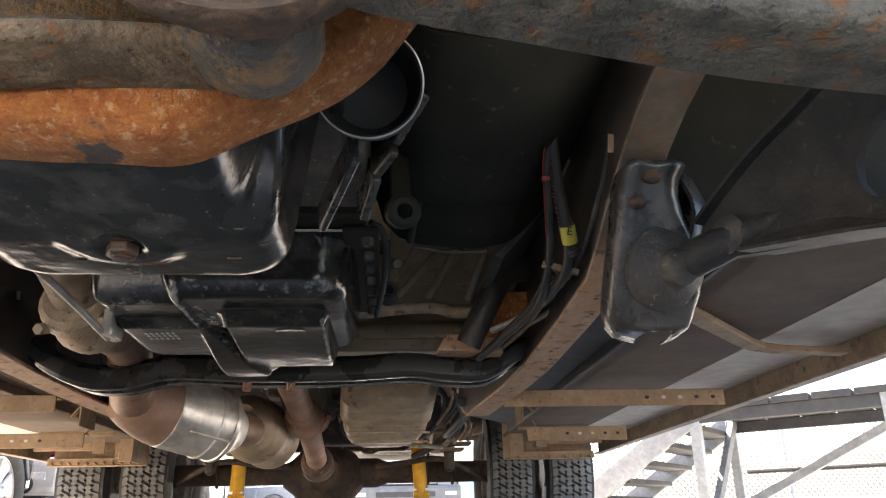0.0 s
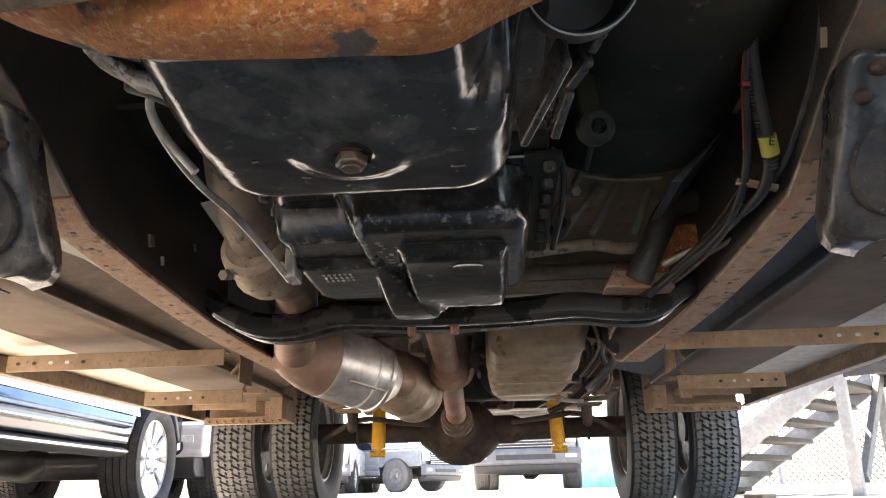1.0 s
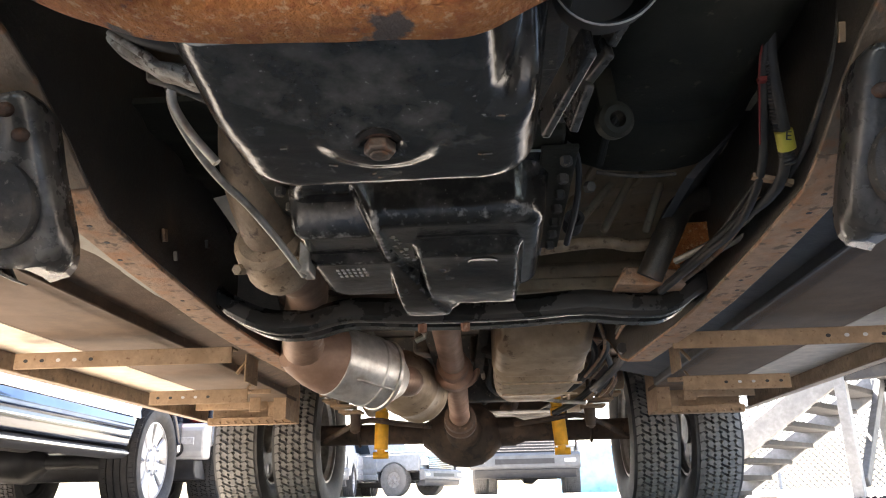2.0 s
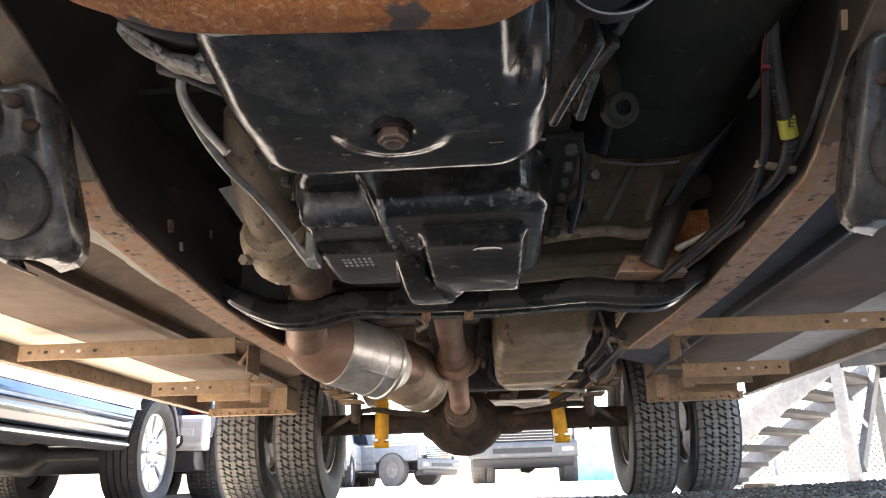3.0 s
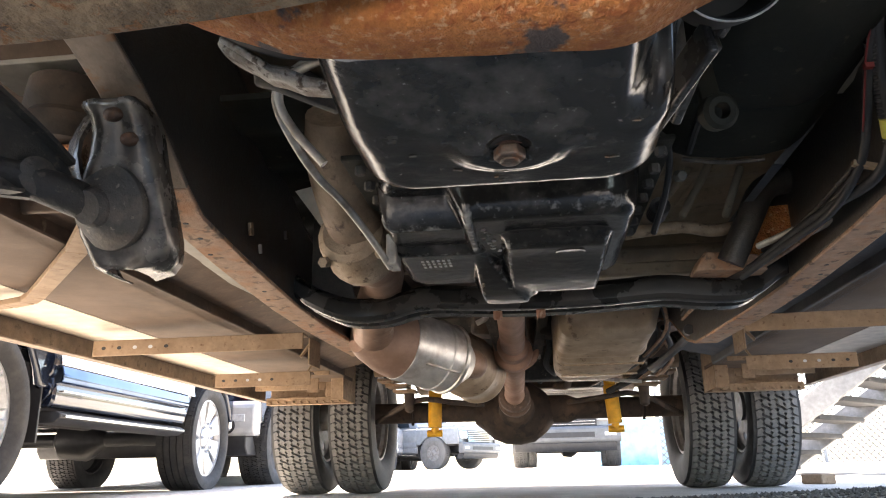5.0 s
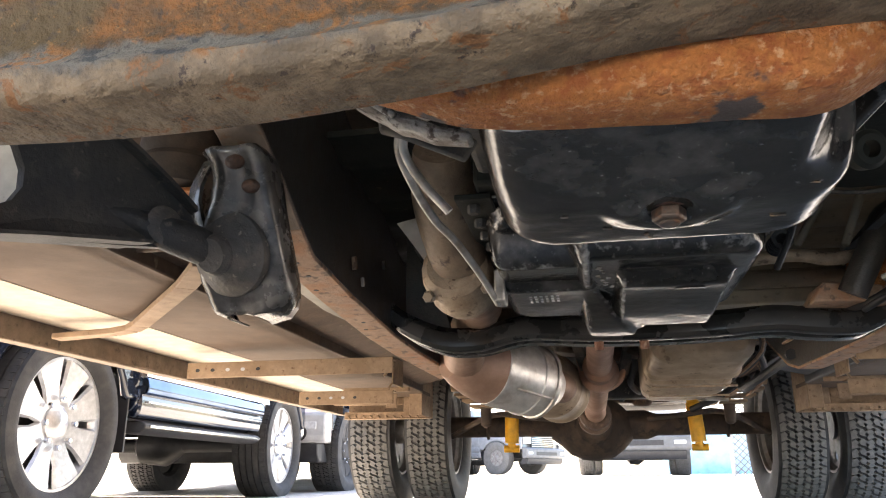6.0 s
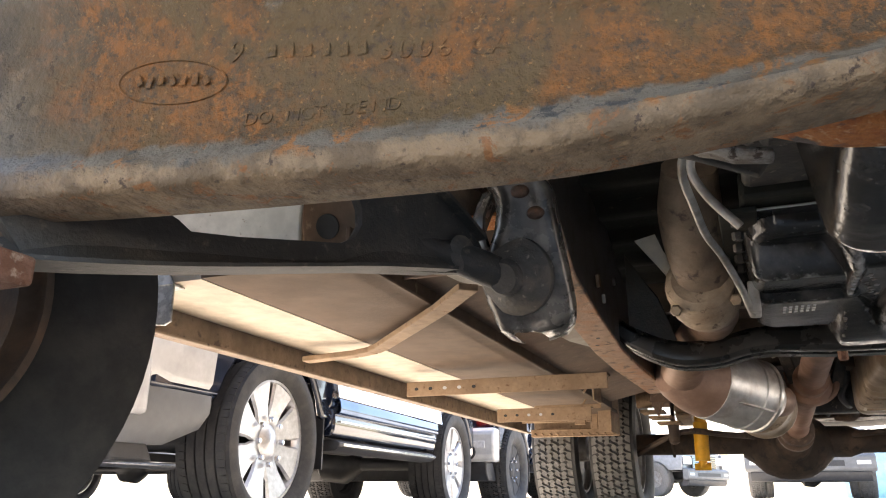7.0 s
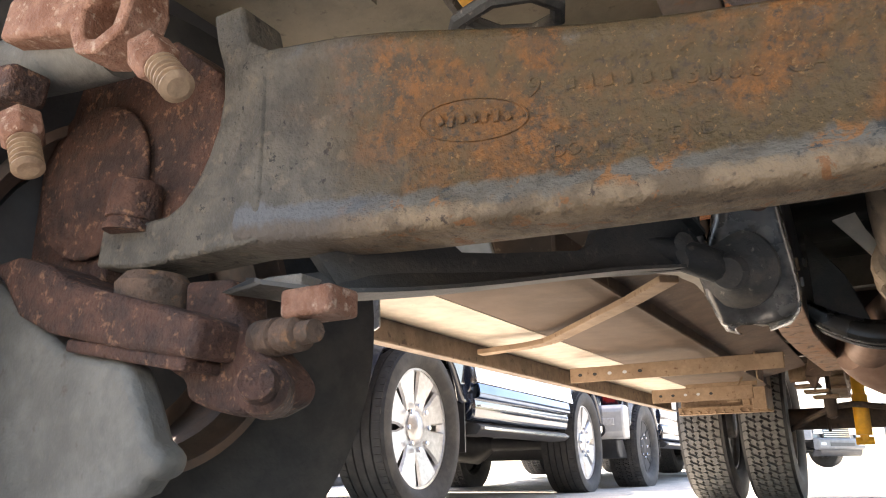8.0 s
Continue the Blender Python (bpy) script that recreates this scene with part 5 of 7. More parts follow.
# ---- wheels ----
def tyre_mesh(R, W, rim):
    """Carcass of a tyre, axis along x, centred on the origin."""
    h = W / 2
    prof = [(-h * 0.62, rim), (-h * 0.80, rim + 0.012), (-h * 0.97, rim + (R - rim) * 0.35), (-h, rim + (R - rim) * 0.55), (-h * 0.95, R * 0.955), (-h * 0.84, R - 0.016), (-h * 0.6, R - 0.014), (0, R - 0.0135),
            (h * 0.6, R - 0.014), (h * 0.84, R - 0.016), (h * 0.95, R * 0.955), (h, rim + (R - rim) * 0.55), (h * 0.97, rim + (R - rim) * 0.35), (h * 0.80, rim + 0.012), (h * 0.62, rim)]
    bm = bmesh.new()
    n = 64
    loops = [[(x, r * math.cos(2 * math.pi * k / n), r * math.sin(2 * math.pi * k / n)) for k in range(n)] for x, r in prof]
    loft(bm, loops + [loops[0]], caps=False)
    bmesh.ops.remove_doubles(bm, verts=bm.verts, dist=1e-5)
    return bm


def tread_mesh(R, W, kind):
    """Raised blocks with crooked grooves, or plain ribs."""
    bm = bmesh.new()
    h = W / 2 * 0.86

    def p(x, a, r):
        drop = 0.010 * (abs(x) / h) ** 4
        return (x, (r - drop) * math.cos(a), (r - drop) * math.sin(a))

    def block(poly):
        lo = [bm.verts.new(p(x, a, R - 0.016)) for x, a in poly]
        hi = [bm.verts.new(p(x * 1.0, a, R)) for x, a in poly]
        n = len(poly)
        bm.faces.new(hi)
        for i in range(n):
            bm.faces.new((lo[i], lo[(i + 1) % n], hi[(i + 1) % n], hi[i]))
    if kind == "blocks":
        rows, cols = 58, 6
        cw = 2 * h / cols
        da = 2 * math.pi / rows
        for c in range(cols):
            for k in range(rows):
                a = da * (k + 0.5 * (c % 2))
                x0, x1 = -h + c * cw + 0.0040, -h + (c + 1) * cw - 0.0040
                z = cw * 0.26
                e0, e1 = (0 if c == 0 else z), (0 if c == cols - 1 else z)
                s = da * 0.22 * (1 if c % 2 else -1)
                lo, hi, up = 0.09, 0.91, 0.03 if k % 2 else -0.03
                block([(x0 - e0, a + lo * da), (x1 - e1, a + lo * da + s), (x1 + e1 * 0.6, a + (0.40 + up) * da + s), (x1 - e1 * 0.4, a + 0.60 * da + s), (x1 + e1 * 0.5, a + hi * da + s),
                       (x0 + e0 * 0.5, a + hi * da), (x0 - e0 * 0.4, a + 0.60 * da), (x0 + e0 * 0.6, a + (0.40 + up) * da)])
    else:
        cols, n = 5, 72
        cw = 2 * h / cols
        for c in range(cols):
            x0, x1 = -h + c * cw + 0.004, -h + (c + 1) * cw - 0.004
            for k in range(n):
                a = 2 * math.pi * k / n
                block([(x0, a), (x1, a + (0.012 if c in (0, 4) else 0)), (x1, a + 2 * math.pi / n), (x0, a + 2 * math.pi / n)])
    return bm


def disc_with_holes(bm, r0, r1, holes, hr, hc, x, t, dish=0.0):
    """A wheel disc of thickness t with round hand holes; dish lifts the middle."""
    n = holes * 12
    half = math.pi / holes
    front = {}
    rings = [r0, hc - hr, hc, hc + hr, r1]

    def v(r, a, k):
        key = (round(r, 4), round(a % (2 * math.pi), 4), k)
        if key not in front:
            lift = dish * (1 - (r - r0) / (r1 - r0))
            front[key] = bm.verts.new((x + k * t + lift, r * math.cos(a), r * math.sin(a)))
        return front[key]
    for k in (0, 1):
        for q in range(holes):
            c = 2 * math.pi * q / holes
            inner, outer, loop_i, loop_o = [], [], [], []
            m = 8
            for i in range(m + 1):
                a = -half + 2 * half * i / m
                inner.append((r0, c + a))
                outer.append((r1, c + a))
            th = [math.pi - math.pi * i / m for i in range(m + 1)]
            hole_low = [(hc - hr * math.sin(u), c + hr * math.cos(u) / hc) for u in th]
            hole_up = [(hc + hr * math.sin(u), c + hr * math.cos(u) / hc) for u in th]
            edge_l, edge_r = (hc, c - half), (hc, c + half)
            for i in range(m):
                f1 = [inner[i], inner[i + 1], hole_low[i + 1], hole_low[i]]
                f2 = [hole_up[i], hole_up[i + 1], outer[i + 1], outer[i]]
                for f in (f1, f2):
                    vs = [v(*pp, k) for pp in f]
                    if len(set(vs)) > 2:
                        try:
                            bm.faces.new(vs if k else vs[::-1])
                        except ValueError:
                            pass
            for tri in ([inner[0], hole_low[0], edge_l], [edge_l, hole_up[0], outer[0]], [inner[-1], hole_low[-1], edge_r], [edge_r, hole_up[-1], outer[-1]]):
                vs = [v(*pp, k) for pp in tri]
                if len(set(vs)) == 3:
                    try:
                        bm.faces.new(vs)
                    except ValueError:
                        pass
    return bm


def rim_mesh(W, rim):
    h = W / 2 * 0.72
    n = 48
    prof = [(-h, rim + 0.010), (-h, rim - 0.004), (-h * 0.8, rim - 0.006), (-h * 0.6, rim - 0.022), (h * 0.6, rim - 0.022), (h * 0.8, rim - 0.006), (h, rim - 0.004), (h, rim + 0.010), (h - 0.006, rim + 0.006), (0, rim - 0.012), (-h + 0.006, rim + 0.006)]
    bm = bmesh.new()
    loops = [[(x, r * math.cos(2 * math.pi * k / n), r * math.sin(2 * math.pi * k / n)) for k in range(n)] for x, r in prof]
    loft(bm, loops + [loops[0]], caps=False)
    bmesh.ops.remove_doubles(bm, verts=bm.verts, dist=1e-5)
    return bm


def place(ob, m):
    ob.matrix_basis = m
    return ob


def truck_wheel(x, y, z, side, R=0.375, W=0.215, rim=0.212, kind="blocks", mat=None, steer=0.0, tread=None):
    """Steel disc wheel; side is the way the dish faces."""
    bm = rim_mesh(W, rim)
    mat = mat or M_WHEEL
    wheel = part("wheel", bm, mat, truck, "grey steel wheel, dusty")
    wheel.matrix_parent_inverse = INV[truck.name]
    disc_bm = disc_with_holes(bmesh.new(), 0.05, rim - 0.02, 8, 0.026, 0.145, -0.004, 0.008, 0.0)
    lathe(disc_bm, [(-0.02, 0.07), (0.05, 0.065), (0.055, 0.03)], (0, 0, 0), (1, 0, 0), 24)
    bmesh.ops.translate(disc_bm, vec=(side * W * 0.22, 0, 0), verts=disc_bm.verts)
    part("wheel_disc", disc_bm, mat, wheel, "steel wheel disc with round hand holes")
    part("tyre", tyre_mesh(R, W, rim), M_RUBBER, wheel, "black truck tyre")
    part("tread", tread_mesh(R, W, kind), tread or M_TREAD, wheel, "dusty all-terrain tread blocks")
    place(wheel, pose(x, y, z, 0, 0, steer) @ pose(0, 0, 0, random.Random(int(x * 100)).uniform(0, 360), 0, 0))
    return wheel


for s in (-1, 1):
    for k, off in enumerate((0.82, 1.095)):
        truck_wheel(mid(4.75) - 0.0 + s * off + 0.0, 4.82, 0.375, -s if k else s)
truck_wheel(-1.165, 1.34, 0.385, -1, R=0.385, W=0.225, mat=M_RIMDARK, steer=-8.0, tread=M_TREADDARK)
truck_wheel(1.18, 1.285, 0.385, 1, R=0.385, W=0.225, mat=M_RIMDARK, tread=M_TREADDARK)


def rear_axle():
    y, z = 4.82, 0.385
    c = mid(4.75)
    bm = lathe(bmesh.new(), [(-0.95, 0.05), (-0.25, 0.052), (-0.20, 0.07), (0.20, 0.07), (0.25, 0.052), (0.95, 0.05)], (c, y, z), (1, 0, 0), 20)
    ax = part("rear_axle", bm, M_AXLE, truck, "dark dusty rear axle", sharp=50)
    bm = lathe(bmesh.new(), [(-0.20, 0.06), (-0.19, 0.075), (-0.13, 0.09), (-0.08, 0.13), (0.02, 0.150), (0.08, 0.14), (0.15, 0.10)], (c - 0.045, y, z - 0.005), (0, 1, 0), 28)
    lathe(bm, [(-0.21, 0.052), (-0.165, 0.085), (-0.12, 0.128), (-0.06, 0.152), (0.01, 0.158), (0.08, 0.144), (0.135, 0.105), (0.18, 0.055)], (c - 0.045, y, z - 0.012), (1, 0, 0), 28)
    part("differential", bm, M_AXLE, ax, "dark cast differential housing", sharp=50)
    for s in (-1, 1):
        for dx in (0.40, 0.52):
            bm = tube(bmesh.new(), [(c + s * (dx + 0.05), y - 0.06, z + 0.10), (c + s * (dx + 0.05), y - 0.066, z), (c + s * (dx + 0.05), y - 0.03, z - 0.06)], 0.008, 8, 3)
            part("spring_bolt", bm, M_AXLE, ax)
        bm = bmesh.new()
        for k in range(5):
            L = 0.62 - 0.10 * k
            sheet_pts = smooth_path([(0, -L, 0.11 - 0.02 * k), (0, 0, 0.0), (0, L, 0.11 - 0.02 * k)], 5)
            z0 = z + 0.16 - 0.018 * k
            loft(bm, [[(c + s * 0.50 + a, y + q.y, z0 + q.z + b) for a, b in ((-0.035, 0), (0.035, 0), (0.035, 0.012), (-0.035, 0.012))] for q in sheet_pts])
        part("leaf_spring", bm, M_TAN, ax, "dusty stacked leaf spring", bev=0.002)
        bm = lathe(bmesh.new(), [(0, 0.018), (0.03, 0.018), (0.031, 0.032), (0.20, 0.032), (0.205, 0.026), (0.34, 0.026)], (c + s * 0.415 - 0.01, 4.52, 0.262), (-s * 0.07 if s > 0 else 0.02, 0.04, 1), 20)
        sh = part("shock_absorber", bm, M_YELLOW, truck, "bright yellow shock absorber", sharp=40)
        bm = lathe(bmesh.new(), [(-0.035, 0.016), (0.035, 0.016)], (c + s * 0.415 - 0.01, 4.52, 0.268), (1, 0, 0), 14)
        part("shock_eye", bm, M_YELLOW, sh)
        bm = tube(bmesh.new(), [(c + s * 0.20, 4.60, 0.40), (c + s * 0.33, 4.48, 0.405), (c + s * 0.50, 4.44, 0.415), (c + s * 0.72, 4.60, 0.33)], 0.013, 8, 4)
        part("sway_bar", bm, M_AXLE, ax)
        bm = lathe(bmesh.new(), [(-0.06, 0.008), (-0.05, 0.022), (0.03, 0.026), (0.05, 0.01), (0.16, 0.01)], (c + s * 0.53, 4.43, 0.42), (0, 0, 1), 14)
        part("link_bush", bm, M_AXLE, ax)
        bm = tube(bmesh.new(), [(c + s * 0.625 - 0.05, 4.30, 0.55), (c + s * 0.625 + 0.05, 4.30, 0.55)], 0.038, 14, 1)
        for q in range(3):
            part("spring_leaf", box((c + s * (0.60 - 0.03 * q), 4.33 + 0.03 * q, 0.495 - 0.022 * q), (0.10, 0.12, 0.012)), M_TAN, ax, "dusty leaf end", bev=0.002)
        bm = tube(bmesh.new(), [(c + s * 0.625 - 0.04, 4.30, 0.55), (c + s * 0.625 + 0.04, 4.30, 0.55)], 0.0385, 14, 1)
        part("spring_eye", bm, M_TAN, ax, "dusty spring bush")


rear_axle()
tank_surroundings()


# ---- side floors with brackets ----
def side_floor(s):
    X = lambda v, y=3: 0.0 + s * v
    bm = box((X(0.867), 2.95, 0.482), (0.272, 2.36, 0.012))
    fl = part("side_floor", bm, M_FLOOR, truck, "dusty brown floor under the box side, darker for the shade")
    # band of bounced light on the floor, built as a paler strip
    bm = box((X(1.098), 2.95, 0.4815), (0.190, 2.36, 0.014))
    part("outer_board", bm, M_CREAM, fl, "outer strip of the floor, paled for bounced light")
    bm = bmesh.new()
    prism(bm, [(X(1.195), 0.418), (X(1.203), 0.418), (X(1.203), 0.80), (X(1.195), 0.80)], 'y', 1.78, 4.36)
    add_box(bm, (X(1.185), 3.07, 0.421), (0.03, 2.58, 0.006))
    sk = part("side_skirt", bm, M_MIDTAN, truck, "dusty tan lower side rail of the box", bev=0.002)
    bm = bmesh.new()
    add_box(bm, (X(0.725), 2.85, 0.50), (0.008, 2.2, 0.045))
    add_box(bm, (X(0.745), 2.85, 0.479), (0.045, 2.2, 0.006))
    # right angle and inner floor take a darker colour, for the shade there
    part("floor_angle", bm, M_BROWNPANEL if s < 0 else M_BLUEBLACK, truck, "brown steel angle along the floor" if s < 0 else "steel angle along the floor, darkened for the shaded side", bev=0.002)
    bm = bmesh.new()
    loft(bm, [[(X(0.57), y, 0.535), (X(0.72), y, 0.500), (X(0.725), y, 0.505), (X(0.57), y, 0.541)] for y in (1.95, 2.5, 3.2, 3.9)])
    part("inner_floor", bm, M_BROWNPANEL if s < 0 else M_BLUEBLACK, fl, "brown dusty inner floor panel" if s < 0 else "dusty inner floor panel, blue-black for the shaded side")
    if s < 0:
        bm = bmesh.new()
        loft(bm, [[(X(0.535), y, 0.515), (X(w), y, 0.515 + 0.010 * math.sin(y * 9)), (X(w), y, 0.521 + 0.010 * math.sin(y * 9)), (X(0.535), y, 0.523)] for y, w in ((1.93, 0.675), (2.05, 0.668), (2.17, 0.655), (2.27, 0.652), (2.35, 0.630), (2.50, 0.622), (2.65, 0.600), (2.80, 0.575))])
        part("inner_ledge", bm, M_WELL, fl, "pale dusty wavy ledge beside the rail", bev=0.002)
    # punched cross brackets
    for y, x0, x1, z0, z1 in ((2.755, 0.53, 1.085, 0.402, 0.442), (3.40, 0.70, 1.03, 0.385, 0.43)):
        bm = box((X((x0 + x1) / 2), y, (z0 + z1) / 2), (x1 - x0, 0.006, z1 - z0))
        add_box(bm, (X((x0 + x1) / 2), y + 0.02, z1 - 0.003), (x1 - x0, 0.04, 0.006))
        b = part("floor_bracket", bm, M_TAN, truck, "dusty punched steel floor bracket", bev=0.0015)
        for k in range(5):
            # slots as discs: black for their shade, two pale for light coming through
            bm = lathe(bmesh.new(), [(-0.0033, 0.006), (0.0033, 0.006)], (X(x1 - 0.03 - 0.042 * k), y, (z0 + z1) / 2), (0, 1, 0), 10, 0.75)
            part("slot", bm, M_INK if k != 2 and k != 3 else M_LENS, b)
    # hanging corner box ahead of the dual wheels
    bm = bmesh.new()
    add_box(bm, (X(0.93), 4.16, 0.405), (0.38, 0.005, 0.028))
    add_box(bm, (X(0.93), 4.18, 0.390), (0.38, 0.05, 0.004))
    add_box(bm, (X(0.752), 4.16, 0.50), (0.028, 0.006, 0.20))
    add_box(bm, (X(0.83), 4.12, 0.50), (0.03, 0.006, 0.17))
    add_box(bm, (X(0.97), 4.02, 0.45), (0.30, 0.005, 0.03))
    add_box(bm, (X(0.738), 4.09, 0.475), (0.005, 0.20, 0.17))
    add_box(bm, (X(0.765), 4.00, 0.475), (0.05, 0.005, 0.17))
    add_box(bm, (X(0.86), 3.98, 0.49), (0.045, 0.005, 0.14))
    add_box(bm, (X(0.93), 4.22, 0.47), (0.38, 0.005, 0.16))
    for k in range(11):
        add_box(bm, (X(0.76 + 0.034 * k), 4.152, 0.397), (0.012, 0.012, 0.008), Matrix.Rotation(0.7, 4, 'Y'))
    part("step_frame", bm, M_TAN, truck, "dusty tan bolted corner frame", bev=0.002)
    bm = bmesh.new()
    bar(bm, (X(0.70), 3.62, 0.58), (X(0.78), 3.60, 0.44), 0.03, 0.006)
    part("hanger_strap", bm, M_TAN, truck, bev=0.002)
    bm = bmesh.new()
    bar(bm, (X(0.60), 3.30, 0.60), (X(0.70), 3.28, 0.46), 0.035, 0.006)
    part("hanger_strap", bm, M_TAN, truck, bev=0.002)
    part("hanger_plate", box((X(0.66), 3.3, 0.52), (0.006, 0.12, 0.18)), M_TAN, truck, "dusty tan hanger plate", bev=0.002)
    part("back_plate", box((X(0.86), 3.75, 0.56), (0.26, 0.006, 0.20)), M_TAN, truck, "dusty tan back plate", bev=0.002)
    # bent strut from the rail to the skirt
    bm = bmesh.new()
    ctr = [(0.60, 1.925, 0.462), (0.69, 2.035, 0.460), (0.935, 2.295, 0.454), (0.972, 2.325, 0.452), (1.02, 2.333, 0.448), (1.150, 2.328, 0.441)]
    for a, b in zip(ctr, ctr[1:]):
        bar(bm, (X(a[0]), a[1], a[2]), (X(b[0]), b[1], b[2]), 0.034, 0.012)
    part("bent_strut", bm, M_TAN, truck, "dusty bent flat steel strut", bev=0.002)


def front_tab():
    """Galvanised bent tab at the front end of the side floor."""
    bm = bmesh.new()
    prism(bm, [(-1.118, 0.500), (-1.070, 0.500), (-1.052, 0.470), (-1.050, 0.408), (-1.062, 0.402), (-1.108, 0.406)], 'y', 1.764, 1.769)
    add_box(bm, (-1.086, 1.78, 0.4705), (0.06, 0.035, 0.004))
    part("corner_tab", bm, M_SPANGLE, truck, "spangled galvanised corner tab", bev=0.0015)


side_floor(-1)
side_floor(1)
front_tab()


# ---- left front hub ----
def front_hub():
    bm = bmesh.new()
    # upright of the knuckle with its upper and lower arms
    prism(bm, [(-1.17, 0.64), (-0.93, 0.62), (-0.86, 0.56), (-0.84, 0.48), (-0.86, 0.42), (-1.00, 0.385), (-1.02, 0.34), (-0.99, 0.31), (-1.06, 0.30), (-1.12, 0.34), (-1.165, 0.40), (-1.18, 0.50)], 'y', 1.205, 1.27)
    lathe(bm, [(0, 0.075), (0.004, 0.085), (0.012, 0.088), (0.014, 0.060), (0.020, 0.030)], (-1.03, 1.206, 0.475), (0, -1, 0), 28)
    k = part("steering_knuckle", bm, M_KNUCKLE, truck, "brown rusty cast steering knuckle", bev=0.012, seg=3)
    bm = bmesh.new()
    prism(bm, [(-1.12, 0.385), (-1.09, 0.363), (-1.055, 0.324), (-1.005, 0.303), (-0.904, 0.280), (-0.805, 0.262), (-0.799, 0.295), (-0.844, 0.310), (-0.954, 0.342), (-0.985, 0.352), (-1.02, 0.372), (-1.07, 0.388)], 'y', 1.15, 1.235)
    part("lower_arm", bm, M_KNUCKLE, k, "rusty lower knuckle arm", bev=0.006, seg=2)
    bm = bmesh.new()
    bar(bm, (-0.98, 1.19, 0.290), (-0.82, 1.19, 0.259), 0.07, 0.012)
    part("arm_lip", bm, M_KNUCKLE, k, bev=0.003)
    bm = lathe(bmesh.new(), [(0, 0.034), (0.03, 0.036), (0.04, 0.028)], (-0.915, 1.195, 0.315), (0.05, 0, 1), 20)
    part("ball_joint", bm, M_CRUST, k)
    bm = bmesh.new()
    prism(bm, [(-0.875, 0.345), (-0.815, 0.340), (-0.812, 0.312), (-0.788, 0.283), (-0.761, 0.257), (-0.750, 0.242), (-0.757, 0.228), (-0.783, 0.219), (-0.802, 0.219), (-0.835, 0.226), (-0.862, 0.236), (-0.866, 0.252), (-0.897, 0.268), (-0.872, 0.29)], 'y', 1.195, 1.245)
    part("steering_arm", bm, M_KNUCKLE, k, "rusty steering arm", bev=0.008, seg=3)
    bm = lathe(bmesh.new(), [(-0.02, 0.018), (0.0, 0.022), (0.03, 0.022), (0.034, 0.016), (0.05, 0.014)], (-0.768, 1.20, 0.236), (0.6, -1, 0.1), 18)
    part("caliper_pin", bm, M_KNUCKLE, k)
    bm = lathe(bmesh.new(), [(0, 0.014), (0.004, 0.0165), (0.030, 0.0165), (0.032, 0.0135), (0.036, 0.0135), (0.038, 0.0160), (0.060, 0.0150), (0.062, 0.010), (0.078, 0.0095)], (-0.792, 1.21, 0.284), (1, -0.22, -0.03), 18)
    part("bleed_fitting", bm, M_CRUST, k, "grimy brown threaded fitting")
    bm = bmesh.new()
    add_box(bm, (-0.722, 1.205, 0.306), (0.052, 0.04, 0.024))
    part("arm_nut", bm, M_RUSTPINK, k, "pale rusty square nut under the arm", bev=0.004)
    # rounded tongue of the arm that bolts under the beam
    bm = bmesh.new()
    tongue = [(-0.735, 1.196), (-0.735, 1.258)] + [(-0.768 - 0.026 * math.sin(a), 1.225 + 0.034 * math.cos(a)) for a in [math.pi * q / 8 for q in range(9)]]
    prism(bm, tongue, 'z', 0.3215, 0.3330)
    part("arm_tongue", bm, M_BEAMGREY, truck, "worn grey rounded tongue of the radius arm", bev=0.002)
    # threaded bolts of the tie rod clamp
    for c, ax, r in (((-0.812, 1.085, 0.508), (0.62, -0.05, -0.66), 0.020), ((-0.985, 1.085, 0.490), (0.45, -0.05, -0.80), 0.021)):
        b = hexbolt(bmesh.new(), c, ax, r, 0.030)
        a = part("clamp_nut", b, M_RUSTPINK, k, "pale rusty clamp nut", bev=0.0015)
        b = bmesh.new()
        prof = []
        for i in range(6):
            prof += [(0.028 + 0.0062 * i, 0.0092), (0.0292 + 0.0062 * i, 0.0092), (0.0316 + 0.0062 * i, 0.0142), (0.0328 + 0.0062 * i, 0.0142)]
        lathe(b, prof + [(0.066, 0.009)], c, ax, 18)
        part("bolt_thread", b, M_THREAD, k, "bare threaded bolt end", sharp=20)
    bm = bmesh.new()
    tube(bm, [(-1.26, 1.11, 0.600), (-1.10, 1.12, 0.588), (-1.00, 1.125, 0.578), (-0.915, 1.13, 0.568)], [0.030, 0.032, 0.034, 0.030], 16, 3)
    part("tie_rod", bm, M_SHIELD, truck, "grey tie rod end")
    bm = bmesh.new()
    bar(bm, (-1.01, 1.085, 0.597), (-0.885, 1.085, 0.568), 0.034, 0.044)
    part("rod_clamp", bm, M_RUSTPINK, truck, "pale rusty tie rod clamp", bev=0.006)
    bm = bmesh.new()
    c0 = (-0.858, 0.548)
    outer = [(-0.040, 0.026), (-0.041, -0.004), (-0.030, -0.026), (-0.004, -0.034), (0.030, -0.024), (0.041, 0.004), (0.036, 0.030), (0.010, 0.040), (-0.020, 0.038)]
    loft(bm, [[(c0[0] + p * f, y, c0[1] + q * f) for f, y in ((0.60, 1.068), (1.0, 1.068), (1.0, 1.108), (0.60, 1.108))] for p, q in outer + outer[:1]], caps=False)
    part("clamp_loop", bm, M_RUSTPINK, truck, "pale rusty clamp loop", bev=0.003)
    bm = bmesh.new()
    bar(bm, (-1.18, 1.09, 0.560), (-0.985, 1.09, 0.528), 0.04, 0.034)
    part("clamp_arm", bm, M_KNUCKLE, truck, bev=0.006)
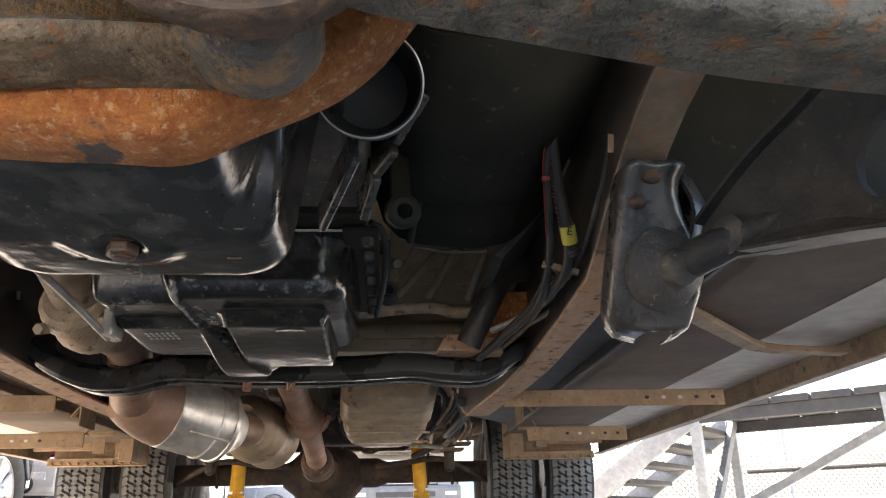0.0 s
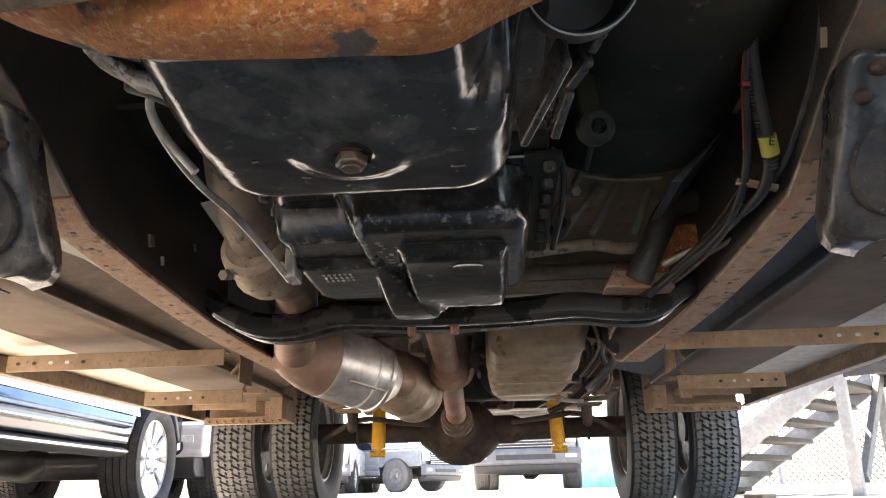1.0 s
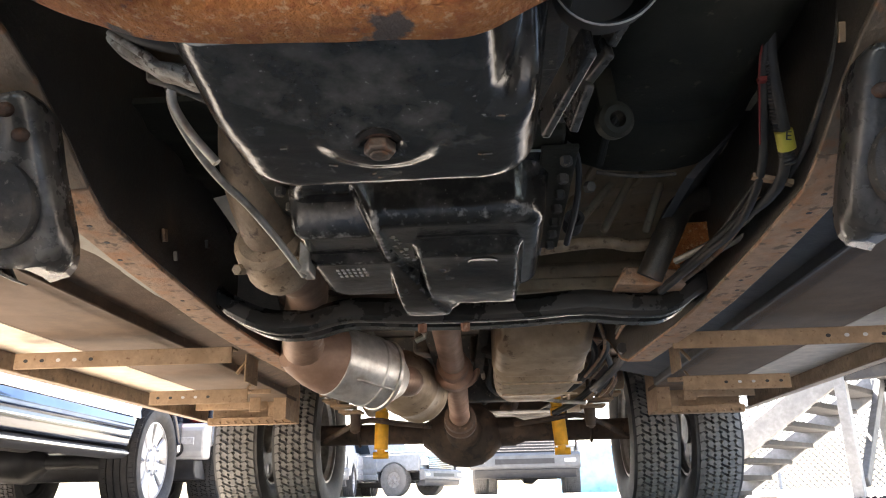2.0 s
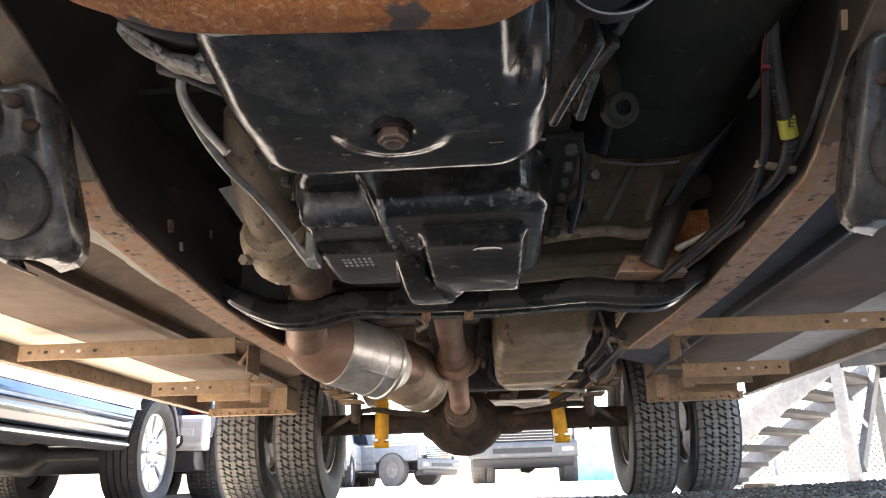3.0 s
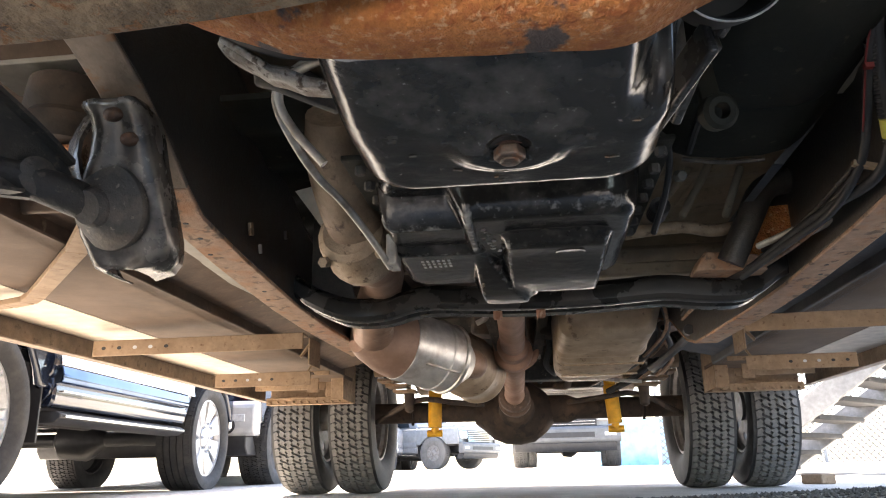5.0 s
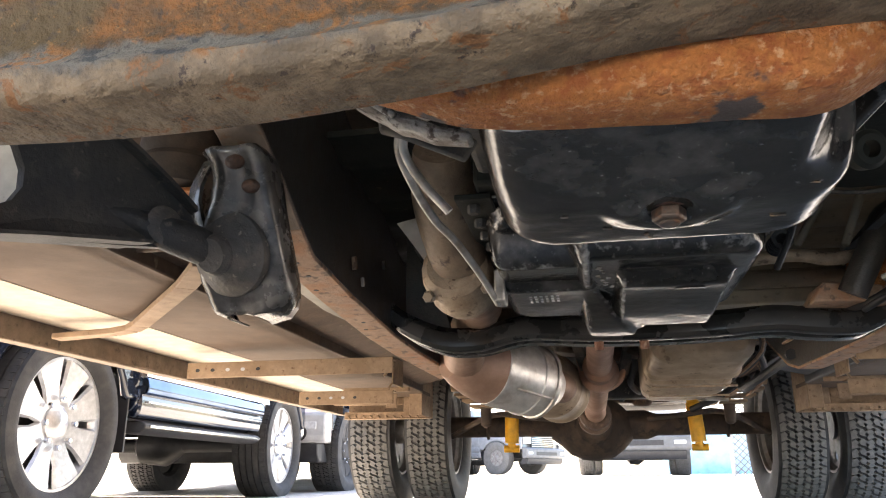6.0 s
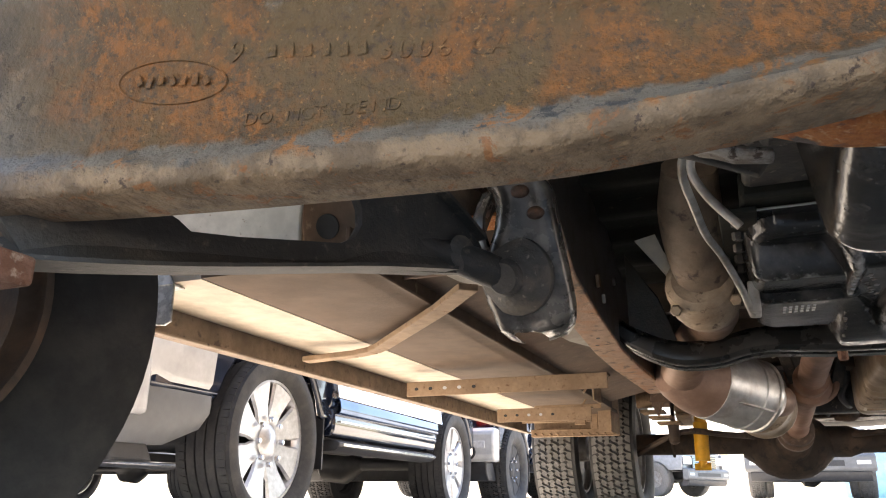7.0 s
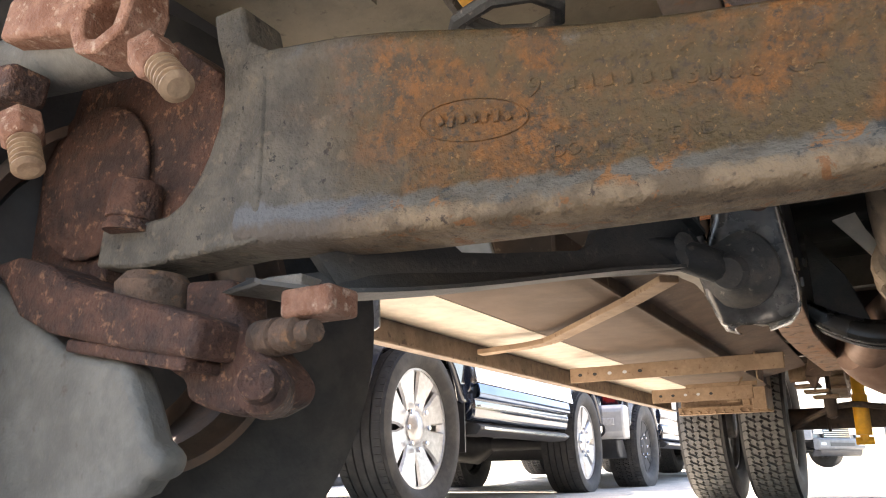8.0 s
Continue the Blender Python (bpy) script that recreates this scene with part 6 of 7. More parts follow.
    bm = lathe(bmesh.new(), [(0, 0.026), (0.006, 0.026), (0.007, 0.023), (0.012, 0.023), (0.013, 0.026), (0.05, 0.024), (0.055, 0.012)], (-0.945, 1.185, 0.40), (0.12, 0, 1), 18)
    part("kingpin_boot", bm, M_KNUCKLE, k, "ribbed rusty dust cap")
    # splash shield and brake disc inside the wheel
    bm = bmesh.new()
    prism(bm, [(-1.28, 0.42), (-1.144, 0.381), (-1.062, 0.33), (-0.998, 0.289), (-0.902, 0.269), (-0.884, 0.239), (-0.865, 0.202), (-0.845, 0.19), (-0.849, 0.172), (-0.865, 0.168), (-0.875, 0.157), (-0.943, 0.138), (-1.28, 0.13)], 'y', 1.162, 1.195)
    part("brake_caliper", bm, M_SHIELD, truck, "plain grey cast brake caliper", bev=0.012, seg=3)
    bm = lathe(bmesh.new(), [(-0.012, 0.165), (0.012, 0.165), (0.012, 0.06), (-0.012, 0.06)], (-1.15, 1.31, 0.385), (1, 0, 0), 40)
    part("brake_disc", bm, M_DARKSTEEL, truck, "worn steel brake disc")
    pts = [(-0.60 + 0.055 * math.cos(a * 0.7), 1.33 + 0.055 * math.sin(a * 0.7), 0.545 + 0.0065 * a) for a in range(46)]
    part("coil_spring", tube(bmesh.new(), pts, 0.0085, 8, 1), M_DULL, truck, "dull black coil spring")
    bm = lathe(bmesh.new(), [(0, 0.03), (0.02, 0.066), (0.03, 0.066), (0.035, 0.02)], (-0.60, 1.33, 0.512), (0, 0, 1), 24)
    part("spring_seat", bm, M_BEAMGREY, truck, "worn grey spring seat")
    bm = lathe(bmesh.new(), [(0, 0.015), (0.02, 0.028), (0.30, 0.028)], (-0.618, 1.30, 0.612), (0.05, 0.1, 1), 18)
    part("shock_absorber", bm, M_YELLOW, truck, "bright yellow shock absorber")
    bm = lathe(bmesh.new(), [(0, 0.02), (0.02, 0.022), (0.06, 0.022), (0.065, 0.03), (0.12, 0.03)], (-0.70, 1.16, 0.63), (1, 0.1, 0.05), 16)
    part("bump_stop", bm, M_DULL, truck)


front_hub()


def marks_on_beam():
    """Worn raised edge, maker's oval and part number forged into the beam."""
    bm = bmesh.new()
    n = 36
    c = Vector((-0.585, 1.2, 0.445))
    ring = []
    for q in range(n):
        a = 2 * math.pi * q / n
        ring.append((a, 0.047 * math.cos(a), 0.0195 * math.sin(a)))
    def pt(u, v, d):
        x = c.x + u
        y = float(np.interp(x, [-0.80, -0.66, -0.48, -0.30, -0.15], [1.180, 1.198, 1.228, 1.252, 1.268])) + 0.0125
        return (x, y - d, c.z + v - 0.10 * u)
    loops = []
    for a, u, v in ring + ring[:1]:
        k = 1 - 0.06
        loops.append([pt(u, v, 0.0), pt(u * 0.985, v * 0.985, 0.0013), pt(u * 0.955, v * 0.955, 0.0013), pt(u * k, v * k, 0.0)])
    loft(bm, loops, caps=False)
    part("forged_oval", bm, M_BEAM, beam_l, "faint forged oval mark")
    rnd = random.Random(2)
    for k in range(7):
        u = -0.030 + 0.0095 * k
        bm = bmesh.new()
        p0, p1 = pt(u, 0.0, 0.0), pt(u + 0.006, 0.0, 0.0025)
        add_box(bm, ((p0[0] + p1[0]) / 2, (p0[1] + p1[1]) / 2 - 0.0008, p0[2] + rnd.uniform(-0.001, 0.001)), (0.0055, 0.0012, rnd.uniform(0.006, 0.011)), Matrix.Rotation(rnd.uniform(-0.5, 0.5), 4, "Y"))
        part("forged_mark", bm, M_BEAM, beam_l, bev=0.0008)
    def raised(ch, u, v, s):
        cu = bpy.data.curves.new("forged_letter", 'FONT')
        cu.body, cu.size, cu.extrude = ch, s, 0.0009
        tmp = bpy.data.objects.new("tmp", cu)
        scene.collection.objects.link(tmp)
        dg = bpy.context.evaluated_depsgraph_get()
        dg.update()
        me = bpy.data.meshes.new_from_object(tmp.evaluated_get(dg))
        bpy.data.objects.remove(tmp)
        bm = bmesh.new()
        bm.from_mesh(me)
        p = pt(u, v, 0.0003)
        ang = math.atan(0.165)
        bmesh.ops.transform(bm, matrix=Matrix.Translation(p) @ Matrix.Rotation(ang, 4, 'Z') @ Matrix.Rotation(radians(6), 4, 'Y') @ Matrix.Rotation(radians(90), 4, 'X'), verts=bm.verts)
        part("forged_letter", bm, M_BEAM, beam_l)
    for i, ch in enumerate("3006"):
        raised(ch, 0.163 + i * 0.0142, 0.014, 0.023)
    for i, ch in enumerate("CA"):
        raised(ch, 0.229 + i * 0.0142, 0.014, 0.023)
    raised("9", 0.044, 0.016, 0.026)
    for i, ch in enumerate("DO NOT BEND"):
        if ch != " ":
            raised(ch, 0.062 + i * 0.0108, -0.0370 + 0.0010 * i, 0.0150)
    for i in range(6):
        p = pt(0.080 + 0.0142 * i, 0.022, 0.0002)
        part("forged_mark", box((p[0], p[1] - 0.0006, p[2] + 0.002), (0.008, 0.0014, rnd.uniform(0.010, 0.014))), M_BEAM, beam_l, bev=0.001)


marks_on_beam()


# ---- cables and hoses by the right rail ----
def looms():
    bm = tube(bmesh.new(), [(0.455, 1.72, 0.70), (0.466, 1.80, 0.595), (0.496, 1.874, 0.508), (0.500, 1.94, 0.470), (0.492, 2.08, 0.476), (0.478, 2.2, 0.474), (0.43, 2.34, 0.445), (0.40, 2.48, 0.46)], 0.0075, 10, 5)
    a = part("cable_loom", bm, M_LOOM, truck, "black corrugated cable loom")
    prof = []
    for k in range(30):
        prof += [(k * 0.005, 0.0108), (k * 0.005 + 0.0025, 0.0090)]
    bm = lathe(bmesh.new(), prof, (0.462, 1.805, 0.596), (0.26, 0.56, -0.66), 14)
    part("corrugated_sleeve", bm, M_LOOM, a, "ribbed black plastic sleeve")
    bm = lathe(bmesh.new(), [(0, 0.0114), (0.026, 0.0114)], (0.491, 1.862, 0.520), (0.26, 0.56, -0.66), 16)
    part("yellow_tag", bm, M_TAG, a, "yellow tape tag with a black letter")
    bm = bmesh.new()
    cu = bpy.data.curves.new("tag_letter", 'FONT')
    cu.body, cu.size, cu.extrude = "E", 0.016, 0.0008
    tmp = bpy.data.objects.new("tmp", cu)
    scene.collection.objects.link(tmp)
    dg = bpy.context.evaluated_depsgraph_get()
    dg.update()
    me = bpy.data.meshes.new_from_object(tmp.evaluated_get(dg))
    bpy.data.objects.remove(tmp)
    bm.from_mesh(me)
    bmesh.ops.transform(bm, matrix=look((0.488, 1.855, 0.503), (0.40, 1.2, 0.25)) @ Matrix.Rotation(radians(180), 4, 'Y') @ Matrix.Rotation(radians(-6), 4, 'Z'), verts=bm.verts)
    part("tag_letter", bm, M_INK, a)
    bm = tube(bmesh.new(), [(0.455, 1.74, 0.66), (0.460, 1.82, 0.575), (0.470, 1.87, 0.53), (0.478, 1.93, 0.485), (0.484, 2.06, 0.462), (0.465, 2.2, 0.456), (0.42, 2.33, 0.432)], 0.006, 10, 5)
    part("hose", bm, M_LOOM, truck, "black rubber hose")
    bm = tube(bmesh.new(), [(0.455, 1.70, 0.68), (0.450, 1.79, 0.59), (0.456, 1.83, 0.555), (0.466, 1.88, 0.51)], 0.0013, 6, 4)
    part("wire", bm, M_RED, truck, "thin red wire")
    bm = box((0.455, 1.812, 0.566), (0.010, 0.008, 0.006))
    part("wire_clip", bm, M_RED, truck)
    bm = bmesh.new()
    bar(bm, (0.468, 1.93, 0.487), (0.520, 1.93, 0.474), 0.010, 0.007)
    part("cable_tie", bm, M_TAN, truck, "pale plastic cable tie")
    for k, dz in enumerate((0.0, 0.014, 0.028)):
        bm = tube(bmesh.new(), [(0.50, 2.0, 0.480 + dz), (0.49, 2.2, 0.462 + dz), (0.45, 2.42, 0.452 + dz), (0.42, 2.7, 0.46 + dz), (0.44, 3.0, 0.48 + dz)], 0.004, 8, 4)
        part("brake_line", bm, M_DULL if k else M_RAIL, truck, "thin steel brake line")
    bm = tube(bmesh.new(), [(0.45, 2.98, 0.45), (0.50, 3.3, 0.47), (0.46, 3.7, 0.44), (0.50, 4.0, 0.50), (0.46, 4.2, 0.46), (0.36, 4.35, 0.42)], 0.014, 8, 5)
    part("hose", bm, M_LOOM, truck, "black rubber hose")


looms()


def rail_clips():
    for c, sz, m in (((0.527, 1.745, 0.585), (0.010, 0.006, 0.024), M_TAN), ((0.548, 1.75, 0.606), (0.014, 0.006, 0.022), M_TAN), ((0.536, 1.76, 0.560), (0.008, 0.006, 0.030), M_WELL),
                     ((-0.424, 2.099, 0.500), (0.006, 0.014, 0.022), M_TAN), ((-0.424, 2.28, 0.545), (0.006, 0.012, 0.016), M_DULL), ((-0.424, 2.147, 0.479), (0.006, 0.006, 0.016), M_WELL)):
        part("clip", box(c, sz, Matrix.Rotation(0.35, 4, 'X')), m, truck, "pale bent clip on the rail", bev=0.0015)
    bm = tube(bmesh.new(), [(0.535, 1.74, 0.66), (0.532, 1.76, 0.60), (0.528, 1.80, 0.555), (0.520, 1.88, 0.50), (0.510, 1.96, 0.475)], 0.0045, 8, 4)
    part("brake_line", bm, M_DULL, truck, "thin steel brake line")


rail_clips()


def right_inner_panel():
    """Black drum-like inner cover between engine and rail."""
    sec = [(0.215, 0.80), (0.225, 0.66), (0.240, 0.610), (0.262, 0.585), (0.295, 0.572), (0.347, 0.566), (0.406, 0.567), (0.440, 0.574), (0.462, 0.590), (0.522, 0.650), (0.56, 0.72), (0.585, 0.80)]
    bm = bmesh.new()
    loft(bm, [[(0.37 + (a - 0.37) * k, y, 0.80 + (b - 0.80) * k + dz) for a, b in sec] for y, k, dz in ((1.55, 0.92, 0.012), (1.80, 0.96, 0.006), (1.93, 0.968, 0.004), (1.936, 0.963, 0.006), (1.942, 0.970, 0.003), (2.05, 0.985, 0.001), (2.07, 1.0, 0.0), (2.085, 0.99, 0.002), (2.09, 0.95, 0.02))], closed=False)
    cover = part("heater_cover", bm, M_OLIVEBLACK, truck, "dull black moulded inner cover with a seam", solid=0.004)
    bm = tube(bmesh.new(), [(0.285, 2.088, 0.572), (0.347, 2.090, 0.563), (0.41, 2.090, 0.564)], 0.0035, 8, 4)
    part("cover_lip", bm, M_DULL, cover, "paler lower lip")
    bm = tube(bmesh.new(), [(0.30, 1.70, 0.64), (0.315, 1.80, 0.60), (0.29, 1.95, 0.585), (0.28, 2.02, 0.555)], 0.006, 8, 4)
    part("heater_hose", bm, M_INK, cover)
    for x0, y0 in ((0.30, 2.10), (0.335, 2.16), (0.395, 2.13), (0.41, 2.20)):
        part("floor_stud", hexbolt(bmesh.new(), (x0, y0, 0.640), (0, -0.2, -1), 0.010, 0.016), M_UNDER, cover)
    bm = bmesh.new()
    prism(bm, [(0.425, 0.558), (0.44, 0.556), (0.545, 0.675), (0.60, 0.80), (0.595, 0.80), (0.540, 0.680)], 'y', 2.095, 2.42)
    part("footwell_side", bm, M_BLUEBLACK, truck, "blue-black footwell side")
    for y0, z0, ln in ((2.58, 0.545, 0.46), (2.66, 0.52, 0.50)):
        bm = tube(bmesh.new(), [(0.14, y0, z0), (0.25, y0, z0 + 0.004), (0.14 + ln, y0, z0 + 0.010)], 0.018, 10, 3)
        part("floor_bar", bm, M_UNDER, truck, "dull olive pressed floor bar")
    for x0 in (0.30, 0.40):
        part("floor_rib", box((x0, 2.30, 0.652), (0.012, 0.50, 0.012), Matrix.Rotation(0.15, 4, 'Z')), M_UNDER, truck, bev=0.003)
    bm = bmesh.new()
    lathe(bm, [(0, 0.02), (0.0, 0.035), (0.03, 0.035), (0.03, 0.02)], (0.335, 2.02, 0.625), (0.2, 1, 0), 20)
    part("grommet", bm, M_RUBBER, truck)


right_inner_panel()


# ---- other vehicles ----
def car_wheel(root, x, y, R, W, rim, face, mat, kind, spokes=8, rubber=None):
    """Alloy wheel; face = +1 or -1: the way its outside looks along x."""
    wheel = part("wheel", rim_mesh(W, rim), mat, root)
    bm = bmesh.new()
    for k in range(spokes):
        a = 2 * math.pi * k / spokes
        m = Matrix.Rotation(a, 4, 'X')
        vs = []
        for r, wd in ((0.05, 0.038), (rim * 0.6, 0.052), (rim - 0.008, 0.088)):
            dx = face * (W * 0.30 - 0.03 * (1 - r / rim))
            vs.append([m @ Vector(q) for q in ((dx, -wd, r), (dx + face * 0.012, -wd * 0.86, r), (dx + face * 0.012, wd * 0.86, r), (dx, wd, r), (dx - face * 0.02, 0, r))])
        loft(bm, vs)
    lathe(bm, [(0, 0.075), (0.018, 0.075), (0.03, 0.055), (0.034, 0.0)], (face * W * 0.22, 0, 0), (face, 0, 0), 24)
    part("spokes", bm, mat, wheel, "bright alloy spokes")
    for k in range(8):
        a = 2 * math.pi * (k + 0.5) / 8
        part("lug_nut", hexbolt(bmesh.new(), (face * W * 0.31, 0.098 * math.cos(a), 0.098 * math.sin(a)), (face, 0, 0), 0.013, 0.02), M_CHROME, wheel)
    bm = lathe(bmesh.new(), [(-0.01, rim * 0.86), (0.01, rim * 0.86)], (-face * 0.02, 0, 0), (1, 0, 0), 24)
    part("brake_disc", bm, M_DARKSTEEL, wheel)
    part("tyre", tyre_mesh(R, W, rim), rubber or M_RUBBER, wheel)
    part("tread", tread_mesh(R, W, kind), rubber or M_RUBBER, wheel)
    wheel.matrix_basis = pose(x, y, R, 37 * (1 + x), 0, 0)
    return wheel


def arch_side(bm, x, L0, L1, z0, z1, wheels, r, t=0.02):
    """A car's side with round wheel cut-outs: outline in y and z."""
    pts = [(L0, z0)]
    for wy in sorted(wheels):
        n = 12
        c0 = 0.36
        a0 = math.asin(max(min((z0 - c0) / r, 1), -1))
        for i in range(n + 1):
            a = math.pi - a0 - (math.pi - 2 * a0) * i / n
            pts.append((wy + r * math.cos(a), c0 + r * math.sin(a)))
    pts += [(L1, z0), (L1, z1), (L0, z1)]
    prism(bm, pts, 'x', x - t / 2, x + t / 2)


def pickup(name, m, paint, label, wheelbase=3.6, R=0.39, rim=0.265, wheel_mat=M_ALLOY, kind="ribs", low=0.52, chrome=True, group="vehicles parked in the yard", bumper=None, rubber=None, nose=0.85, tail=1.05, fog=False, wrap=False):
    """A crew-cab pickup; its length runs along y, front towards -y, its right side is +x."""
    root = thing(name, (0, 0, 0), label, "pickup", group)
    f, b = 0.0, wheelbase
    bm = bmesh.new()
    for s in (-1, 1):
        arch_side(bm, s * 0.955, f - nose, b + tail, low, 1.10, (f, b), R + 0.09, 0.04)
    add_box(bm, (0, (f + b + tail - nose) / 2, 0.90), (1.80, wheelbase + nose + tail - 0.1, 0.40))
    add_box(bm, (0, f + 0.60 - nose / 2 - 0.2, 1.10), (1.70, nose + 0.4, 0.16))
    part("body", bm, paint, root, "", bev=0.02)
    for s in (-1, 1):
        prof = [(0.93, 0.47), (0.960, 0.475), (0.985, 0.50), (0.996, 0.53), (0.990, 0.545), (0.968, 0.560), (0.966, 0.575), (0.990, 0.60), (1.000, 0.66), (0.996, 0.71), (0.978, 0.735), (0.976, 0.75), (0.988, 0.80), (0.998, 0.88), (0.994, 0.98), (0.970, 1.06), (0.94, 1.12), (0.90, 1.12), (0.90, 0.47)]
        for y0, y1 in ((f + R + 0.12, f + 1.42), (f + 1.43, b - R - 0.12)):
            bm = bmesh.new()
            loft(bm, [[(s * a, y, z) for a, z in prof] for y in (y0, y1)])
            part("door", bm, paint, root, "", bev=0.006)
        if wrap:
            # sky reflections in the dark paint, built as blue and chrome bands
            bm = bmesh.new()
            blue = [(0.985, 0.550), (1.028, 0.556), (1.036, 0.566), (1.036, 0.590), (1.032, 0.615), (1.026, 0.632), (0.985, 0.634)]
            loft(bm, [[(s * a, y, z) for a, z in blue] for y in (f + R + 0.14, b - R - 0.20)])
            part("side_crease", bm, M_SKYBLUE, root, "blue band for the sky's reflection in the paint", sharp=60, bev=0.003)
            bm = bmesh.new()
            band = [(0.985, 0.636), (1.024, 0.638), (1.018, 0.670), (1.010, 0.720), (1.004, 0.810), (0.985, 0.830)]
            loft(bm, [[(s * a, y, z) for a, z in band] for y in (f + R + 0.14, b - R - 0.20)])
            part("side_cladding", bm, M_CHROME, root, "chrome band for the white reflection in the paint", sharp=60, bev=0.003)
            part("side_moulding", box((s * 1.012, (f + b) / 2, 0.520), (0.010, b - f - 1.15, 0.007)), M_CHROME, root, "thin bright moulding")
            bm = bmesh.new()
            loft(bm, [[(s * (a - 0.004), y, z) for a, z in band] for y in (b - R - 0.18, b - R - 0.06)])
            part("rear_cladding", bm, M_CHROME, root, "bright corner ahead of the rear wheel", sharp=60, bev=0.003)
    bm = bmesh.new()
    loft(bm, [[(-0.90, f + 0.55, 1.1), (0.90, f + 0.55, 1.1), (0.90, f + 2.5, 1.1), (-0.90, f + 2.5, 1.1)], [(-0.72, f + 1.05, 1.80), (0.72, f + 1.05, 1.80), (0.72, f + 2.35, 1.80), (-0.72, f + 2.35, 1.80)]])
    cab = part("cab", bm, paint, root, bev=0.05)
    for s in (-1, 1):
        bm = bmesh.new()
        loft(bm, [[(s * 0.895, f + 0.85, 1.16), (s * 0.905, f + 0.85, 1.16), (s * 0.905, f + 2.35, 1.16), (s * 0.895, f + 2.35, 1.16)], [(s * 0.745, f + 1.15, 1.70), (s * 0.755, f + 1.15, 1.70), (s * 0.755, f + 2.25, 1.70), (s * 0.745, f + 2.25, 1.70)]])
        part("side_window", bm, M_GLASS, cab)
    # bright sill panels, running board and bumper
    for s in (-1, 1):
        bm = bmesh.new()
        prism(bm, [(s * 0.93, 0.44), (s * 0.985, 0.445), (s * 1.00, 0.47), (s * 1.005, 0.52), (s * 0.995, 0.58), (s * 0.95, 0.60)], 'y', f + 0.52, b - 0.55)
        part("rocker_panel", bm, paint, root, "dark curved rocker panel" if paint is M_BODYDARK else "curved rocker panel", bev=0.012)
        bm = bmesh.new()
        prism(bm, [(s * 0.90, 0.37), (s * 0.99, 0.375), (s * 1.02, 0.395), (s * 1.02, 0.415), (s * 0.99, 0.43), (s * 0.90, 0.43)], 'y', f + 0.56, b - 0.6)
        part("running_board", bm, M_PLASTIC, root, "black running board", bev=0.006)
        bm = box((s * 1.022, (f + b) / 2, 0.405), (0.006, b - f - 1.2, 0.012))
        part("board_trim", bm, M_CHROME, root, "thin bright trim strip")
        bm = box((s * 0.94, f + 0.47, 0.46), (0.06, 0.012, 0.36))
        part("mud_flap", bm, M_PLASTIC, root, "black rubber mud flap")
    bm = bmesh.new()
    prism(bm, [(f - nose - 0.130, 0.42), (f - nose - 0.170, 0.46), (f - nose - 0.170, 0.66), (f - nose - 0.120, 0.70), (f - nose, 0.70), (f - nose, 0.42)], 'x', -0.98, 0.98)
    part("bumper", bm, bumper or (M_CHROME if chrome else M_PLASTIC), root, "", bev=0.02)
    bm = bmesh.new()
    prism(bm, [(f - nose - 0.070, 0.27), (f - nose - 0.120, 0.33), (f - nose - 0.130, 0.42), (f - nose + 0.050, 0.42), (f - nose + 0.150, 0.27)], 'x', -0.90, 0.90)
    part("valance", bm, M_PLASTIC, root, "lower valance", bev=0.01)
    if wrap:
        for s in (-1, 1):
            bm = bmesh.new()
            loft(bm, [[(s * 0.90, y0, z0), (s * (0.955 + dx), y0, z0), (s * (0.990 + dx), y0, z0 + 0.05), (s * (1.0 + dx), y0, (z0 + z1) / 2), (s * (0.985 + dx), y0, z1 - 0.03), (s * 0.90, y0, z1)]
                      for y0, z0, z1, dx in ((f - nose - 0.16, 0.54, 0.82, -0.07), (f - nose - 0.08, 0.53, 0.84, -0.02), (f - nose + 0.10, 0.52, 0.86, 0.0), (f - R - 0.13, 0.52, 0.88, 0.0))])
            part("bumper_corner", bm, M_BODYWHITE, root, "white painted bumper corner", sharp=50)
            bm = bmesh.new()
            loft(bm, [[(s * 0.86, y0, z0), (s * (0.93 + dx), y0, z0), (s * (0.975 + dx), y0, z0 + 0.06), (s * (0.975 + dx), y0, 0.525), (s * 0.86, y0, 0.525)]
                      for y0, z0, dx in ((f - nose - 0.16, 0.36, -0.07), (f - nose - 0.05, 0.33, -0.02), (f - nose + 0.15, 0.33, 0.0), (f - R - 0.11, 0.40, 0.0))])
            part("valance_corner", bm, M_BUMPER, root, "grey lower valance corner", sharp=50)
    part("bumper_slot", box((0, f - nose - 0.172, 0.55), (1.05, 0.012, 0.09)), M_PLASTIC, root, "dark air slot in the bumper", bev=0.004)
    for s in (-1, 1):
        part("marker_lamp", box((s * 0.80, f - nose - 0.170, 0.56), (0.20, 0.012, 0.06)), M_LENS, root, "clear marker lamp", bev=0.004)
    if fog:
        for s in (-1, 1):
            bm = turned_ring([(0, 0.052), (0.012, 0.066), (0.020, 0.066), (0.020, 0.048)], (s * 0.76, f - nose - 0.17, 0.50), (0, -1, 0), 24)
            lamp = part("fog_lamp", bm, M_PLASTIC, root, "round fog lamp in a black ring")
            part("lens", lathe(bmesh.new(), [(0, 0.052), (0.010, 0.050), (0.016, 0.030)], (s * 0.76, f - nose - 0.172, 0.50), (0, -1, 0), 20), M_LENS, lamp)
    for k in range(6):
        part("grille_slat", box((0, f - nose - 0.045, 0.74 + 0.05 * k), (1.10, 0.02, 0.014)), M_CHROME, root)
    bm = bmesh.new()
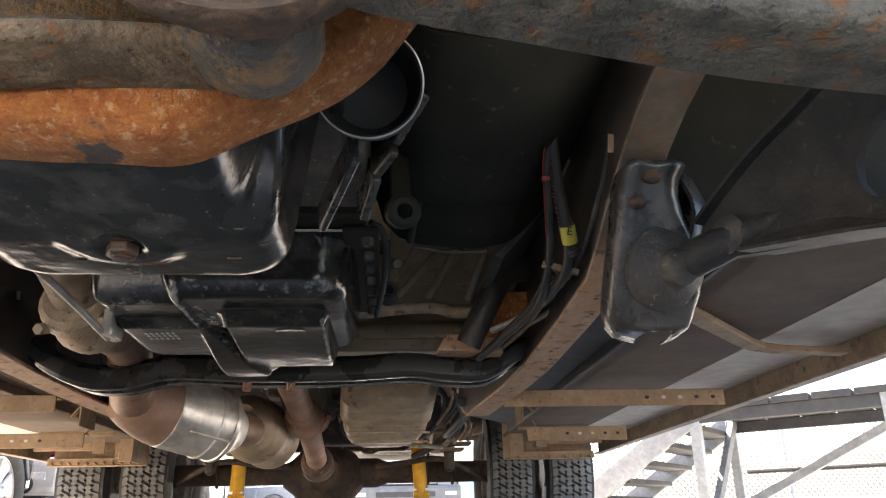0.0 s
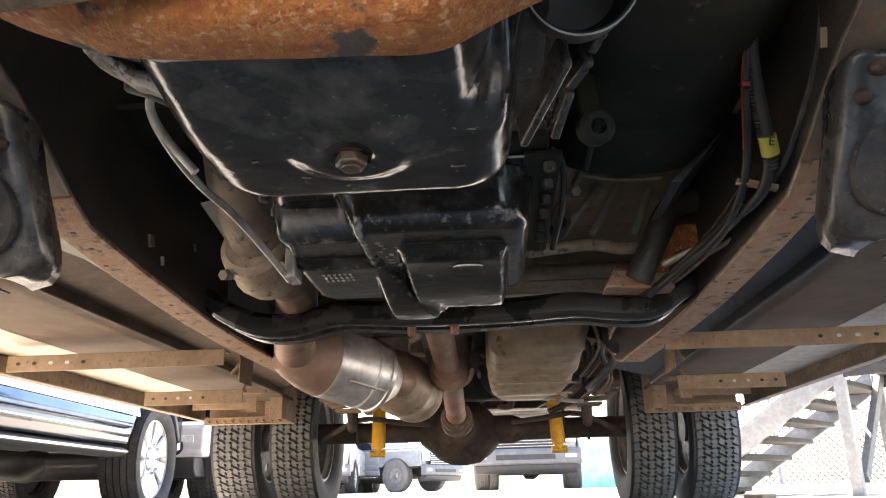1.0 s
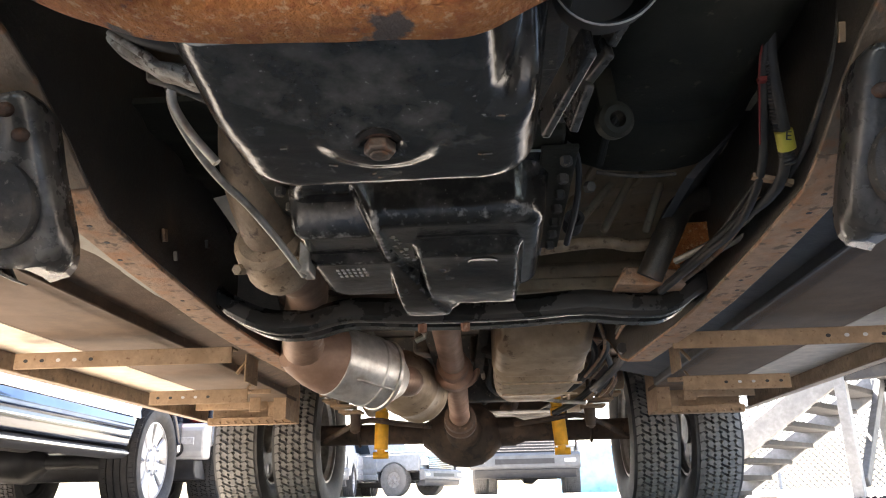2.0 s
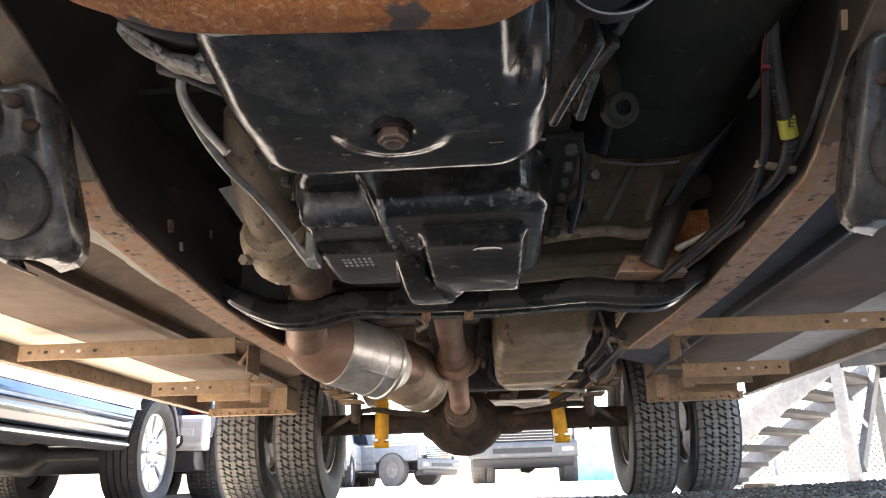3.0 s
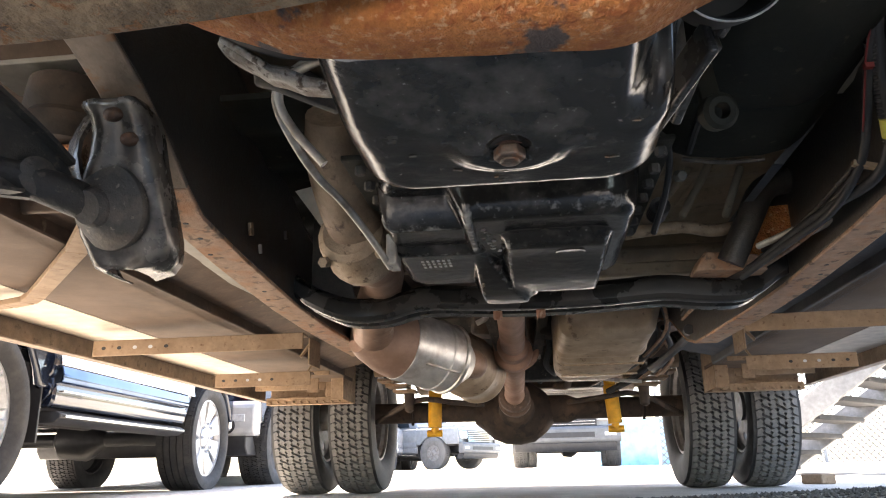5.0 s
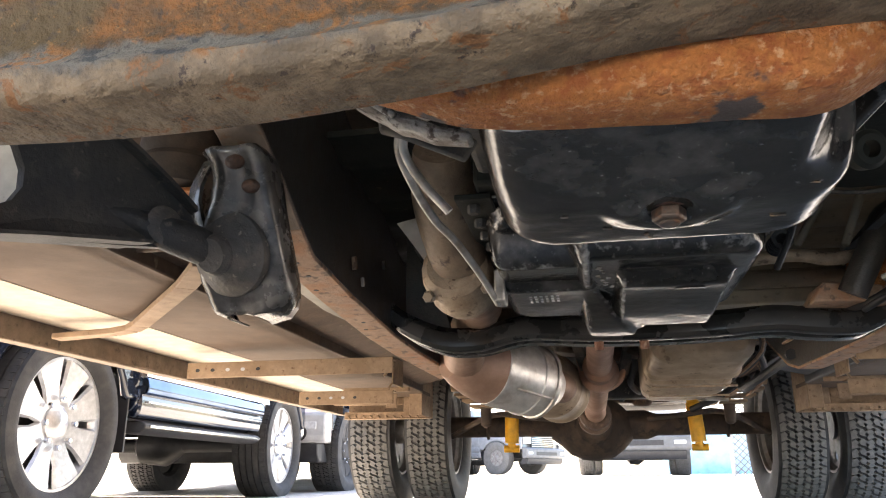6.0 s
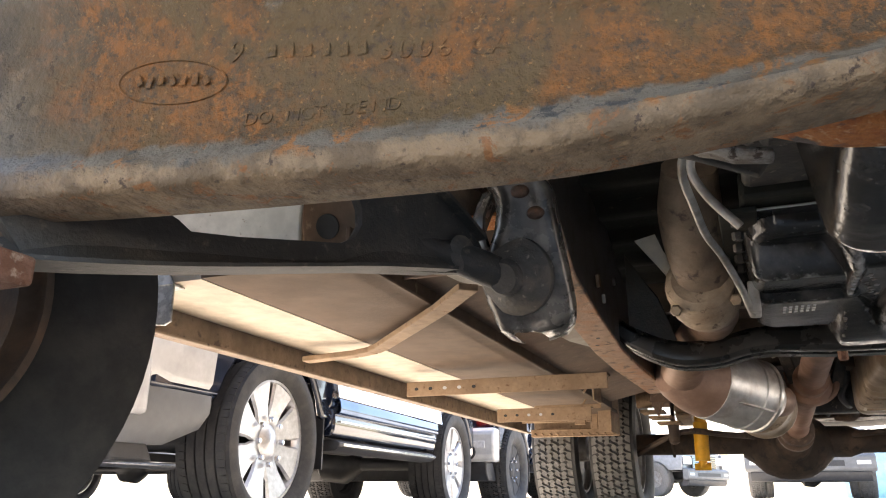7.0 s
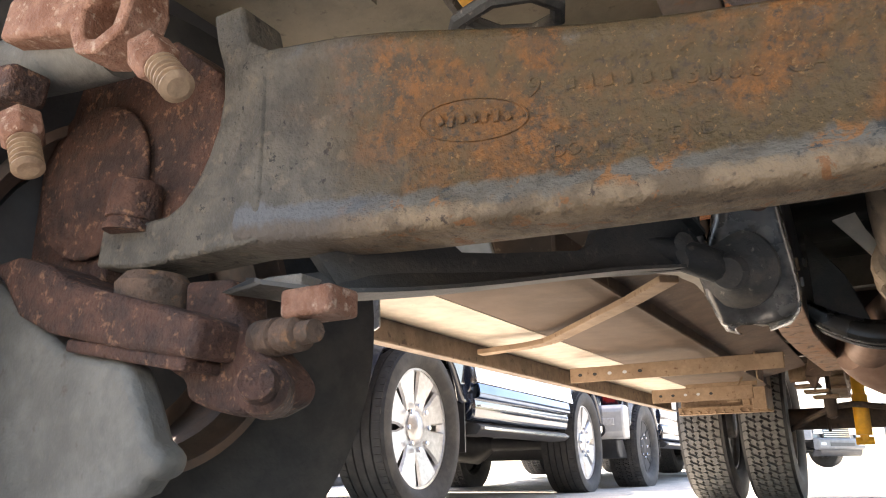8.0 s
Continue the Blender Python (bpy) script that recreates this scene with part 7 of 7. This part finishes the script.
    prism(bm, [(b + tail, 0.46), (b + tail + 0.12, 0.48), (b + tail + 0.12, 0.66), (b + tail, 0.68)], 'x', -0.96, 0.96)
    part("bumper", bm, M_CHROME, root, "bright rear bumper", bev=0.02)
    bm = box((0, f - nose - 0.020, 0.86), (1.15, 0.04, 0.32))
    part("grille", bm, M_PLASTIC, root, bev=0.01)
    for s in (-1, 1):
        part("headlamp", box((s * 0.74, f - nose - 0.010, 0.90), (0.34, 0.06, 0.20)), M_LENS, root, "clear headlamp", bev=0.02)
        part("tail_lamp", box((s * 0.88, b + tail + 0.01, 0.92), (0.14, 0.05, 0.36)), M_AMBER, root, "red tail lamp", bev=0.02)
    # underbody
    bm = bmesh.new()
    for s in (-1, 1):
        add_box(bm, (s * 0.42, (f + b + tail - nose) / 2, 0.56), (0.08, wheelbase + nose + tail - 0.5, 0.14))
    add_box(bm, (0, (f + b + tail - nose) / 2, 0.68), (1.75, wheelbase + nose + tail - 0.6, 0.06))
    part("chassis", bm, M_PLASTIC, root, "dark chassis rails", bev=0.01)
    bm = lathe(bmesh.new(), [(-0.80, 0.045), (-0.18, 0.05), (-0.12, 0.13), (0.06, 0.15), (0.14, 0.10), (0.20, 0.05), (0.80, 0.045)], (0, b, R), (1, 0, 0), 20)
    part("axle", bm, M_PLASTIC, root)
    bm = lathe(bmesh.new(), [(-0.80, 0.04), (0.80, 0.04)], (0, f, R), (1, 0, 0), 12)
    part("axle", bm, M_PLASTIC, root)
    bm = tube(bmesh.new(), [(0.30, f + 0.6, 0.52), (0.32, f + 1.6, 0.50), (0.36, b - 0.8, 0.50), (0.55, b - 0.5, 0.46)], 0.04, 10, 3)
    lathe(bm, [(0, 0.05), (0.05, 0.11), (0.6, 0.11), (0.65, 0.05)], (0.32, f + 1.5, 0.50), (0, 1, 0), 18, 0.7)
    part("exhaust", bm, M_DULL, root, "dark exhaust pipe and silencer")
    for s in (-1, 1):
        for y in (f, b):
            car_wheel(root, s * 0.86, y, R, 0.27, rim, s, wheel_mat, kind, rubber=rubber)
    root.matrix_basis = m
    return root


# neighbour beside the truck, then others further along the row
pickup("pickup_truck", pose(-3.16, 3.70, -0.02, 0, 0, 3.3), M_BODYDARK, "dark blue pickup with chrome wheels and running boards", wheelbase=2.65, R=0.385, tail=0.50, bumper=M_BODYWHITE, wrap=True)
pickup("pickup_truck", pose(-3.20, 7.62, -0.02, 0, 0, 0.5), M_BODYDARK, "dark blue off-roader with a white bumper and round fog lamps", wheelbase=2.9, R=0.375, wheel_mat=M_DARKSTEEL, kind="blocks", bumper=M_BODYWHITE, rim=0.22, nose=0.50, fog=True)
pickup("pickup_truck", pose(-3.62, 13.7, 0.10, 0, 0, 180), M_BODYWHITE, "white pickup seen from behind, with red tail lamps", wheelbase=3.2, wheel_mat=M_DARKSTEEL, kind="blocks", rim=0.22)
pickup("pickup_truck", pose(-4.6, 21.0, 0.1, 0, 0, 2), M_BODYWHITE, "white pickup in the far row", wheelbase=3.4, bumper=M_BUMPER)
pickup("pickup_truck", pose(-6.6, 4.6, 0, 0, 0, 5), M_BODYGREY, "silver pickup beyond the dark one", wheelbase=3.3)
pickup("pickup_truck", pose(0.62, 15.9, 0.1, 0, 0, -3), M_BODYWHITE, "white pickup with a slatted grille, facing the truck", wheelbase=3.0, R=0.36, rim=0.20, wheel_mat=M_WHEEL, kind="blocks", bumper=M_BUMPER, rubber=M_PALETYRE)
pickup("pickup_truck", pose(-2.3, 23.0, 0.1, 0, 0, 62), M_BODYGREY, "silver off-roader on pale knobbly tyres", wheelbase=2.5, low=0.66, R=0.44, rim=0.20, wheel_mat=M_WHEEL, kind="blocks", bumper=M_BUMPER, rubber=M_PALETYRE)
pickup("pickup_truck", pose(-3.9, 25.0, 0.1, 0, 0, 40), M_BODYDARK, "dark off-roader on pale tyres, far back", wheelbase=2.5, low=0.66, R=0.44, rim=0.20, wheel_mat=M_WHEEL, bumper=M_BUMPER, rubber=M_PALETYRE)
pickup("pickup_truck", pose(-4.9, 26.5, 0.1, 0, 0, 30), M_BODYRED, "red pickup in the far row", wheelbase=3.2)


# ---- stairs and fence ----
def stairs():
    root = thing("steel_stairs", (0, 0, 0), "galvanised steel stairs with open plank treads", "stairs")
    wd, n = 0.95, 7
    for y in (0, wd):
        bm = bmesh.new()
        bar(bm, (-1.50, y, -0.05), (0.03, y, 0.92), 0.05, 0.17)
        part("stringer", bm, M_GALV, root, "pale galvanised stringer", bev=0.008)
    for k in range(n):
        f = (k + 0.5) / n
        # treads coloured dark for their backlit undersides
        part("tread", box((-1.36 + 1.34 * f, wd / 2, 0.0 + 0.86 * f), (0.24, wd, 0.04)), M_DARKSTEEL, root, "plank tread, darkened as backlit from below", bev=0.006)
    for k in range(5):
        part("landing_plank", box((0.16 + 0.27 * k, wd / 2, 0.93), (0.25, wd + 0.1, 0.05)), M_DARKSTEEL, root, "dark landing plank", bev=0.006)
    for y in (0.0, wd):
        part("landing_beam", box((0.68, y, 0.86), (1.4, 0.05, 0.09)), M_DARKSTEEL, root, "dark steel landing beam", bev=0.006)
    for x, y in ((0, 0), (0, wd), (1.3, 0), (1.3, wd)):
        part("post", box((x, y, 0.46), (0.075, 0.075, 0.92)), M_GALV, root, "galvanised square post", bev=0.006)
    bm = bmesh.new()
    bar(bm, (0.03, 0.06, 0.12), (0.03, wd + 0.18, 1.10), 0.05, 0.085)
    part("brace", bm, M_WIRE, root, "grey diagonal steel brace", bev=0.006)
    bm = bmesh.new()
    bar(bm, (0.06, wd, 0.25), (1.25, wd, 0.82), 0.05, 0.07)
    part("brace", bm, M_GALV, root, "diagonal steel brace", bev=0.006)
    bm = tube(bmesh.new(), [(0.05, wd + 0.1, 0.50), (1.4, wd + 0.1, 0.50)], 0.018, 8, 1)
    part("tie_bar", bm, M_DARKSTEEL, root)
    root.matrix_basis = pose(2.58, 6.6, 0.0, 0, 0, -40)


stairs()


def fence():
    root = thing("chain_link_fence", (4, 13, 0), "galvanised chain-link fence along the yard", "fence")
    x0, x1, y, h = 1.9, 9.0, 13.0, 1.8
    for k in range(4):
        bm = lathe(bmesh.new(), [(0, 0.03), (h, 0.03)], (x0 + (x1 - x0) * k / 3, y, 0), (0, 0, 1), 10)
        part("post", bm, M_GALV, root)
    bm = tube(bmesh.new(), [(x0, y, h), (x1, y, h)], 0.02, 8, 1)
    part("rail", bm, M_GALV, root)
    bm = bmesh.new()
    pitch = 0.10
    for s in (-1, 1):
        k = -h
        while k < (x1 - x0):
            a0, a1 = max(k, 0), min(k + h, x1 - x0)
            z0, z1 = (a0 - k), (a1 - k)
            p, q = (x0 + a0, y, z0 if s > 0 else h - z0), (x0 + a1, y, z1 if s > 0 else h - z1)
            bar(bm, p, q, 0.014, 0.014)
            k += pitch
    part("mesh", bm, M_WIRE, root, "woven wire mesh")


fence()


def wood_chock():
    bm = box((0, 0, 0.025), (0.09, 0.14, 0.05), Matrix.Rotation(0.4, 4, 'Z'))
    ob = part("wood_block", bm, M_TAN, None, bev=0.008)
    ob.location = (1.42, 5.05, 0.0)
    tagged(ob, "small weathered wooden block beside the rear wheel", "block")


wood_chock()


# ---- distance ----
def hillside():
    bm = bmesh.new()
    def fn(u, v):
        a = radians(-70 + 140 * u)
        d = 60 + 40 * v
        return (d * math.sin(a), d * math.cos(a), -0.3 + v * (6 + 3 * noise.noise((u * 6, v * 2, 0))))
    sheet(bm, fn, 60, 8)
    return tagged(part("backdrop_hill", bm, M_DRY), "dry scrubby hillside beyond the yard", "hill", kind="structure")


hillside()
part_blue = tagged(part("blue_tarpaulin", box((3.0, 24.0, 0.7), (2.4, 0.8, 1.4)), M_BLUE, bev=0.05), "pale blue sheeting over a stack in the yard", "tarpaulin")
